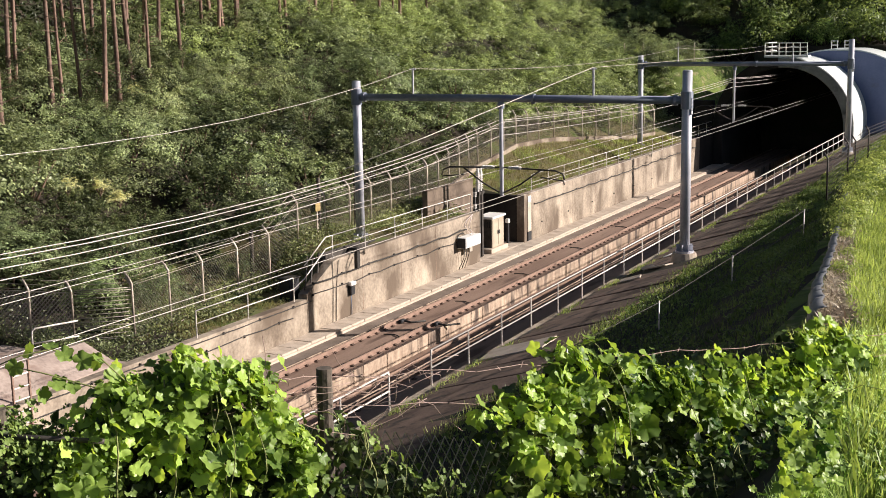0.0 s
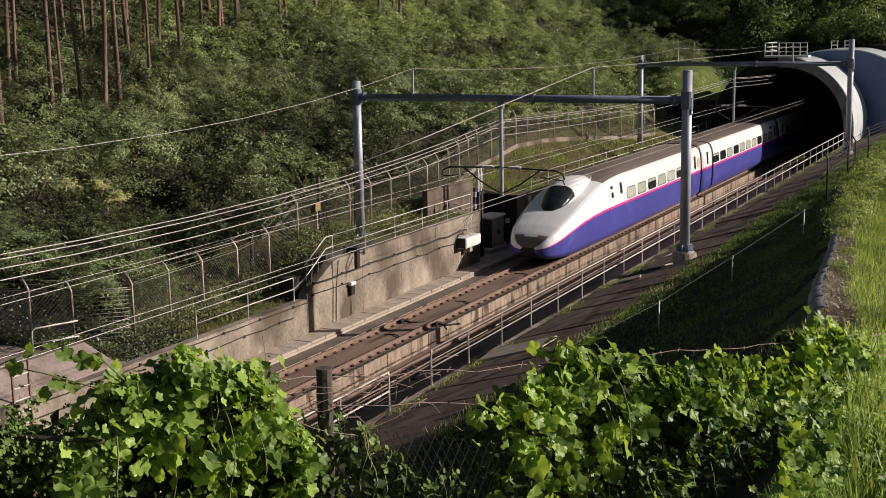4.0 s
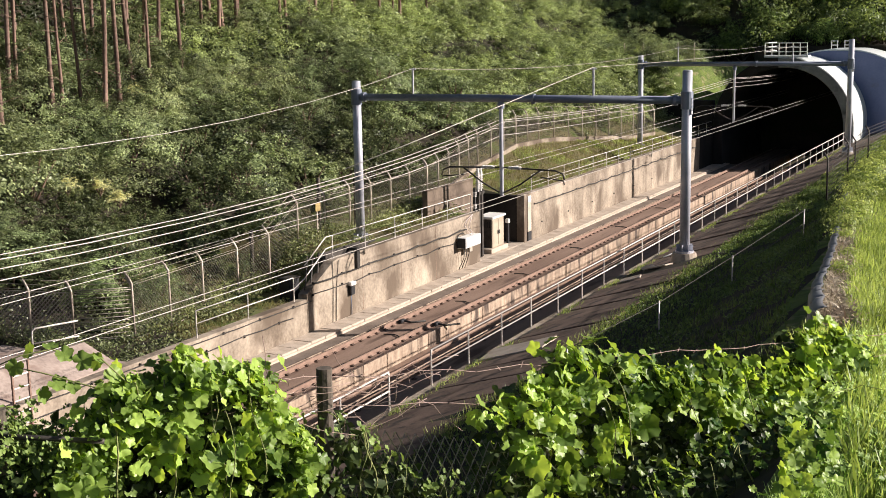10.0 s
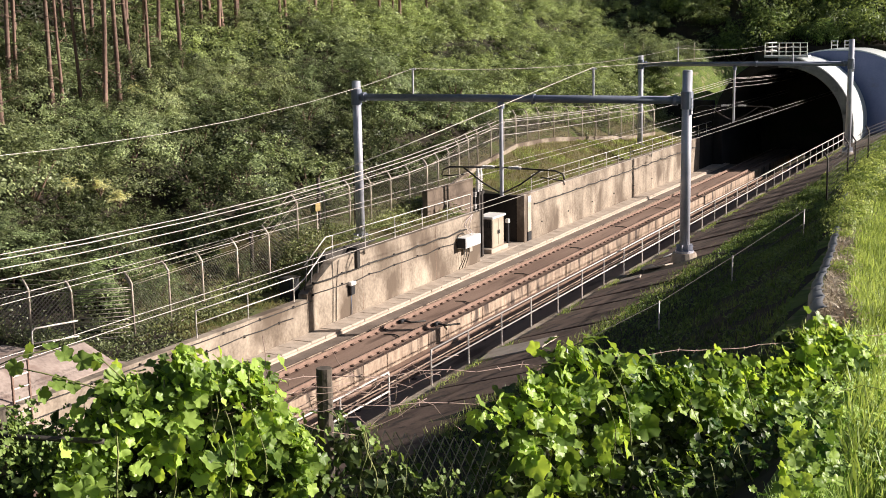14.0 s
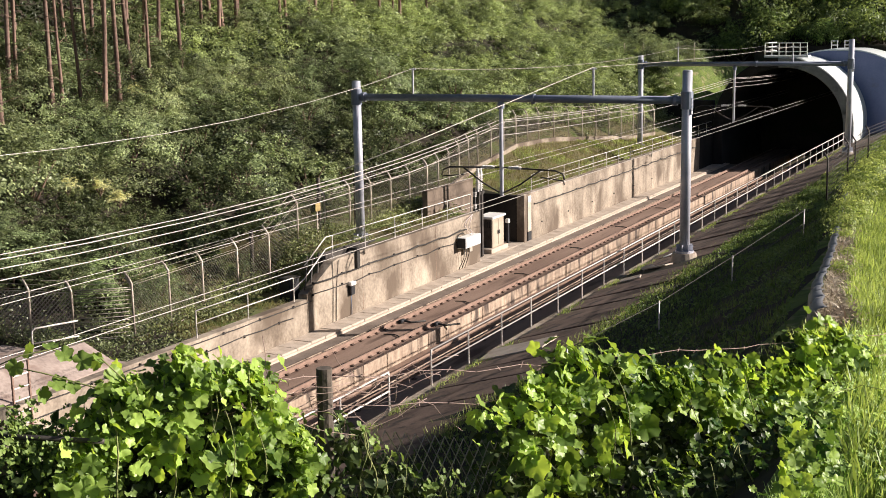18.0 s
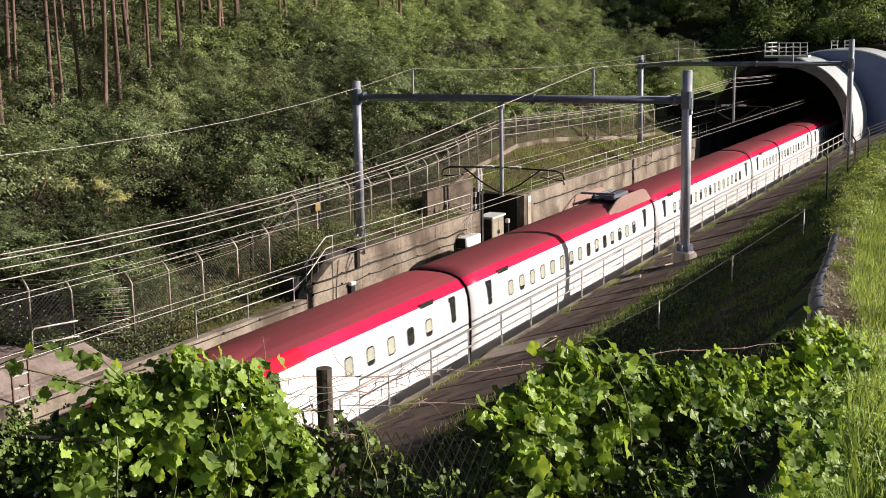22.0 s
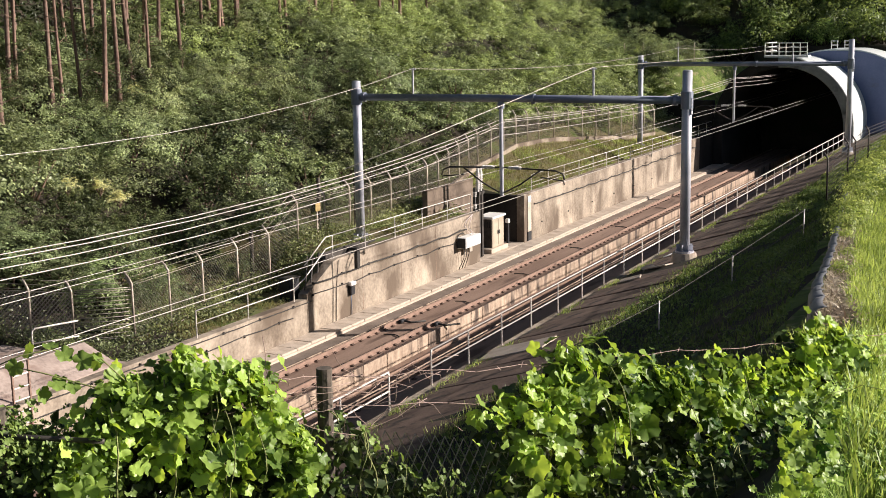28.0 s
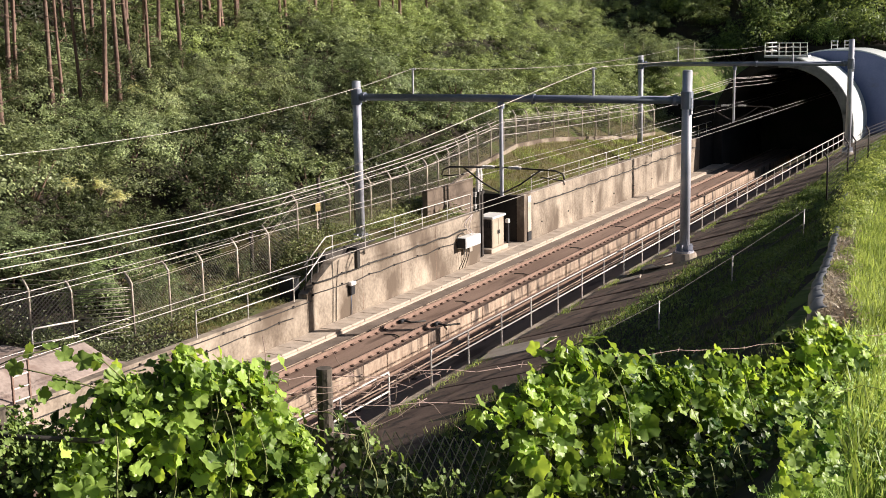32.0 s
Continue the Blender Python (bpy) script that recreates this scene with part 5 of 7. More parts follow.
        ob = thing("shrub", "dark green shrub among the cedar trunks", "shrub", "hillside shrubs", at=pose(x, y, ground_z(x, y) - 0.15, rng.uniform(-8, 8), rng.uniform(-8, 8), rng.uniform(0, 360)))
        s = rng.uniform(0.75, 1.2)
        ob.scale = (s, s, s * rng.uniform(0.9, 1.25))
        put("foliage", shade[int(rng.integers(0, 3))] if rng.uniform() < 0.5 else variants[int(rng.integers(0, 6))], ob, pose(0, 0, 0))
        put("stem", stems, ob, pose(0, 0, 0))
    for x, y, s in ((-13.5, 101, 1.2), (-11.8, 99.5, 1.1), (-10.2, 98.8, 1.0), (-12.0, 103, 1.3), (-10.0, 101.5, 1.2), (-8.6, 100.5, 1.0), (-14.5, 104, 1.3), (-9.0, 104, 1.2), (-11, 106, 1.4), (-13.5, 107, 1.4), (-15.5, 108, 1.4), (-8.3, 102.5, 0.9), (-16, 101, 1.3)):
        ob = thing("shrub", "sunlit green shrub on the slope beside the tunnel", "shrub", "hillside shrubs", at=pose(x, y, ground_z(x, y) - 0.1, 0, 0, x * 70))
        ob.scale = (s, s, s)
        put("foliage", variants[int(abs(x * 3)) % 6], ob, pose(0, 0, 0))
        put("stem", stems, ob, pose(0, 0, 0))
    for x, y in ((-12.6, 26.6), (-12.2, 28.0), (-11.4, 28.2), (-17.6, 36.6), (-13.0, 38.2)):
        ob = thing("shrub", "pale yellow flowering shrub on the hillside", "shrub", "hillside shrubs", at=pose(x, y, ground_z(x, y) + 1.1, 0, 0, x * 90))
        ob.scale = (0.34, 0.34, 0.3)
        put("foliage", variants[6], ob, pose(0, 0, 0))
        put("stem", stems, ob, pose(0, 0, -0.6))
    for i in range(150):
        x, y = rng.uniform(-34, -13), rng.uniform(60, 114)
        P, N = spray_points(rng, 46, 36, rng.uniform(1.3, 2.0), 0.9, 0.5)
        far.append((P + np.array([x, y, ground_z(x, y) + 0.4]), N))
    P, N = np.concatenate([a for a, b in far]), np.concatenate([b for a, b in far])
    V, F = scatter(rng, P, N, rng.uniform(0.10, 0.22, len(P)), LEAF_TIP, LEAF_TIP_F, 0.42)
    tagged(new("far_shrubs", fast_mesh("far_shrubs", V, F, FARSHRUB)), "dense green shrubs on the far hillside", "shrubs", kind="stuff")
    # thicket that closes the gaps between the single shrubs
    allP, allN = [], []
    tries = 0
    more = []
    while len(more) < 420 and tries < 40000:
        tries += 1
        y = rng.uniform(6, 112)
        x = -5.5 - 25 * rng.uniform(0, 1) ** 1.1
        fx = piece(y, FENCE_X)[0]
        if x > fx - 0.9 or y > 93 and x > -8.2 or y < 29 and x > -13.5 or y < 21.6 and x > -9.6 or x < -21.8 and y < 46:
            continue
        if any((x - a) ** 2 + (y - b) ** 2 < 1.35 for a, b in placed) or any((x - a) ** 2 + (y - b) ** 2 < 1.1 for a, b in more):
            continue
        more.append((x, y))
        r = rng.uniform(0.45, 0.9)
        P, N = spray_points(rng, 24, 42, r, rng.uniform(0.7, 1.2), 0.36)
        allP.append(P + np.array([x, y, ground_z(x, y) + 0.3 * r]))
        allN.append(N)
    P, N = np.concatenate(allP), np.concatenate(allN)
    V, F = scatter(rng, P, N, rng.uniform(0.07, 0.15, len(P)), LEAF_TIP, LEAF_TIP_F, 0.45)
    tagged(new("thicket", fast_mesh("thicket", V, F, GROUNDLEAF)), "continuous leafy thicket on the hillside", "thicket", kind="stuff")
    # low growth between the shrubs
    n = 110000
    X = -5.2 - 36 * rng.uniform(0, 1, n) ** 1.2
    Y = rng.uniform(4, 118, n)
    P, keep = [], []
    zc = {}
    for x, y in zip(X, Y):
        fx = piece(y, FENCE_X)[0]
        if x > fx - 0.15 or y > 94 and x > -8 or y < 29 and x > -13.5 and rng.uniform() < 0.6 or x < -21.8 and y < 46 and rng.uniform() < 0.9:
            continue
        key = (round(x * 1.2), round(y * 1.2))
        if key not in zc:
            zc[key] = (ground_z(key[0] / 1.2, key[1] / 1.2), noise.noise((key[0] * 0.5, key[1] * 0.5, 2)))
        z, u = zc[key]
        P.append((x, y, z + abs(rng.normal(0, 0.2)) * (1 + u) + 0.03))
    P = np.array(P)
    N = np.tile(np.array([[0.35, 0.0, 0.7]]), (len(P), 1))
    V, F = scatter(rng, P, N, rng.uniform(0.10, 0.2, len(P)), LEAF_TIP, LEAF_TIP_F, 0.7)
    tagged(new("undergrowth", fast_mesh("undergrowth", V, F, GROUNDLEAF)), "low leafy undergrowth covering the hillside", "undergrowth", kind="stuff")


TRUNKS = [(-17.9, 28.5), (-20.5, 31.4), (-20.4, 31.9), (-18.2, 31.9), (-18.0, 32.3), (-18.0, 33.5), (-17.2, 33.9), (-17.8, 36.0), (-18.7, 39.2), (-22.1, 43.9), (-21.2, 45.0), (-21.9, 41.1),
          (-21.6, 39.4), (-22.1, 37.2), (-21.7, 38.0), (-22.6, 39.5), (-20.3, 39.8), (-22.5, 43.2), (-24.9, 50.0), (-24.4, 51.0), (-25.3, 53.2), (-24.0, 52.0), (-23.7, 52.5), (-24.3, 54.2),
          (-24.6, 55.0), (-23.6, 58.4), (-23.7, 59.2), (-23.5, 61.7), (-23.7, 62.8), (-23.4, 64.5), (-23.8, 66.0), (-23.7, 67.8), (-22.5, 71.6), (-22.3, 72.4), (-23.1, 70.7), (-22.4, 77.1)]


def make_cedars():
    rng = np.random.default_rng(9)
    trunks, crowns = [], []
    for k in range(4):
        bm = bmesh.new()
        H = 17 + k
        r0 = 0.085 + 0.012 * k
        px = 0.0
        rings = []
        for i in range(9):
            z = H * i / 8 - 0.4
            r = r0 * (1.25 if i == 0 else 1 - 0.72 * i / 8)
            px += rng.normal(0, 0.04)
            rings.append([bm.verts.new((px + r * math.cos(a), r * math.sin(a), z)) for a in [2 * math.pi * j / 8 for j in range(8)]])
        for a, b in zip(rings, rings[1:]):
            for j in range(8):
                f = bm.faces.new((a[j], a[(j + 1) % 8], b[(j + 1) % 8], b[j]))
                f.smooth = True
        for i in range(12):
            z = rng.uniform(1.5, 9)
            a = rng.uniform(0, 6.28)
            tube(bm, (0, 0, z), (0.9 * math.cos(a), 0.9 * math.sin(a), z + rng.uniform(0, 0.4)), 0.022, 0.006, seg=4)
        me = bpy.data.meshes.new("trunk")
        bm.to_mesh(me)
        bm.free()
        me.materials.append(BARK)
        trunks.append(me)
        m = 600
        z = rng.uniform(0, 1, m) ** 0.8
        rad = 1.9 * (1 - z) * rng.uniform(0.3, 1, m) + 0.15
        a = rng.uniform(0, 6.28, m)
        P = np.stack([rad * np.cos(a), rad * np.sin(a), H * 0.55 + z * H * 0.5 - 0.35 * rad], 1)
        N = np.stack([np.cos(a), np.sin(a), np.full(m, 0.5)], 1)
        V, F = scatter(rng, P, N, rng.uniform(0.6, 1.1, m), LEAF_DIAMOND, LEAF_DIAMOND_F, 0.5)
        crowns.append(fast_mesh("crown", V, F, FOREST))
    spots = list(TRUNKS)
    while len(spots) < 140:
        y = rng.uniform(20, 105)
        x = rng.uniform(-60, -22.5)
        edge = -23.5 if y > 45 else -20.5
        if x > edge or y < 32 and x > -22:
            continue
        if all((x - a) ** 2 + (y - b) ** 2 > 2.3 for a, b in spots):
            spots.append((float(x), float(y)))
    for i, (x, y) in enumerate(spots):
        k = int(rng.integers(0, 4))
        ob = thing("cedar_tree", "tall slender cedar with a bare reddish trunk", "tree", "cedar plantation", at=pose(x, y, ground_z(x, y), rng.uniform(-1.8, 1.8), rng.uniform(-2, 2.5), rng.uniform(0, 360)))
        put("trunk", trunks[k], ob, pose(0, 0, 0))
        put("crown", crowns[k], ob, pose(0, 0, 0))


def make_forest():
    """Broad-leaved trees over the tunnel."""
    rng = np.random.default_rng(21)
    variants = []
    for k in range(4):
        P, N = clump_points(rng, 85, 18, 3.0, 1.05, 0.75)
        V, F = scatter(rng, P, N, rng.uniform(0.28, 0.5, len(P)), LEAF_DIAMOND, LEAF_DIAMOND_F, 0.6)
        V[:, 2] += 3.4
        crown = fast_mesh("crown", V, F, FOREST)
        bm = bmesh.new()
        tube(bm, (0, 0, -0.6), (0.15, 0, 2.4), 0.26, 0.17, seg=9)
        for j in range(6):
            a = j * 1.05 + k
            tube(bm, (0.12, 0, 1.5 + 0.15 * j), (2.0 * math.cos(a), 2.0 * math.sin(a), 3.0 + 0.3 * j), 0.1, 0.03, seg=6)
        tr = bpy.data.meshes.new("trunk")
        bm.to_mesh(tr)
        bm.free()
        tr.materials.append(WOOD)
        variants.append((crown, tr))
    spots = []
    t = 0
    while len(spots) < 70 and t < 5000:
        t += 1
        y = rng.uniform(111, 150)
        x = rng.uniform(-13, 36)
        if x < 0 and y < 125 or y < 116 and -4 < x < 12 or y < 116 and x < -6 and rng.uniform() < 0.5:
            continue
        if all((x - a) ** 2 + (y - b) ** 2 > 10 for a, b in spots):
            spots.append((x, y))
    t = 0
    low = []
    while len(low) < 34 and t < 4000:
        t += 1
        x, y = rng.uniform(-3, 15), rng.uniform(108, 126)
        if all((x - a) ** 2 + (y - b) ** 2 > 4.5 for a, b in low) and not (x > 9.5 and y < 114):
            low.append((x, y))
    spots += low
    # Trees at x 17.5 to 20 are unseen, added to shade the hood.
    spots += [(0.5, 113.5), (-1.8, 118), (2.5, 120), (-4.5, 126), (-8, 127), (17.5, 101), (18.5, 107), (20, 112), (-4.6, 109), (-6.2, 111.5), (-8.5, 113), (-3.6, 112.5), (-10.5, 116), (-6.5, 116.5), (-9, 119), (-13, 118.5), (-12.5, 114.5)]
    for x, y in spots:
        c, tr = variants[int(rng.integers(0, 4))]
        s = rng.uniform(0.5, 0.8) if (x, y) in low else rng.uniform(0.5, 0.75) if y < 132 else rng.uniform(0.75, 1.1)
        ob = thing("broadleaf_tree", "dark green broad-leaved tree on the hill above the tunnel", "tree", "hilltop trees", at=pose(x, y, ground_z(x, y) - (1.2 if s < 0.86 else 0.3), 0, 0, rng.uniform(0, 360)))
        ob.scale = (s, s, s)
        put("trunk", tr, ob, pose(0, 0, 0))
        put("crown", c, ob, pose(0, 0, 0))


def blades(name, label, n, region, size, seed, mat=None, patch=None):
    """Grass as one object; region gives a random place."""
    rng = np.random.default_rng(seed)
    P = []
    while len(P) < n:
        x, y = region(rng)
        if patch and noise.noise((x * patch[0], y * patch[0], seed)) < patch[1]:
            continue
        P.append((x, y, ground_z(x, y) - 0.02))
    P = np.array(P)
    N = rng.normal(0, 1, (n, 3)) * np.array([1, 1, 0.15]) + np.array([0.7, 0.0, 0.3])
    V, F = scatter(rng, P, N, rng.uniform(size[0], size[1], n), BLADE, BLADE_F, 0.3, True)
    tagged(new(name, fast_mesh(name, V, F, mat or GRASS)), label, "grass", kind="stuff")


def crest_region(rng):
    y = -7 + 60 * rng.uniform(0, 1) ** 1.7
    cx = max(piece(y, CREST)[0] + (0.7 if y > 6 else -0.2), 22.55 - 0.142 * (y + 9.73) if y < 4 else 0)
    return cx + rng.uniform(0, 1) ** 1.3 * 3.2, y


def bank_region(rng):
    y = rng.uniform(2, 90)
    cx = piece(y, CREST)[0]
    return rng.uniform(10.9, cx - 0.35), y


def kerb_region(rng):
    return NEAR_X + 0.32 + abs(rng.normal(0, 0.22)), rng.uniform(5, 95)


def edge_region(rng):
    return 10.9 + rng.normal(0, 0.28), rng.uniform(8, 92)


def mound_region(rng):
    y = rng.uniform(51.5, 84)
    fx = piece(y, FENCE_X)[0]
    return rng.uniform(fx + 0.3, -3.75), y


def shoulder_region(rng):
    y = rng.uniform(20.5, 45)
    return rng.uniform(-6.2, -3.8), y


def left_slope_region(rng):
    return rng.uniform(-13, -3.4), rng.uniform(93, 104)


make_shrubs()
make_cedars()
make_forest()
blades("crest_grass", "long sunlit grass on the bank top", 52000, crest_region, (0.09, 0.33), 31, CREST_GRASS)
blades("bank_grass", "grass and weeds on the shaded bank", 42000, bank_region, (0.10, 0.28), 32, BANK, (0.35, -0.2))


def make_bank_weeds():
    """Small-leaved weeds in patches over the shaded bank."""
    rng = np.random.default_rng(38)
    P = []
    while len(P) < 26000:
        x, y = bank_region(rng)
        u = noise.noise((x * 0.55, y * 0.4, 12)) + 0.5 * noise.noise((x * 1.7, y * 1.4, 4))
        if u < -0.05:
            continue
        P.append((x, y, ground_z(x, y) + rng.uniform(0, 0.12 + 0.35 * u)))
    P = np.array(P)
    N = np.tile(np.array([[-0.1, -0.3, 0.8]]), (len(P), 1))
    V, F = scatter(rng, P, N, rng.uniform(0.05, 0.12, len(P)), LEAF_DIAMOND, LEAF_DIAMOND_F, 0.5)
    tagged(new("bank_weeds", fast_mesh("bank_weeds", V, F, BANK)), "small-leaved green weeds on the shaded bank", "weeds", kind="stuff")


make_bank_weeds()
blades("kerb_grass", "tufts of grass along the walkway kerb", 9000, kerb_region, (0.06, 0.22), 33, None, (0.5, 0.0))
blades("edge_grass", "weeds along the edge of the paved slope", 6500, edge_region, (0.08, 0.26), 34, None, (0.4, -0.1))
blades("mound_grass", "short dry grass behind the retaining wall", 20000, mound_region, (0.08, 0.30), 35, DRYGRASS)
blades("mound_weeds", "green weeds in patches behind the retaining wall", 7000, mound_region, (0.1, 0.34), 40, None, (0.5, 0.05))
blades("shoulder_weeds", "dry weeds on the ledge behind the wall", 6000, shoulder_region, (0.08, 0.3), 36, DRYGRASS, (0.6, 0.0))
blades("portal_grass", "bright grass on the slope beside the tunnel", 9000, left_slope_region, (0.1, 0.3), 37)


def make_bank_bushes():
    """Low sunlit bushes along the bank top."""
    rng = np.random.default_rng(61)
    variants = []
    for k in range(3):
        P, N = clump_points(rng, 46, 13, 0.62, 0.85, 0.2)
        V, F = scatter(rng, P, N, rng.uniform(0.07, 0.14, len(P)), LEAF_DIAMOND, LEAF_DIAMOND_F, 0.45)
        V[:, 2] += 0.3
        variants.append(fast_mesh("foliage", V, F, GRASS))
    bm = bmesh.new()
    for k in range(4):
        tube(bm, (0, 0, -0.1), (0.35 * math.cos(k * 1.6), 0.35 * math.sin(k * 1.6), 0.5), 0.012, 0.005, seg=5)
    stems = bpy.data.meshes.new("stem")
    bm.to_mesh(stems)
    bm.free()
    stems.materials.append(STEM)
    for i, (y, dx, s) in enumerate(((27, 0.35, 0.6), (29.5, 0.3, 0.8), (31, 0.5, 0.7), (33, 0.2, 0.9), (35.5, 0.5, 1.0), (38, 0.4, 0.8), (41, 1.0, 1.1), (44, 0.4, 1.0), (47, 0.8, 1.3), (50, 0.5, 1.2), (53, 0.9, 1.4),
                                    (56, 0.6, 1.3), (59, 1.1, 1.5), (62, 0.8, 1.4), (66, 1.2, 1.6), (70, 1.0, 1.6), (46, 1.9, 1.2), (40, 1.8, 0.8), (22, 0.6, 0.5), (18, 0.5, 0.5))):
        x = piece(y, CREST)[0] + dx
        ob = thing("bank_bush", "low bright green bush on the bank top", "bush", "bank bushes", at=pose(x, y, ground_z(x, y) - 0.03, 0, 0, 77 * i))
        ob.scale = (s, s, s)
        put("foliage", variants[i % 3], ob, pose(0, 0, 0))
        put("stem", stems, ob, pose(0, 0, 0))


make_bank_bushes()


def make_fence_weeds():
    """Leafy weeds grown through the lineside fence."""
    rng = np.random.default_rng(71)
    P = []
    while len(P) < 15000:
        y = rng.uniform(21.5, 46)
        fx = piece(y, FENCE_X)[0]
        u = noise.noise((y * 0.5, 0.3, 7)) + 0.6 * noise.noise((y * 1.7, 2.0, 7))
        x = fx + rng.normal(0.1, 0.35)
        if rng.uniform() < 0.35:
            x = rng.uniform(fx, -3.9)
            if noise.noise((x * 0.9, y * 0.6, 3)) < 0.05:
                continue
            h = 0.3
        else:
            if u < -0.6:
                continue
            h = 0.4 + 0.9 * max(0.0, u + 0.2)
        P.append((x, y, ground_z(x, y) + h * rng.uniform(0, 1) ** 1.3))
    P = np.array(P)
    N = np.tile(np.array([[0.45, -0.2, 0.5]]), (len(P), 1))
    V, F = scatter(rng, P, N, rng.uniform(0.06, 0.15, len(P)), LEAF_DIAMOND, LEAF_DIAMOND_F, 0.6)
    tagged(new("fence_weeds", fast_mesh("fence_weeds", V, F, WEED)), "yellow-green leafy weeds grown through the mesh fence", "weeds", kind="stuff")


make_fence_weeds()


def make_ledge_weeds():
    """Dark leafy growth on the ledge behind the low wall."""
    rng = np.random.default_rng(72)
    P = []
    while len(P) < 13000:
        x, y = rng.uniform(-13, -3.75), 19.5 + 11 * rng.uniform(0, 1) ** 1.6
        u = noise.noise((x * 0.7, y * 0.7, 17)) + 0.5 * noise.noise((x * 2.3, y * 2.3, 9))
        if y > 23 and x > -6 and u < 0.25:
            continue
        h = (0.15 if x > -4.6 else 0.55 if x > -6.5 else 0.9) * max(0.1, 0.6 + u)
        P.append((x, y, ground_z(x, y) + h * rng.uniform(0, 1)))
    P = np.array(P)
    N = np.tile(np.array([[0.35, -0.3, 0.6]]), (len(P), 1))
    V, F = scatter(rng, P, N, rng.uniform(0.07, 0.16, len(P)), LEAF_TIP, LEAF_TIP_F, 0.6)
    tagged(new("ledge_weeds", fast_mesh("ledge_weeds", V, F, GROUNDLEAF)), "leafy weeds on the ledge behind the low wall", "weeds", kind="stuff")


make_ledge_weeds()


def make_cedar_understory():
    """Saplings and litter under the cedars, the gloom there put into their leaf colour."""
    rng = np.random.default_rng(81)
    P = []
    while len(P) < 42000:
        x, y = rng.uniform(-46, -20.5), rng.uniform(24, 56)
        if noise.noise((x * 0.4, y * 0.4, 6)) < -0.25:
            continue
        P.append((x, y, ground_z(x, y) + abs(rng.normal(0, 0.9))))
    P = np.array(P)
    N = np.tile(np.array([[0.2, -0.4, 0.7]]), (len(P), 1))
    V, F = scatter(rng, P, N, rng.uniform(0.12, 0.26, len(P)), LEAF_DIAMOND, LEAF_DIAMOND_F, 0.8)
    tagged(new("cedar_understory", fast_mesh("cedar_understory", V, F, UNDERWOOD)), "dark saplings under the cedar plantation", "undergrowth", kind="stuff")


make_cedar_understory()

# ---- fences on the far side ----


def make_fence(name, label, pts, spacing, height, mesh=True, lean=-0.3, barbs=3, base=None, wire_mat=None, thick=0.006):
    """Steel posts with bent tops, wire mesh between them and barbed strands above, along a line of (x, y) points."""
    f = thing(name, label, "fence", kind="structure")
    line = []
    for (x0, y0), (x1, y1) in zip(pts, pts[1:]):
        L = math.hypot(x1 - x0, y1 - y0)
        n = max(1, round(L / spacing))
        for k in range(n):
            line.append((x0 + (x1 - x0) * k / n, y0 + (y1 - y0) * k / n))
    line.append(pts[-1])
    z = [(base(x, y) if base else ground_z(x, y)) for x, y in line]
    for (x, y), g in zip(line, z):
        h = height * random.uniform(0.97, 1.03)
        poly_tube("post", [(x, y, g - 0.2), (x, y, g + h), (x + lean * 0.5, y, g + h + 0.22), (x + lean, y, g + h + 0.36)], 0.042, FENCE_POST, f)
    for k in range(barbs):
        q = k / max(1, barbs - 1)
        poly_tube("barbed_strand", [(x + lean * q, y, g + height + 0.02 + 0.32 * q) for (x, y), g in zip(line, z)], 0.008, MESH_WIRE, f)
    for hh in (0.12, height - 0.05):
        poly_tube("tension_wire", [(x + 0.035, y, g + hh) for (x, y), g in zip(line, z)], 0.012, MESH_WIRE, f)
    if mesh:
        for i in range(len(line) - 1):
            (x0, y0), (x1, y1) = line[i], line[i + 1]
            L = math.hypot(x1 - x0, y1 - y0)
            vs, fs = [], []
            step = 0.11
            hm = height - 0.15
            for d in (1, -1):
                k = -hm
                while k < L:
                    # one diagonal wire, clipped to the panel
                    a, b = max(k, 0), min(k + hm, L)
                    if b > a:
                        za, zb = (a - k, b - k) if d > 0 else (hm - (a - k), hm - (b - k))
                        p = Vector((x0 + (x1 - x0) * a / L, y0 + (y1 - y0) * a / L, z[i] + (z[i + 1] - z[i]) * a / L + 0.1 + za))
                        q = Vector((x0 + (x1 - x0) * b / L, y0 + (y1 - y0) * b / L, z[i] + (z[i + 1] - z[i]) * b / L + 0.1 + zb))
                        w = thick
                        n0 = len(vs)
                        for v in (p, q):
                            vs += [v + Vector((w, 0, w)), v + Vector((-w, 0, w)), v + Vector((0, 0, -w))]
                        fs += [(n0, n0 + 1, n0 + 4, n0 + 3), (n0 + 1, n0 + 2, n0 + 5, n0 + 4), (n0 + 2, n0, n0 + 3, n0 + 5)]
                    k += step * 1.414
            raw("wire_mesh", vs, fs, wire_mat or MESH_WIRE, f)
    return f


make_fence("lineside_fence", "rusty steel mesh fence with bent barbed tops", [(-5.3, 21.7), (-5.65, 26), (-6.1, 31), (-6.4, 38), (-6.5, 46)], 2.1, 2.05)
make_fence("lineside_fence", "tall steel mesh fence above the grassy mound", [(-6.5, 46), (-7.8, 55), (-8.0, 65), (-6.0, 79), (-5.6, 83)], 1.9, 2.0, True, -0.25, 2)
make_fence("gate_fence", "rusty mesh panel and strand fence across the ledge", [(-11.6, 19.4), (-8.45, 20.1), (-6.85, 20.45)], 1.6, 1.85, True, -0.25, 3, lambda x, y: 1.15, GATE_WIRE, 0.010)
make_fence("strand_fence", "rusty wire strand fence across the ledge", [(-6.85, 20.45), (-5.3, 21.7)], 2.2, 1.85, False, -0.25, 3, lambda x, y: 1.15)
st = thing("wire_strands", "rusty parallel wire strands closing the ledge", "fence", kind="structure")
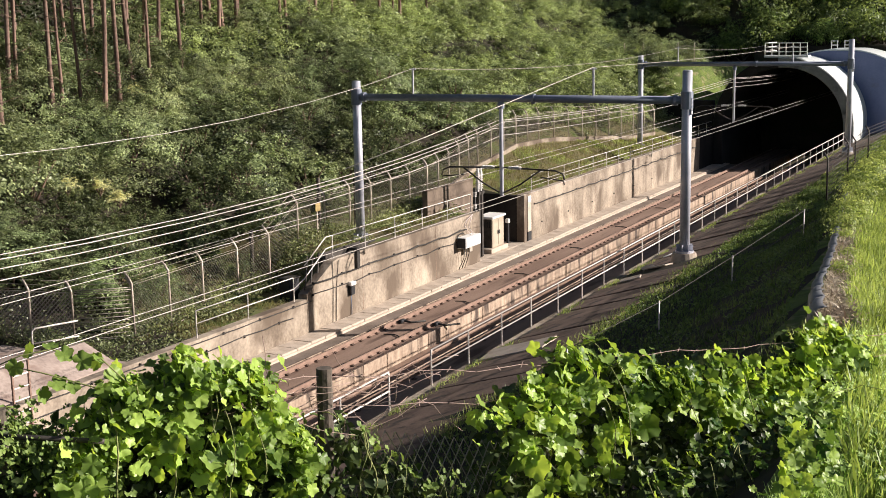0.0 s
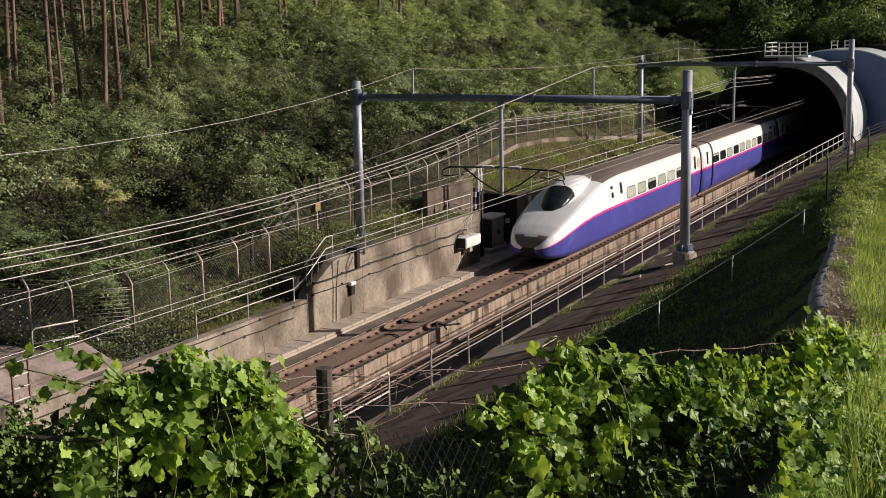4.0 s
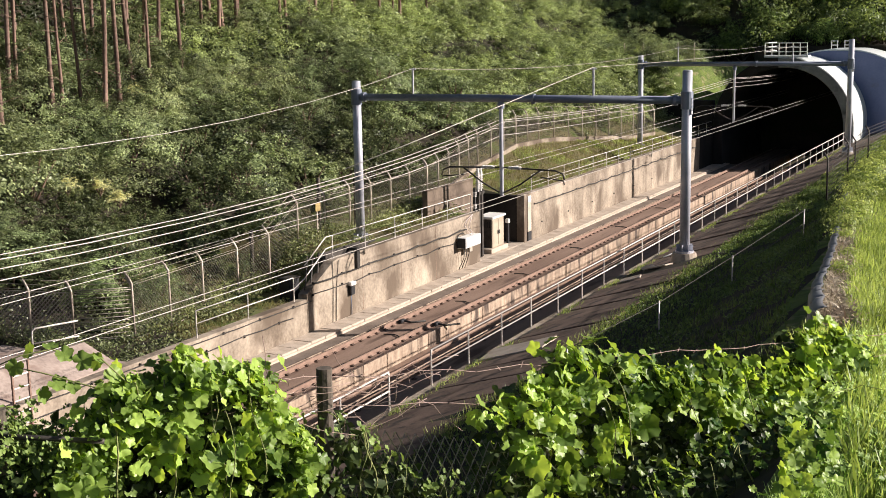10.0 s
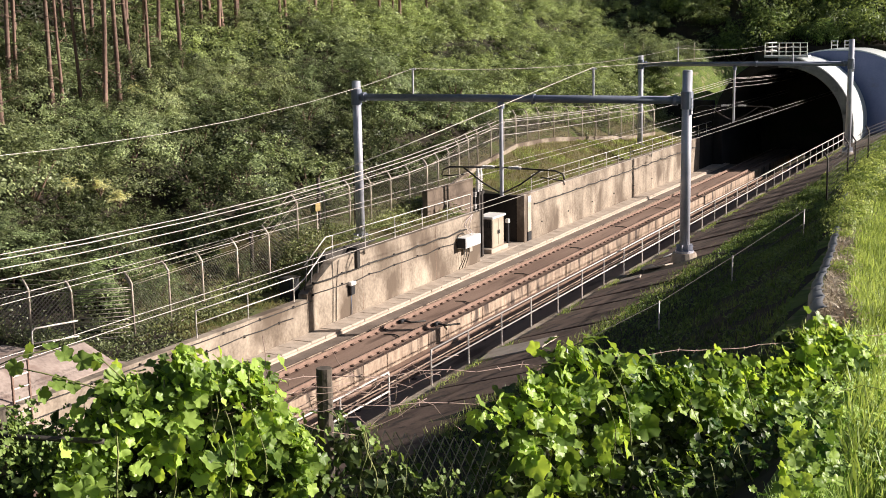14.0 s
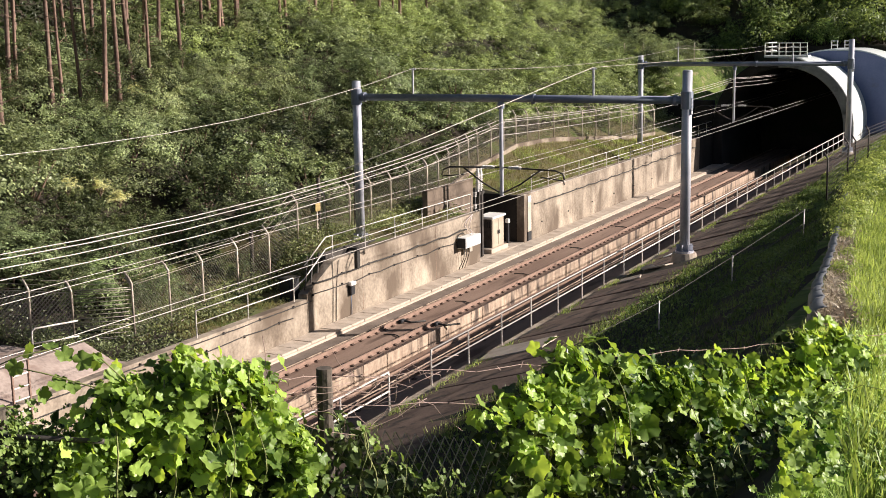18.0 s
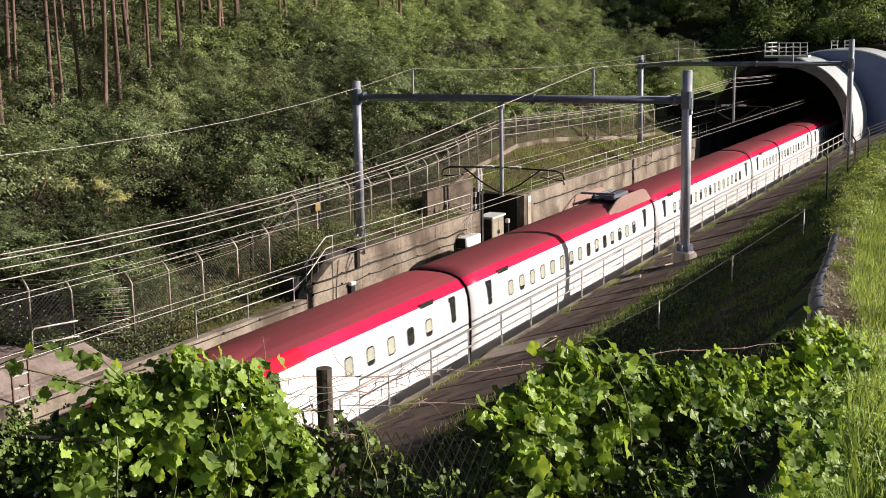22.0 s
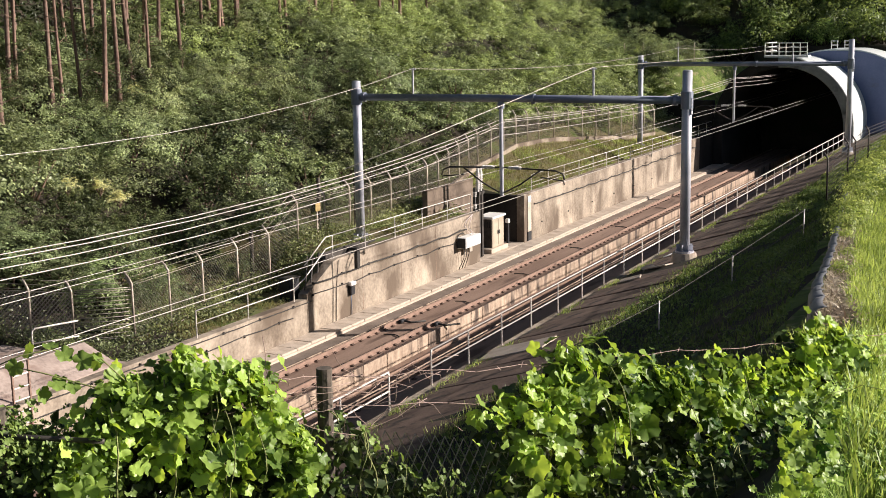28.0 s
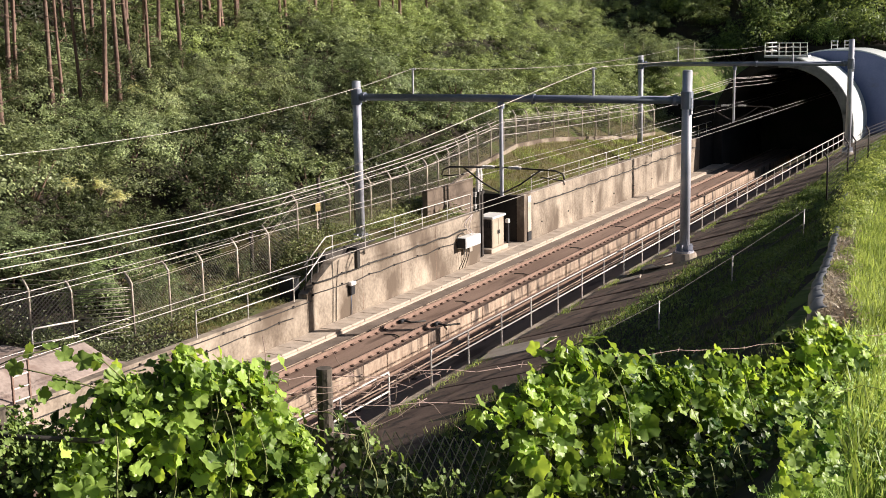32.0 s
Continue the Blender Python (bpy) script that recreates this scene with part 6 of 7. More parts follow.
for k in range(14):
    poly_tube("strand", [(-6.85, 20.45, 1.2 + 0.14 * k), (-6.1, 21.05, 1.18 + 0.14 * k), (-5.3, 21.7, 1.2 + 0.14 * k)], 0.011, MESH_WIRE, st)
make_fence("hill_fence", "pale mesh fence on the hill beside the tunnel", [(-13, 98), (-10, 99.5), (-7.2, 100.5)], 1.5, 1.8, True, 0.0, 1)


def make_kerb():
    """Pale concrete kerb under the fence round the mound."""
    k = thing("fence_kerb", "pale concrete kerb under the mesh fence", "kerb", kind="structure")
    ys = [47 + 2 * i for i in range(19)]
    for a, b in zip(ys, ys[1:]):
        xa, xb = piece(a, FENCE_X)[0] + 0.1, piece(b, FENCE_X)[0] + 0.1
        bm = bmesh.new()
        za, zb = ground_z(xa - 0.1, a), ground_z(xb - 0.1, b)
        v = []
        for (x, y, z) in ((xa, a + 0.01, za), (xb, b - 0.01, zb)):
            v.append([bm.verts.new(p) for p in ((x + 0.1, y, z - 0.5), (x + 0.1, y, z + 0.22), (x - 0.1, y, z + 0.22), (x - 0.1, y, z - 0.5))])
        for i in range(4):
            j = (i + 1) % 4
            bm.faces.new((v[0][i], v[0][j], v[1][j], v[1][i]))
        bm.faces.new(v[0][::-1])
        bm.faces.new(v[1])
        bmesh.ops.recalc_face_normals(bm, faces=bm.faces)
        part("kerb_block", bm, CONCRETE, k)


make_kerb()

# sign on the fence
sg = thing("warning_sign", "small faded yellow sign on the mesh fence", "sign")
boxed("panel", (-6.12, -6.08, 34.6, 35.0, 3.75, 4.1), SIGN_YELLOW, sg)
boxed("bracket", (-6.16, -6.12, 34.75, 34.85, 2.2, 4.05), FENCE_POST, sg)

# ---- equipment in the recess and on the walls ----


def make_cabinet():
    c = thing("equipment_cabinet", "beige steel cabinet with a pale lid in the wall recess", "cabinet")
    boxed("body", (-4.28, -3.5, 47.5, 49.0, 0.12, 1.66), BOX_PAINT, c, 0.02)
    boxed("lid", (-4.4, -3.4, 47.38, 49.12, 1.66, 1.78), WHITE_PAINT, c, 0.03, "pale overhanging lid")
    boxed("plinth", (-4.5, -3.36, 47.1, 49.3, -0.12, 0.12), COVER, c, 0.02)
    for i in range(2):
        boxed("door", (-3.5, -3.48, 47.55 + 0.72 * i, 48.23 + 0.72 * i, 0.2, 1.6), BOX_PAINT, c, 0.01)
        boxed("handle", (-3.48, -3.44, 48.14 + 0.16 * i, 48.19 + 0.16 * i, 0.8, 1.0), RUBBER, c, 0.005)
    # added dark sheet: shade on the side turned from the sun
    boxed("shade_panel", (-4.26, -3.52, 47.485, 47.5, 0.14, 1.64), IRON, c, 0.004, "added dark sheet for the cabinet's unlit side")
    for k in range(5):
        boxed("vent_slat", (-4.2 + 0.13 * k, -4.13 + 0.13 * k, 47.478, 47.485, 1.2, 1.5), RUBBER, c, 0)
    s = thing("switch_box", "slim dark post with a pale switch head", "box")
    boxed("body", (-3.62, -3.48, 49.55, 49.7, -0.12, 1.15), RUBBER, s, 0.02)
    boxed("cover", (-3.65, -3.45, 49.52, 49.73, 1.15, 1.38), WHITE_PAINT, s, 0.02)
    w = thing("terminal_box", "white terminal box fixed to the wall end", "box")
    boxed("body", (-3.14, -2.62, 42.5, 44.2, 0.98, 1.5), WHITE_PAINT, w, 0.03)
    boxed("lid", (-2.63, -2.60, 42.55, 44.15, 1.02, 1.46), WHITE_PAINT, w, 0.01)
    # added dark sheet for the box's unlit end
    boxed("side_plate", (-3.12, -2.66, 42.47, 42.5, 1.0, 1.48), RUBBER, w, 0.005)
    boxed("bracket", (-3.14, -2.75, 43.2, 43.5, 0.7, 0.98), FENCE_POST, w, 0.02)
    for k in range(3):
        poly_tube("cable", [(-2.85, 42.8 + 0.2 * k, 1.0), (-2.8, 42.6 + 0.3 * k, 0.5 + 0.07 * k), (-3.05, 42.5 + 0.35 * k, -0.1)], 0.02, CABLE, w)
    for k in range(2):
        poly_tube("cable", [(-2.9, 43.9 - 0.3 * k, 1.5), (-2.95, 43.5 - 0.5 * k, 1.9 + 0.15 * k), (-3.0, 43.9 - 0.5 * k, 2.25), (-3.13, 44.3, 2.4)], 0.022, GATE_WIRE, w)
    p = thing("cable_pole", "black insulated cable pole beside the recess", "pole")
    poly_tube("pole", [(-3.3, 45.0, 0.0), (-3.3, 45.0, 3.6)], 0.05, CABLE, p)
    for z in (1.9, 2.6, 3.2):
        bm = bmesh.new()
        for k in range(4):
            tube(bm, (-3.3, 45.0, z + 0.06 * k), (-3.3, 45.0, z + 0.06 * k + 0.03), 0.1, seg=10)
        part("insulator", bm, INSULATOR, p)
    for dy in (0.0, 0.35):
        a = thing("arrester", "pale porcelain surge arrester above the recess", "insulator", "surge arresters")
        bm = bmesh.new()
        tube(bm, (-3.6, 46.0 + dy, 3.3), (-3.6, 46.0 + dy, 4.5), 0.07, seg=10)
        for k in range(9):
            tube(bm, (-3.6, 46.0 + dy, 3.45 + 0.1 * k), (-3.6, 46.0 + dy, 3.49 + 0.1 * k), 0.12, seg=10)
        part("column", bm, INSULATOR, a)
        boxed("base", (-3.75, -3.45, 45.85 + dy, 46.15 + dy, 3.15, 3.3), IRON, a)
        boxed("post", (-3.7, -3.5, 45.9 + dy, 46.1 + dy, -0.12, 3.15), IRON, a)
    boxed_post = thing("marker_plate", "white marker plate on the wall end", "sign")
    boxed("plate", (WALL_X + 0.004, WALL_X + 0.03, 51.45, 51.95, 0.4, 2.4), COVER, boxed_post)
    boxed("label", (WALL_X + 0.031, WALL_X + 0.04, 51.5, 51.9, 2.05, 2.35), WHITE_PAINT, boxed_post, 0)
    boxed("foot", (WALL_X + 0.004, WALL_X + 0.06, 51.4, 51.9, -0.1, 0.4), RUBBER, boxed_post)


make_cabinet()


def wall_cable(label, y0, y1, z, r, seed, sag=0.1):
    rng = random.Random(seed)
    c = thing("wall_cable", label, "cable", "cables on the wall")
    pts = []
    y = y0
    while y < y1:
        pts += [(WALL_X + 0.05, y, z + rng.uniform(-0.03, 0.03)), (WALL_X + 0.05, y + 1.1 + rng.uniform(-0.3, 0.3), z - sag * rng.uniform(0.1, 0.8))]
        bm = bmesh.new()
        box(bm, WALL_X, WALL_X + 0.07, y - 0.03, y + 0.03, z - 0.05, z + 0.05, 0.01)
        part("clamp", bm, IRON, c)
        y += 2.2
    poly_tube("sheath", pts, r, CABLE, c)


wall_cable("black cable clamped along the concrete wall", 29.6, 45.0, 1.78, 0.035, 1)
wall_cable("thin black cable clamped along the concrete wall", 29.6, 45.0, 1.32, 0.022, 2)
wall_cable("black cable clamped along the concrete wall", 52.4, 87.0, 1.85, 0.035, 3)
wall_cable("thin black cable clamped along the low wall", 14, 29.0, 0.72, 0.022, 4, 0.05)
wall_cable("black cable clamped under the top of the low wall", 15, 29.0, 1.12, 0.02, 5, 0.04)
for y in (31.0, 31.25):
    c = thing("conduit", "thin steel conduit running down the wall", "pipe", "wall conduits")
    poly_tube("pipe", [(WALL_X + 0.03, y, -0.1), (WALL_X + 0.03, y + 0.1, 1.3), (WALL_X + 0.03, y + 0.9 * (y - 30.9), 2.35)], 0.014, IRON, c)
c = thing("wall_phone_box", "small black device with a white top on the wall", "box")
boxed("body", (WALL_X, WALL_X + 0.16, 32.3, 32.6, 0.75, 1.15), RUBBER, c, 0.02)
boxed("cap", (WALL_X, WALL_X + 0.2, 32.25, 32.65, 1.15, 1.3), WHITE_PAINT, c, 0.02)
poly_tube("pipe", [(WALL_X + 0.05, 32.45, 0.75), (WALL_X + 0.05, 32.45, -0.1)], 0.02, STEEL_DARK, c)
# coil of spare cable
c = thing("cable_coil", "coil of spare black cable hung on the wall", "cable")
for k in range(2):
    poly_tube("loop", [(WALL_X + 0.07 + 0.02 * k, 42.9 + (0.5 - 0.03 * k) * math.cos(a), 1.45 + (0.22 - 0.02 * k) * math.sin(a)) for a in [i * 0.45 for i in range(15)]], 0.016, CABLE, c)
LUMP_Y = 32.2
# cross-bond cables over the slab
for y in (30.2, 36.5, 43.0, 50.5, 58.0, 66.0):
    c = thing("bond_cable", "short black bonding cable between the rails", "cable", "bonding cables")
    poly_tube("sheath", [(0.68, y, -0.1), (0.45, y - 0.15, -0.13), (0.1, y + 0.12, -0.14), (-0.3, y - 0.05, -0.13)], 0.022, CABLE, c)
for y, x in ((LUMP_Y, -0.75), (LUMP_Y + 0.1, 0.75)):
    c = thing("rail_lump", "squat dark lump beside the rail with a dark strand", "device", "rail devices")
    boxed("body", (x + 0.06, x + 0.26, y - 0.2, y + 0.2, -0.16, -0.02), RUBBER, c, 0.04)
    poly_tube("dark_strand", [(x + 0.25, y, -0.08), (x + 0.55, y + 0.1, -0.13), (x + 0.95, y + 0.55, -0.13)], 0.04, CABLE, c)
# expansion joints of the far walls
for y in (33.5, 36.9, 40.3, 43.7, 54.5, 58.5, 62.5, 66.5, 70.5, 74.5, 78.5, 82.5):
    c = thing("wall_joint", "dark narrow joint in the concrete wall", "joint", "wall joints", "structure")
    boxed("seam", (WALL_X - 0.02, WALL_X + 0.005, y - 0.012, y + 0.012, -0.1, 2.38), SLAB, c, 0)


def make_access_frames():
    """Pipe handrails and a ladder frame at the near end of the ledge."""
    g = thing("access_handrail", "pale bent pipe handrail on the ledge", "railing")
    poly_tube("rail", [(-7.1, 18.8, 1.1), (-7.1, 18.8, 1.95), (-7.04, 18.9, 2.05), (-6.2, 20.0, 2.15)], 0.03, RAILING, g)
    poly_tube("rail", [(-7.1, 18.8, 1.55), (-6.2, 20.0, 1.62)], 0.025, RAILING, g)
    l = thing("steel_ladder", "rusty steel ladder leaning on the low wall", "ladder")
    for dy in (0.0, 0.62):
        boxed("stile", (-3.12, -3.06, 14.05 + dy, 14.11 + dy, -0.7, 2.5), RAIL_SIDE, l, 0.005)
    for k in range(8):
        boxed("rung", (-3.11, -3.07, 14.11, 14.67, -0.4 + 0.36 * k, -0.36 + 0.36 * k), RAILING, l, 0.005)


make_access_frames()
ap = boxed("ledge_apron", (-12.0, WALL_X - 0.41, 2, 19.4, 0.9, 1.17), APRON, None, 0.02)
structure(ap, "pinkish concrete apron behind the low wall", "pavement")
bm = bmesh.new()
prof = [(-3.58, 1.0), (-3.58, 1.24), (-4.95, 1.80), (-5.25, 1.74), (-5.25, 1.0)]
ends = [[bm.verts.new((x, y, z)) for x, z in prof] for y in (6.0, 18.9)]
for i in range(5):
    bm.faces.new((ends[0][i], ends[0][(i + 1) % 5], ends[1][(i + 1) % 5], ends[1][i]))
bm.faces.new(ends[0])
bm.faces.new(ends[1][::-1])
bmesh.ops.recalc_face_normals(bm, faces=bm.faces)
structure(part("sloping_block", bm, APRON), "pinkish sloping concrete block behind the low wall", "pavement")

# ---- walkway paving and bank ----


def make_paving():
    pav = thing("slope_paving", "brown stained concrete paving plates on the slope", "paving", kind="structure")
    ang = math.atan(0.295)
    for k in range(3):
        bm = bmesh.new()
        box(bm, 0, 3.25, -0.965, 0.965, -0.1, 0.04, 0.015)
        me = bpy.data.meshes.new("paving_plate")
        bm.to_mesh(me)
        bm.free()
        me.materials.append(PLATE)
        for i in range(k, 44, 3):
            y = 5.5 + 2.0 * i
            if 35.2 < y < 37.2:
                continue
            m = pose(7.78, y, 1.80 + random.uniform(-0.02, 0.02), random.uniform(-0.8, 0.8), -math.degrees(ang) + random.uniform(-0.5, 0.5), random.uniform(-0.4, 0.4))
            put("paving_plate", me, pav, m)
    s = thing("cover_slab", "pale concrete slab lying on the walkway edge", "slab")
    boxed("slab", (0, 2.1, -0.7, 0.7, 0.0, 0.09), COVER, s, 0.015)
    s.matrix_basis = pose(7.7, 22.3, 1.79, 0, -math.degrees(ang), 4)
    for x, y, a, w, l in ((8.6, 33.4, 12, 0.8, 0.55), (9.1, 35.4, -20, 1.0, 0.5), (8.5, 35.9, 35, 0.5, 0.4)):
        b = thing("broken_slab", "broken pale concrete slab lying on the paving", "slab", "broken slabs")
        boxed("slab", (-w / 2, w / 2, -l / 2, l / 2, 0.0, 0.06), COVER, b, 0.015)
        b.matrix_basis = pose(x, y, 1.86 + (x - 7.78) * 0.295, 0, -math.degrees(ang), a)
    r = thing("fallen_rod", "thin white rod lying on the paving", "rod")
    poly_tube("rod", [(8.35, 38.6, 2.03), (8.95, 40.2, 2.22)], 0.03, WHITE_PAINT, r)


make_paving()


def make_bank_fence():
    f = thing("bank_fence", "grey posts and two wires in the shade of the bank", "fence", kind="structure")
    pts = [(12.3, 17.0), (13.0, 22.3), (13.6, 28.3), (14.5, 35.5)]
    for x, y in pts:
        z = ground_z(x, y)
        poly_tube("post", [(x, y, z - 0.4), (x, y, z + 0.95)], 0.024, RAILING, f)
    for h in (0.42, 0.9):
        poly_tube("wire", [(x, y, ground_z(x, y) + h) for x, y in pts], 0.010, IRON, f)
    e = thing("bank_top_fence", "rusty strand fence with steel posts on the bank top", "fence", kind="structure")
    pts = [(13.35, 47.5), (13.5, 52.5), (13.2, 57), (13.2, 62), (13.6, 68)]
    for x, y in pts:
        z = ground_z(x, y)
        poly_tube("post", [(x, y, z - 0.3), (x, y, z + 2.1), (x - 0.2, y, z + 2.4)], 0.045, IRON, e)
    for k in range(12):
        poly_tube("strand", [(x, y, ground_z(x, y) + 0.2 + 0.19 * k) for x, y in pts], 0.012, IRON, e)


make_bank_fence()


def make_crest_barrier():
    """Bulging steel sheets held by stakes along the bank top, with dry litter heaped behind them."""
    d = thing("crest_barrier", "bent grey steel sheets with stakes holding the bank top", "barrier", kind="structure")
    prof = [(-0.06, -0.55), (-0.16, -0.38), (-0.2, -0.18), (-0.19, -0.02), (-0.12, 0.09), (0.0, 0.13)]
    y = 8.0
    while y < 46:
        L = 1.9
        bm = bmesh.new()
        rings = []
        for k in range(7):
            q = k / 6
            yy = y + (L + 0.1) * q
            x, z = piece(yy, CREST)
            puff = 0.10 * math.sin(math.pi * q)
            rings.append([[bm.verts.new((x + 0.22 + px - puff * 0.5 + o, yy, z + 0.16 + pz + 0.03 * math.sin(yy * 1.3))) for px, pz in prof] for o in (0.0, 0.03)])
        for a, b in zip(rings, rings[1:]):
            for i in range(len(prof) - 1):
                for w in (0, 1):
                    bm.faces.new((a[w][i], a[w][i + 1], b[w][i + 1], b[w][i])).smooth = True
            bm.faces.new((a[0][-1], a[1][-1], b[1][-1], b[0][-1]))
        for e in (rings[0], rings[-1]):
            for i in range(len(prof) - 1):
                bm.faces.new((e[0][i], e[0][i + 1], e[1][i + 1], e[1][i]))
        bmesh.ops.recalc_face_normals(bm, faces=bm.faces)
        part("steel_sheet", bm, SHEET, d)
        x, z = piece(y, CREST)
        bm = bmesh.new()
        box(bm, -0.03, 0.03, -0.025, 0.025, -0.8, 0.02, 0.005)
        ob = part("stake", bm, STAKE, d)
        ob.matrix_basis = pose(x + 0.06, y - 0.03, z + 0.18, random.uniform(-10, 10), random.uniform(-38, -18), random.uniform(-20, 20))
        y += L + 0.06


make_crest_barrier()


def litter_region(rng):
    y = rng.uniform(7, 46)
    return piece(y, CREST)[0] + 0.22 + abs(rng.normal(0, 0.26)), y


def make_litter():
    rng = np.random.default_rng(39)
    P = []
    for i in range(7000):
        x, y = litter_region(rng)
        P.append((x, y, max(ground_z(x, y), piece(y, CREST)[1]) + 0.14 * rng.uniform(0, 1) ** 2 + 0.06))
    P = np.array(P)
    N = np.tile(np.array([[-0.2, -0.2, 0.9]]), (len(P), 1))
    V, F = scatter(rng, P, N, rng.uniform(0.06, 0.2, len(P)), BLADE * np.array([2.2, 1, 1]), BLADE_F, 0.5)
    tagged(new("dry_litter", fast_mesh("dry_litter", V, F, STRAW)), "pale dry stalks and roots heaped behind the barrier", "litter", kind="stuff")


make_litter()


def make_wall_end_clutter():
    """Cable tray, ducts and posts where the tall wall begins."""
    t = thing("cable_tray", "dark steel cable tray on top of the wall end", "tray")
    boxed("base", (WALL_X - 0.75, WALL_X - 0.35, 31.2, 34.6, 2.43, 2.47), IRON, t, 0.005)
    for x in (WALL_X - 0.75, WALL_X - 0.37):
        boxed("side", (x, x + 0.02, 31.2, 34.6, 2.47, 2.6), IRON, t, 0.004)
    for k in range(3):
        poly_tube("cable", [(WALL_X - 0.65 + 0.11 * k, 31.0, 2.3), (WALL_X - 0.65 + 0.11 * k, 31.4, 2.5), (WALL_X - 0.62 + 0.1 * k, 34.8, 2.52), (WALL_X - 0.8, 36.0, 2.4)], 0.03, CABLE, t)
    d = thing("cable_duct", "black cable duct hooked over the wall", "duct")
    boxed("riser", (WALL_X + 0.004, WALL_X + 0.12, 32.9, 33.15, 1.75, 2.5), CABLE, d, 0.02)
    boxed("elbow", (WALL_X - 0.5, WALL_X + 0.12, 32.9, 33.15, 2.5, 2.62), CABLE, d, 0.02)
    for y in (29.35, 29.75, 30.2):
        p = thing("conduit", "thin steel conduit running down the wall", "pipe", "wall conduits")
        poly_tube("pipe", [(WALL_X - 0.25, y, 1.2), (WALL_X - 0.25, y + 0.2, 1.9), (WALL_X - 0.6, y + 0.9, 2.7)], 0.03, IRON, p)
    b = thing("wall_end_box", "dark box with a flat lid behind the wall end", "box")
    boxed("body", (-4.3, -3.8, 29.0, 29.7, 1.1, 1.95), RUBBER, b, 0.02)
    boxed("lid", (-4.34, -3.76, 28.96, 29.74, 1.95, 2.0), IRON, b, 0.01)
    for x, y, h in ((-6.75, 35.9, 2.6), (-6.7, 30.6, 2.2), (-6.7, 39.0, 2.3)):
        w = thing("old_wooden_post", "dark weathered wooden post behind the mesh fence", "post", "old wooden posts")
        poly_tube("shaft", [(x, y, ground_z(x, y) - 0.3), (x + 0.03, y, ground_z(x, y) + h)], 0.085, WOOD, w)
    for k, y in enumerate((53.5, 57.7, 61.9, 66.1, 70.3, 74.5)):
        c = thing("drain_stain_pipe", "short dark drain pipe stub in the wall", "pipe", "wall drains")
        poly_tube("stub", [(WALL_X - 0.1, y, 0.7), (WALL_X + 0.06, y, 0.68)], 0.04, CABLE, c)


make_wall_end_clutter()

# ---- foreground fence and vines ----
FRONT = [(17.0, -6.1), (17.48, -5.15), (18.38, -3.75), (18.44, -3.44), (18.8, -2.9), (19.08, -2.46), (19.58, -1.19), (20.19, 0.21), (20.87, 1.86), (21.4, 3.1)]
FRONT_S = [0.0]
for (xa, ya), (xb, yb) in zip(FRONT, FRONT[1:]):
    FRONT_S.append(FRONT_S[-1] + math.hypot(xb - xa, yb - ya))


def front(s):
    """The place on the fence line at s metres from its start."""
    for i in range(len(FRONT) - 1):
        if s <= FRONT_S[i + 1] or i == len(FRONT) - 2:
            k = (s - FRONT_S[i]) / (FRONT_S[i + 1] - FRONT_S[i])
            return tuple(a + (b - a) * k for a, b in zip(FRONT[i], FRONT[i + 1]))


def front_s(x):
    for i in range(len(FRONT) - 1):
        if x <= FRONT[i + 1][0] or i == len(FRONT) - 2:
            k = (x - FRONT[i][0]) / (FRONT[i + 1][0] - FRONT[i][0])
            return FRONT_S[i] + k * (FRONT_S[i + 1] - FRONT_S[i])


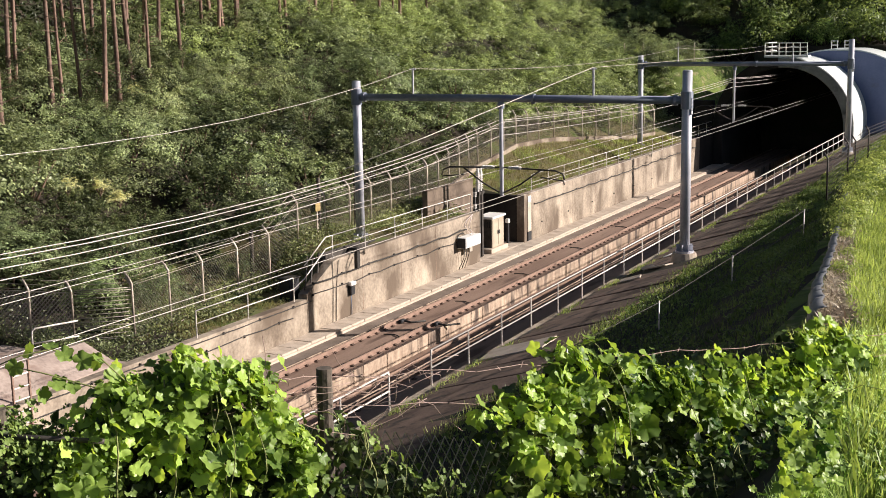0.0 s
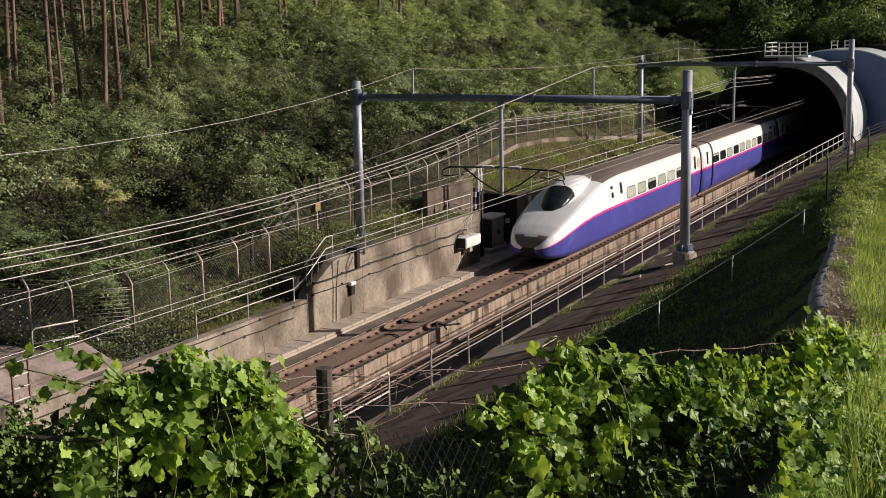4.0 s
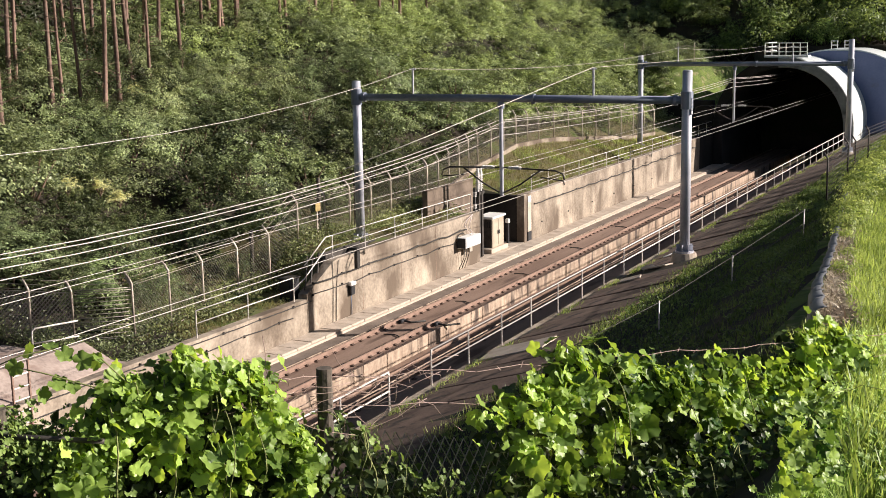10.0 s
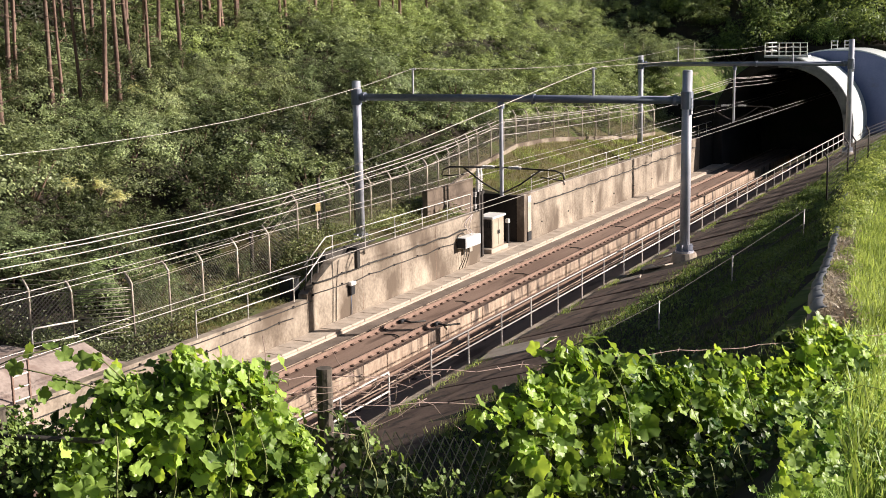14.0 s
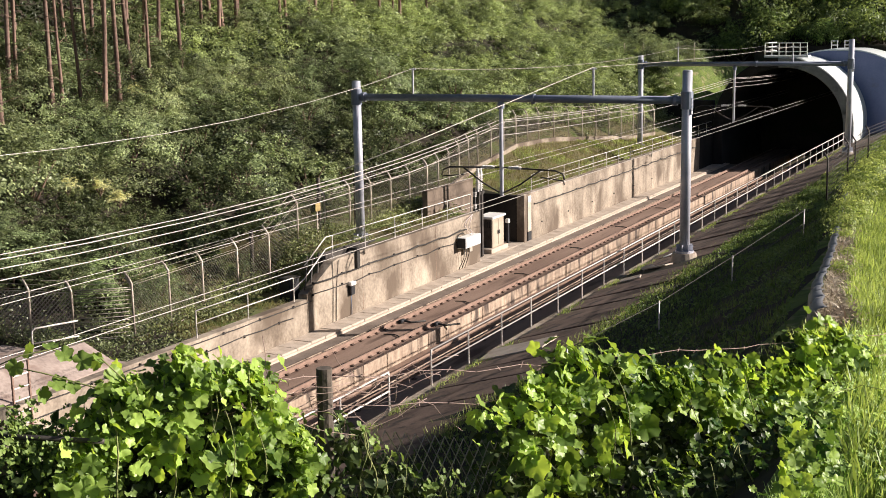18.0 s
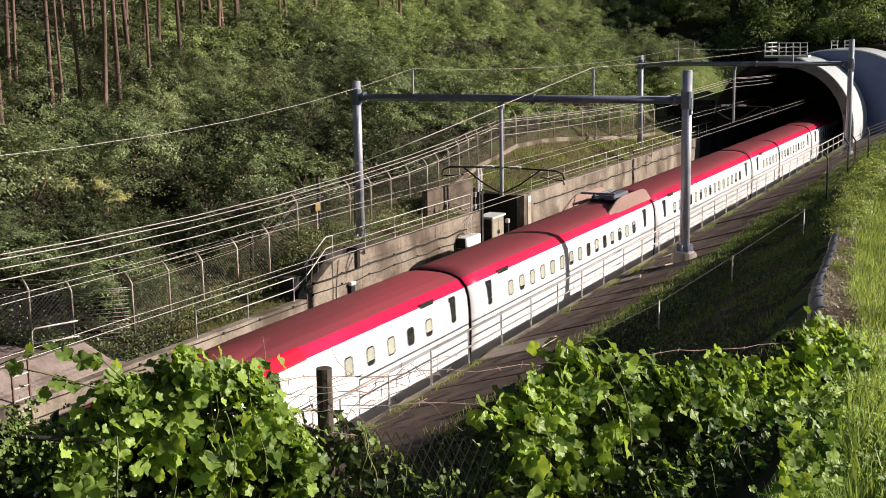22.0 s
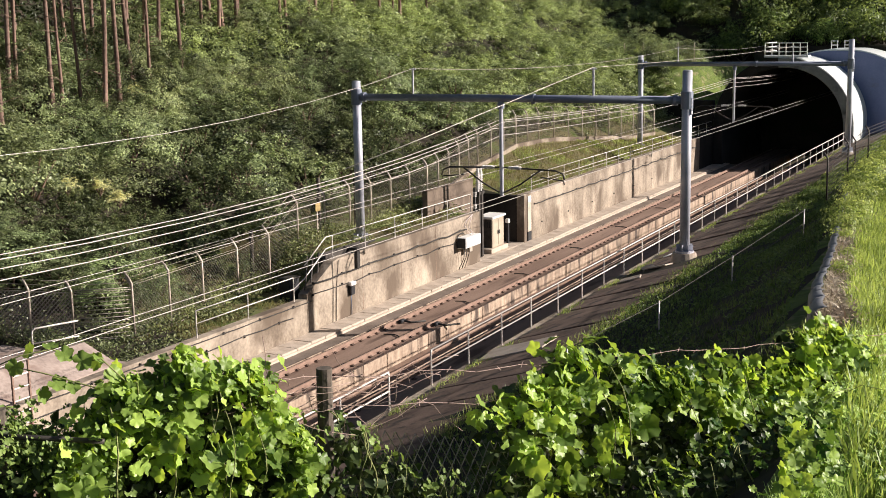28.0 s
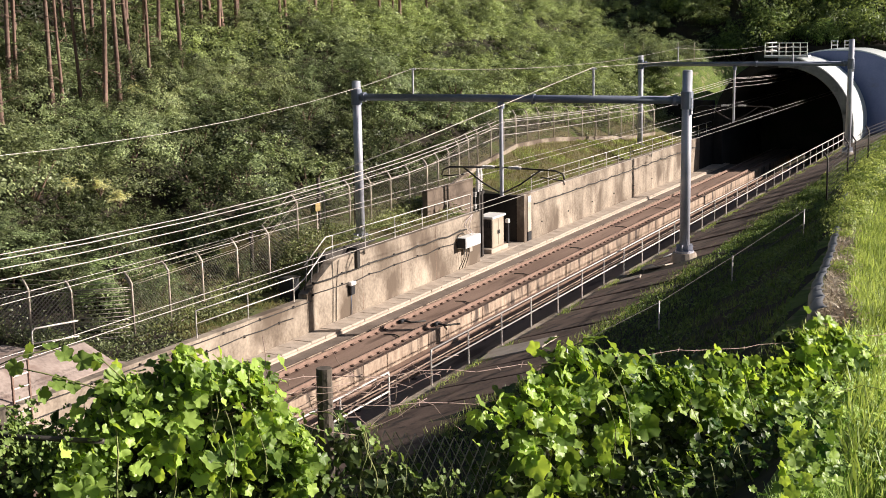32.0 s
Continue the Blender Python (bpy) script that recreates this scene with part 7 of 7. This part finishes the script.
def make_front_fence():
    f = thing("roadside_fence", "old wooden posts with chain-link and barbed wire", "fence", kind="structure")
    for x, top in ((17.46, 9.52), (18.44, 9.40)):
        s = front_s(x)
        px, py = front(s)
        bm = bmesh.new()
        tube(bm, (px, py, 6.0), (px + 0.01, py, top), 0.058, 0.05, seg=10)
        part("post", bm, WOOD, f)
    poly_tube("pipe", [(17.43, -5.29, 9.4), (17.72, -5.1, 9.36), (17.97, -4.92, 9.32)], 0.015, IRON, f)
    rng = random.Random(4)
    for z in (9.34, 9.12):
        pts = []
        s = 2.2
        while s < FRONT_S[-1] - 0.4:
            x, y = front(s)
            pts.append((x, y + rng.uniform(-0.02, 0.02), z - 0.13 * (s - 3.1) + rng.uniform(-0.02, 0.02)))
            s += 0.22
        poly_tube("barbed_wire", pts, 0.0028, TWIG, f)
        bm = bmesh.new()
        for p in pts[::1]:
            q = Vector((rng.uniform(-1, 1), rng.uniform(-1, 1), rng.uniform(-1, 1))).normalized() * 0.025
            tube(bm, Vector(p) - q, Vector(p) + q, 0.003, seg=3)
        part("barb", bm, TWIG, f)
    # chain-link below
    vs, fs = [], []
    step = 0.075
    s = 2.2
    while s < 5.2:
        for d in (1, -1):
            n = 11
            for k in range(n):
                sa, sb = s + d * step * k * 0.55, s + d * step * (k + 1) * 0.55
                if not (2.3 < sa < 5.1 and 2.3 < sb < 5.1):
                    continue
                top = 9.12 - 0.28 * (s - 2.7)
                za, zb = top - 0.85 * k / n, top - 0.85 * (k + 1) / n
                p, q = Vector((*front(sa), za)), Vector((*front(sb), zb))
                w = 0.0042
                n0 = len(vs)
                for v in (p, q):
                    vs += [v + Vector((w, 0, w)), v + Vector((-w, 0, w)), v + Vector((0, 0, -w))]
                fs += [(n0, n0 + 1, n0 + 4, n0 + 3), (n0 + 1, n0 + 2, n0 + 5, n0 + 4), (n0 + 2, n0, n0 + 3, n0 + 5)]
        s += step
    raw("chain_link", vs, fs, MESH_WIRE, f)
    # dry twigs tangled in the wire beside the post
    t = thing("dry_bramble", "tangle of dry leafless twigs on the barbed wire", "twigs")
    for k in range(40):
        s = front_s(18.44) + rng.uniform(-0.45, 0.8)
        x, y = front(s)
        z = rng.uniform(9.12, 9.36) - 0.16 * max(0, s - 3.1)
        a = rng.uniform(-0.5, 0.5) + (1.57 if rng.uniform(0, 1) < 0.5 else 0)
        pts = [(x, y, z)]
        dx, dz = math.cos(a * 2), math.sin(a * 2)
        for i in range(5):
            dx += rng.uniform(-0.9, 0.9)
            dz += rng.uniform(-1.3, 1.3)
            pts.append((pts[-1][0] + 0.032 * dx, pts[-1][1] + 0.045 * dx + rng.uniform(-0.03, 0.03), pts[-1][2] + 0.026 * dz))
        poly_tube("twig", pts, 0.0022, TWIG, t)


make_front_fence()
SPRAYS = []


def make_vine(label, x0, x1, top, depth, count, sprays, seed, size=(0.085, 0.14), drop=1.7, shift=(0, 0), gaps=0.0, shape=LEAF_LOBED, faces=LEAF_LOBED_F, mat=None, foot=1.0, inner=0.0):
    """A leafy climber over the fence between x0 and x1; top gives its upper edge, foot how far its lower part fills."""
    rng = np.random.default_rng(seed)
    sx0, sx1 = front_s(x0), front_s(x1)
    mid = front((sx0 + sx1) / 2)
    zb = 7.4
    v = thing("climbing_vine", label, "vine", "vines on the fence", at=pose(mid[0] + shift[0], mid[1] + shift[1], zb))
    away = np.array([0.75, -0.66, 0.0])
    P, N, S = [], [], []
    while len(P) < count:
        u = rng.uniform(0, 1)
        s = sx0 + (sx1 - sx0) * u
        x, y = front(s)
        tz = top(x)
        k = rng.uniform(0, 0.2) if rng.uniform() < 0.42 else rng.uniform(0, 1)
        if k > 0.3 and rng.uniform() > (foot(x) if callable(foot) else foot):
            continue
        z = tz - k * drop - abs(rng.normal(0, 0.04))
        bulge = depth * math.sin(min(1.0, k * 2.2 + 0.15) * math.pi / 2) * (0.7 + 0.6 * noise.noise((x * 2.4, z * 2.4, seed))) * (1 - ease(0, 0.6, (k - 0.32) / 0.4))
        off = bulge * rng.uniform(0.5, 1.05) if rng.uniform() < 0.8 else rng.uniform(-0.25 if k > 0.15 else -0.05, 0.4)
        if noise.noise((x * 2.6, z * 2.6, seed + 7)) + 0.5 * noise.noise((x * 7, z * 7, seed)) < -0.16 + 0.28 * k + gaps and k > 0.04:
            continue
        P.append((x + off * away[0] - mid[0], y + off * away[1] - mid[1], z - zb))
        S.append(rng.uniform(0.5, 0.85) if k < 0.1 else rng.uniform(0.6, 1.05))
        N.append((0.8, 0.3, 0.7) if k < 0.12 else (0.5, -0.45, 0.6) if k < 0.25 else (0.85, 0.1, 0.5) if rng.uniform() < (0.5 if k < 0.45 else 0.2) else (0.1, -0.8, 0.36))
    P, N = np.array(P), np.array(N)
    V, F = scatter(rng, P, N, (size[0] + (size[1] - size[0]) * rng.uniform(0, 1, len(P)) ** 1.2) * np.array(S) * 1.15, shape, faces, 0.42)
    put("foliage", fast_mesh("foliage", V, F, mat or KUDZU, True), v, pose(0, 0, 0))
    # young leaves
    m = int(count * 0.45)
    pick = rng.integers(0, len(P), m)
    I = P[pick] - away * rng.uniform(-0.08, 0.25, m)[:, None] + rng.normal(0, 0.07, (m, 3)) - np.array([0, 0, 0.06])
    V, F = scatter(rng, I, N[pick], rng.uniform(size[0] * 0.4, size[1] * 0.8, m), LEAF_LOBED, LEAF_LOBED_F, 0.6)
    put("young_foliage", fast_mesh("young_foliage", V, F, mat or KUDZU, True), v, pose(0, 0, 0))
    # dense growth inside, the vine's inner shade put into its leaf colour
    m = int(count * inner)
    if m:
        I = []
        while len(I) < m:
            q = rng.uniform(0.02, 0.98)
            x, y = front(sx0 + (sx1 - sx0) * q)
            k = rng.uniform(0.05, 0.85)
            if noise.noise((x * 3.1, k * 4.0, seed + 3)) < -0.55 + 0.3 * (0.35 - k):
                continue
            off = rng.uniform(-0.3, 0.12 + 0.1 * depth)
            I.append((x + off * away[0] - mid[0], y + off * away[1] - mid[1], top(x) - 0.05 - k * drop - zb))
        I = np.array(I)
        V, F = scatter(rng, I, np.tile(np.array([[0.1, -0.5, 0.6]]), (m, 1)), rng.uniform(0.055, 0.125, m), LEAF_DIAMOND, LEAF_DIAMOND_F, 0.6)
        put("inner_foliage", fast_mesh("inner_foliage", V, F, SHADE_LEAF, True), v, pose(0, 0, 0), "leaves in a shade-dark colour inside the vine")
    # climbing stems
    for k in range(6):
        u = rng.uniform(0.06, 0.94)
        x, y = front(sx0 + (sx1 - sx0) * u)
        tz = top(x)
        d = depth * rng.uniform(0.6, 1.25)
        reach = rng.uniform(0.5, 1.0) * drop
        lean = rng.normal(0, 0.12)
        pts = []
        for i in range(9):
            q = i / 8
            pts.append((x + away[0] * d * (0.4 + 0.6 * math.sin(q * 3)) - mid[0] + lean * (1 - q) + 0.03 * math.sin(9 * q + k), y + away[1] * d * (0.4 + 0.6 * math.sin(q * 3)) - mid[1], tz - reach * (1 - q) - 0.05 - zb))
        poly_tube("stem", pts, 0.003 if k % 3 else 0.005, STEM, v)
    # free sprays that sway
    leafmesh = []
    for k in range(3):
        V, F = scatter(rng, np.zeros((1, 3)), np.array([[0.3, -0.5, 0.8]]), np.array([1.0]), LEAF_LOBED, LEAF_LOBED_F, 0.25)
        leafmesh.append(fast_mesh("leaf", V, F, mat or KUDZU, True))
    for k in range(sprays):
        u = (k + rng.uniform(0.2, 0.8)) / sprays
        x, y = front(sx0 + (sx1 - sx0) * u)
        tz = top(x)
        base = Vector((x - mid[0] + away[0] * depth * rng.uniform(0, 0.8), y - mid[1] + away[1] * depth * rng.uniform(0, 0.8), tz - zb - rng.uniform(0.05, 0.28)))
        reach = rng.uniform(0.06, 0.14)
        lean = rng.uniform(-0.9, 0.9)
        pts = [(0, 0, 0), (0.3 * lean * reach, -0.1 * reach, 0.5 * reach), (0.8 * lean * reach, -0.3 * reach, 0.8 * reach), (1.3 * lean * reach, -0.5 * reach, 0.85 * reach)]
        sp = poly_tube("spray", pts, 0.004, STEM, v)
        sp.location = base
        for j in range(int(rng.integers(4, 7))):
            q = pts[int(rng.integers(1, 4))]
            lf = put("leaf", leafmesh[int(rng.integers(0, 3))], sp, Matrix.LocRotScale(Vector(q) + Vector(rng.normal(0, 0.04, 3)), Euler((rng.normal(0, 0.5), rng.normal(0, 0.5), rng.uniform(0, 6.28))), None))
            sc = rng.uniform(size[0] * 0.6, size[1] * 0.7)
            lf.scale = (sc, sc, sc)
        SPRAYS.append((sp, base.copy(), rng.uniform(0, 6.28), rng.uniform(0.6, 1.3)))
    return v


def left_top(x):
    return piece(x, [(17.62, 9.2), (17.72, 9.45), (17.82, 9.6), (18.0, 9.66), (18.18, 9.62), (18.3, 9.48), (18.4, 9.15)])[0] + 0.05 * math.sin(x * 29)


def right_top(x):
    return piece(x, [(19.05, 8.95), (19.19, 9.0), (19.41, 9.19), (19.54, 9.14), (19.72, 8.95), (19.85, 8.9), (19.94, 8.76), (20.06, 8.86), (20.24, 8.7), (20.42, 8.6), (20.54, 8.84), (20.77, 8.74), (20.89, 8.6), (21.0, 8.25)])[0] + 0.06 * math.sin(x * 37)


def low_top(x):
    return piece(x, [(18.4, 9.08), (18.52, 9.12), (18.66, 8.85), (18.8, 8.62), (19.05, 8.5)])[0]


make_vine("lush broad-leaved vine heaped over an old fence post", 17.64, 18.4, left_top, 0.42, 1250, 12, 41, (0.045, 0.13), 1.25, (0, 0), -0.1, foot=lambda x: 0.04 if x < 17.93 else 0.75, inner=3.6)
make_vine("lush broad-leaved vine covering the roadside fence", 19.05, 20.97, right_top, 0.5, 1800, 22, 42, (0.055, 0.16), 1.6, (0, 0), 0.0, foot=0.55, inner=3.4)
make_vine("small vine and weeds at the foot of the post", 18.42, 18.98, low_top, 0.16, 120, 3, 43, (0.035, 0.075), 0.8, (0, 0), 0.1, mat=CREEPER, inner=6)
make_vine("small creeping leaves below the fence pipe", 17.32, 17.8, lambda x: piece(x, [(17.3, 9.5), (17.58, 9.48), (17.68, 9.32), (18.0, 9.2)])[0] + 0.04 * math.sin(x * 31), 0.06, 4200, 4, 44, (0.022, 0.055), 1.0, (0, 0), -0.1, LEAF_DIAMOND, LEAF_DIAMOND_F, CREEPER, foot=0.6, inner=0.35)
make_vine("sparse broad-leaved vine trailing in front of the fence", 19.4, 20.3, lambda x: piece(x, [(19.2, 8.6), (19.5, 8.75), (20.3, 8.8), (20.7, 8.6)])[0], 0.25, 70, 3, 45, (0.05, 0.10), 0.8, (0.85, -1.2), 0.3, inner=9)


def make_runner():
    """A free runner of the vine reaching over the fence wire, with a few broad leaves."""
    rng = np.random.default_rng(46)
    r = thing("vine_runner", "loose vine runner with a few broad leaves", "vine", "vines on the fence", at=pose(17.7, -4.85, 9.6))
    ways = [[(0.25, 0.2, -0.05), (0.11, 0.12, 0.12), (0.0, 0.06, 0.10), (-0.1, -0.03, 0.19), (-0.22, -0.15, 0.17), (-0.36, -0.28, 0.1)], [(0.25, 0.2, -0.1), (0.1, 0.08, -0.04), (-0.1, -0.08, 0.06), (-0.2, -0.16, 0.1)]]
    for pts in ways:
        poly_tube("stem", pts, 0.004, STEM, r)
    spots = [ways[0][1], ways[0][1], ways[0][2], ways[0][3], ways[0][3], ways[0][4], ways[0][4], ways[1][1], ways[1][2], (0.1, 0.08, -0.1), (0.13, 0.1, -0.02), (-0.12, -0.1, 0.02), (0.02, 0.0, -0.05)]
    for p in spots:
        q = Vector(p) + Vector(rng.normal(0, 0.03, 3))
        V, F = scatter(rng, np.zeros((1, 3)), np.array([[0.45, -0.45, 0.6]]), np.array([rng.uniform(0.07, 0.12)]), LEAF_LOBED, LEAF_LOBED_F, 0.4)
        put("leaf", fast_mesh("leaf", V, F, KUDZU, True), r, pose(*q))


make_runner()


def sprawling_vine():
    """Vine leaves sprawling over the ground in front of the fence."""
    rng = np.random.default_rng(47)
    v = thing("sprawling_vine", "broad-leaved vine sprawling over the roadside ground", "vine", at=pose(20.8, -2.4, 8.6))
    P, N = [], []
    while len(P) < 420:
        y = rng.uniform(-4.3, -0.3)
        u = rng.uniform(-0.188, -0.142) if rng.uniform() < 0.55 else rng.uniform(-0.372, -0.148)
        x = 22.485 + u * (y + 9.73)
        if -0.30 < u < -0.188 and y < -1.2 and rng.uniform() < 0.85:
            continue
        lump = noise.noise((x * 2.1, y * 2.1, 5)) + 0.5 * noise.noise((x * 6, y * 6, 1))
        if lump < -0.3:
            continue
        h = (0.22 + 0.35 * max(0.0, lump + 0.3)) * (1.0 if u < -0.165 else 0.6)
        k = rng.uniform(0, 1) ** 0.6
        P.append((x - 20.8, y + 2.4, ground_z(x, y) + h * k - 8.6))
        N.append((0.6, -0.1, 0.7) if k > 0.75 else (0.35, -0.6, 0.45))
    P, N = np.array(P), np.array(N)
    V, F = scatter(rng, P, N, rng.uniform(0.045, 0.09, len(P)), LEAF_LOBED, LEAF_LOBED_F, 0.55)
    put("foliage", fast_mesh("foliage", V, F, KUDZU, True), v, pose(0, 0, 0))
    for k in range(5):
        p = Vector(P[int(rng.integers(0, len(P)))])
        q = p + Vector((rng.normal(0, 0.3), rng.normal(0, 0.3), rng.uniform(0.1, 0.3)))
        poly_tube("stem", [p - Vector((0, 0, 0.3)), p, (p + q) / 2 + Vector((0.03, 0, 0.08)), q], 0.0025, STEM, v)


sprawling_vine()


blades("roadside_grass", "long bright grass beside the roadside fence", 14000, lambda rng: (lambda y: (22.55 - 0.142 * (y + 9.73) + 2.4 * rng.uniform(0, 1) ** 1.6, y))(rng.uniform(-4.3, 5.0) - 1.2 * rng.uniform(0, 1) ** 3), (0.05, 0.16), 51, ROADSIDE)


blades("verge_grass", "thin grass at the foot of the roadside fence", 2200, lambda rng: (rng.uniform(21.15, 21.6), rng.uniform(-3.6, -0.6)), (0.06, 0.18), 53, ROADSIDE, (1.1, 0.0))


def roadside_weeds():
    """Small broad leaves among the grass beside the fence."""
    rng = np.random.default_rng(52)
    P = []
    while len(P) < 9500:
        y = rng.uniform(-4.5, 6.0)
        x = 22.35 - 0.142 * (y + 9.73) + 1.5 * rng.uniform(0, 1)
        if noise.noise((x * 2.2, y * 1.4, 3)) < -0.12:
            continue
        P.append((x, y, ground_z(x, y) + rng.uniform(0.01, 0.16)))
    P = np.array(P)
    N = np.tile(np.array([[0.7, 0.1, 0.7]]), (len(P), 1))
    V, F = scatter(rng, P, N, rng.uniform(0.03, 0.075, len(P)), LEAF_DIAMOND, LEAF_DIAMOND_F, 0.5)
    tagged(new("roadside_weeds", fast_mesh("roadside_weeds", V, F, ROADSIDE)), "small broad-leaved weeds in the roadside grass", "weeds", kind="stuff")


roadside_weeds()


def motions():
    rows = []
    for k in range(0, 7):
        rows.append((float(k), pose(TRACKS[0], 32.0 + SPEED_NORTH * (k - 0.5), 0)))
    rows.append((9.0, pose(TRACKS[0], 560, 0)))
    rows.append((12.0, pose(TRACKS[0], 570, 0)))
    rows.append((32.0, pose(TRACKS[0], 570, 0)))
    walk(train_white, rows)
    for tr, y22 in ((train_red, 2.8), (train_green, 2.8 + 148.6)):
        rows = [(0.0, pose(TRACKS[1], y22 + 430, 0, 0, 0, 180)), (15.0, pose(TRACKS[1], y22 + 430, 0, 0, 0, 180)), (17.0, pose(TRACKS[1], y22 + 410, 0, 0, 0, 180))]
        for k in range(19, 28):
            rows.append((float(k), pose(TRACKS[1], y22 - SPEED_SOUTH * (k - 22), 0, 0, 0, 180)))
        rows.append((30.0, pose(TRACKS[1], y22 - SPEED_SOUTH * 5 - 110, 0, 0, 0, 180)))
        rows.append((32.0, pose(TRACKS[1], y22 - SPEED_SOUTH * 5 - 120, 0, 0, 0, 180)))
        walk(tr, rows)

    # vine sprays nod in the wind
    for sp, base, ph, amp in SPRAYS:
        rows = []
        for k in range(0, 65):
            t = 0.5 * k
            gust = 1.0 + 1.2 * math.exp(-((t - 24.5) / 3.0) ** 2) + 0.8 * math.exp(-((t - 2.5) / 2.0) ** 2)
            a = amp * gust * (4.0 * math.sin(2.1 * t + ph) + 2.5 * math.sin(3.7 * t + 1.7 * ph))
            b = amp * gust * 3.0 * math.sin(2.9 * t + 0.6 * ph)
            rows.append((t, pose(base.x, base.y, base.z, a, b, 0.6 * a)))
        walk(sp, rows)


motions()
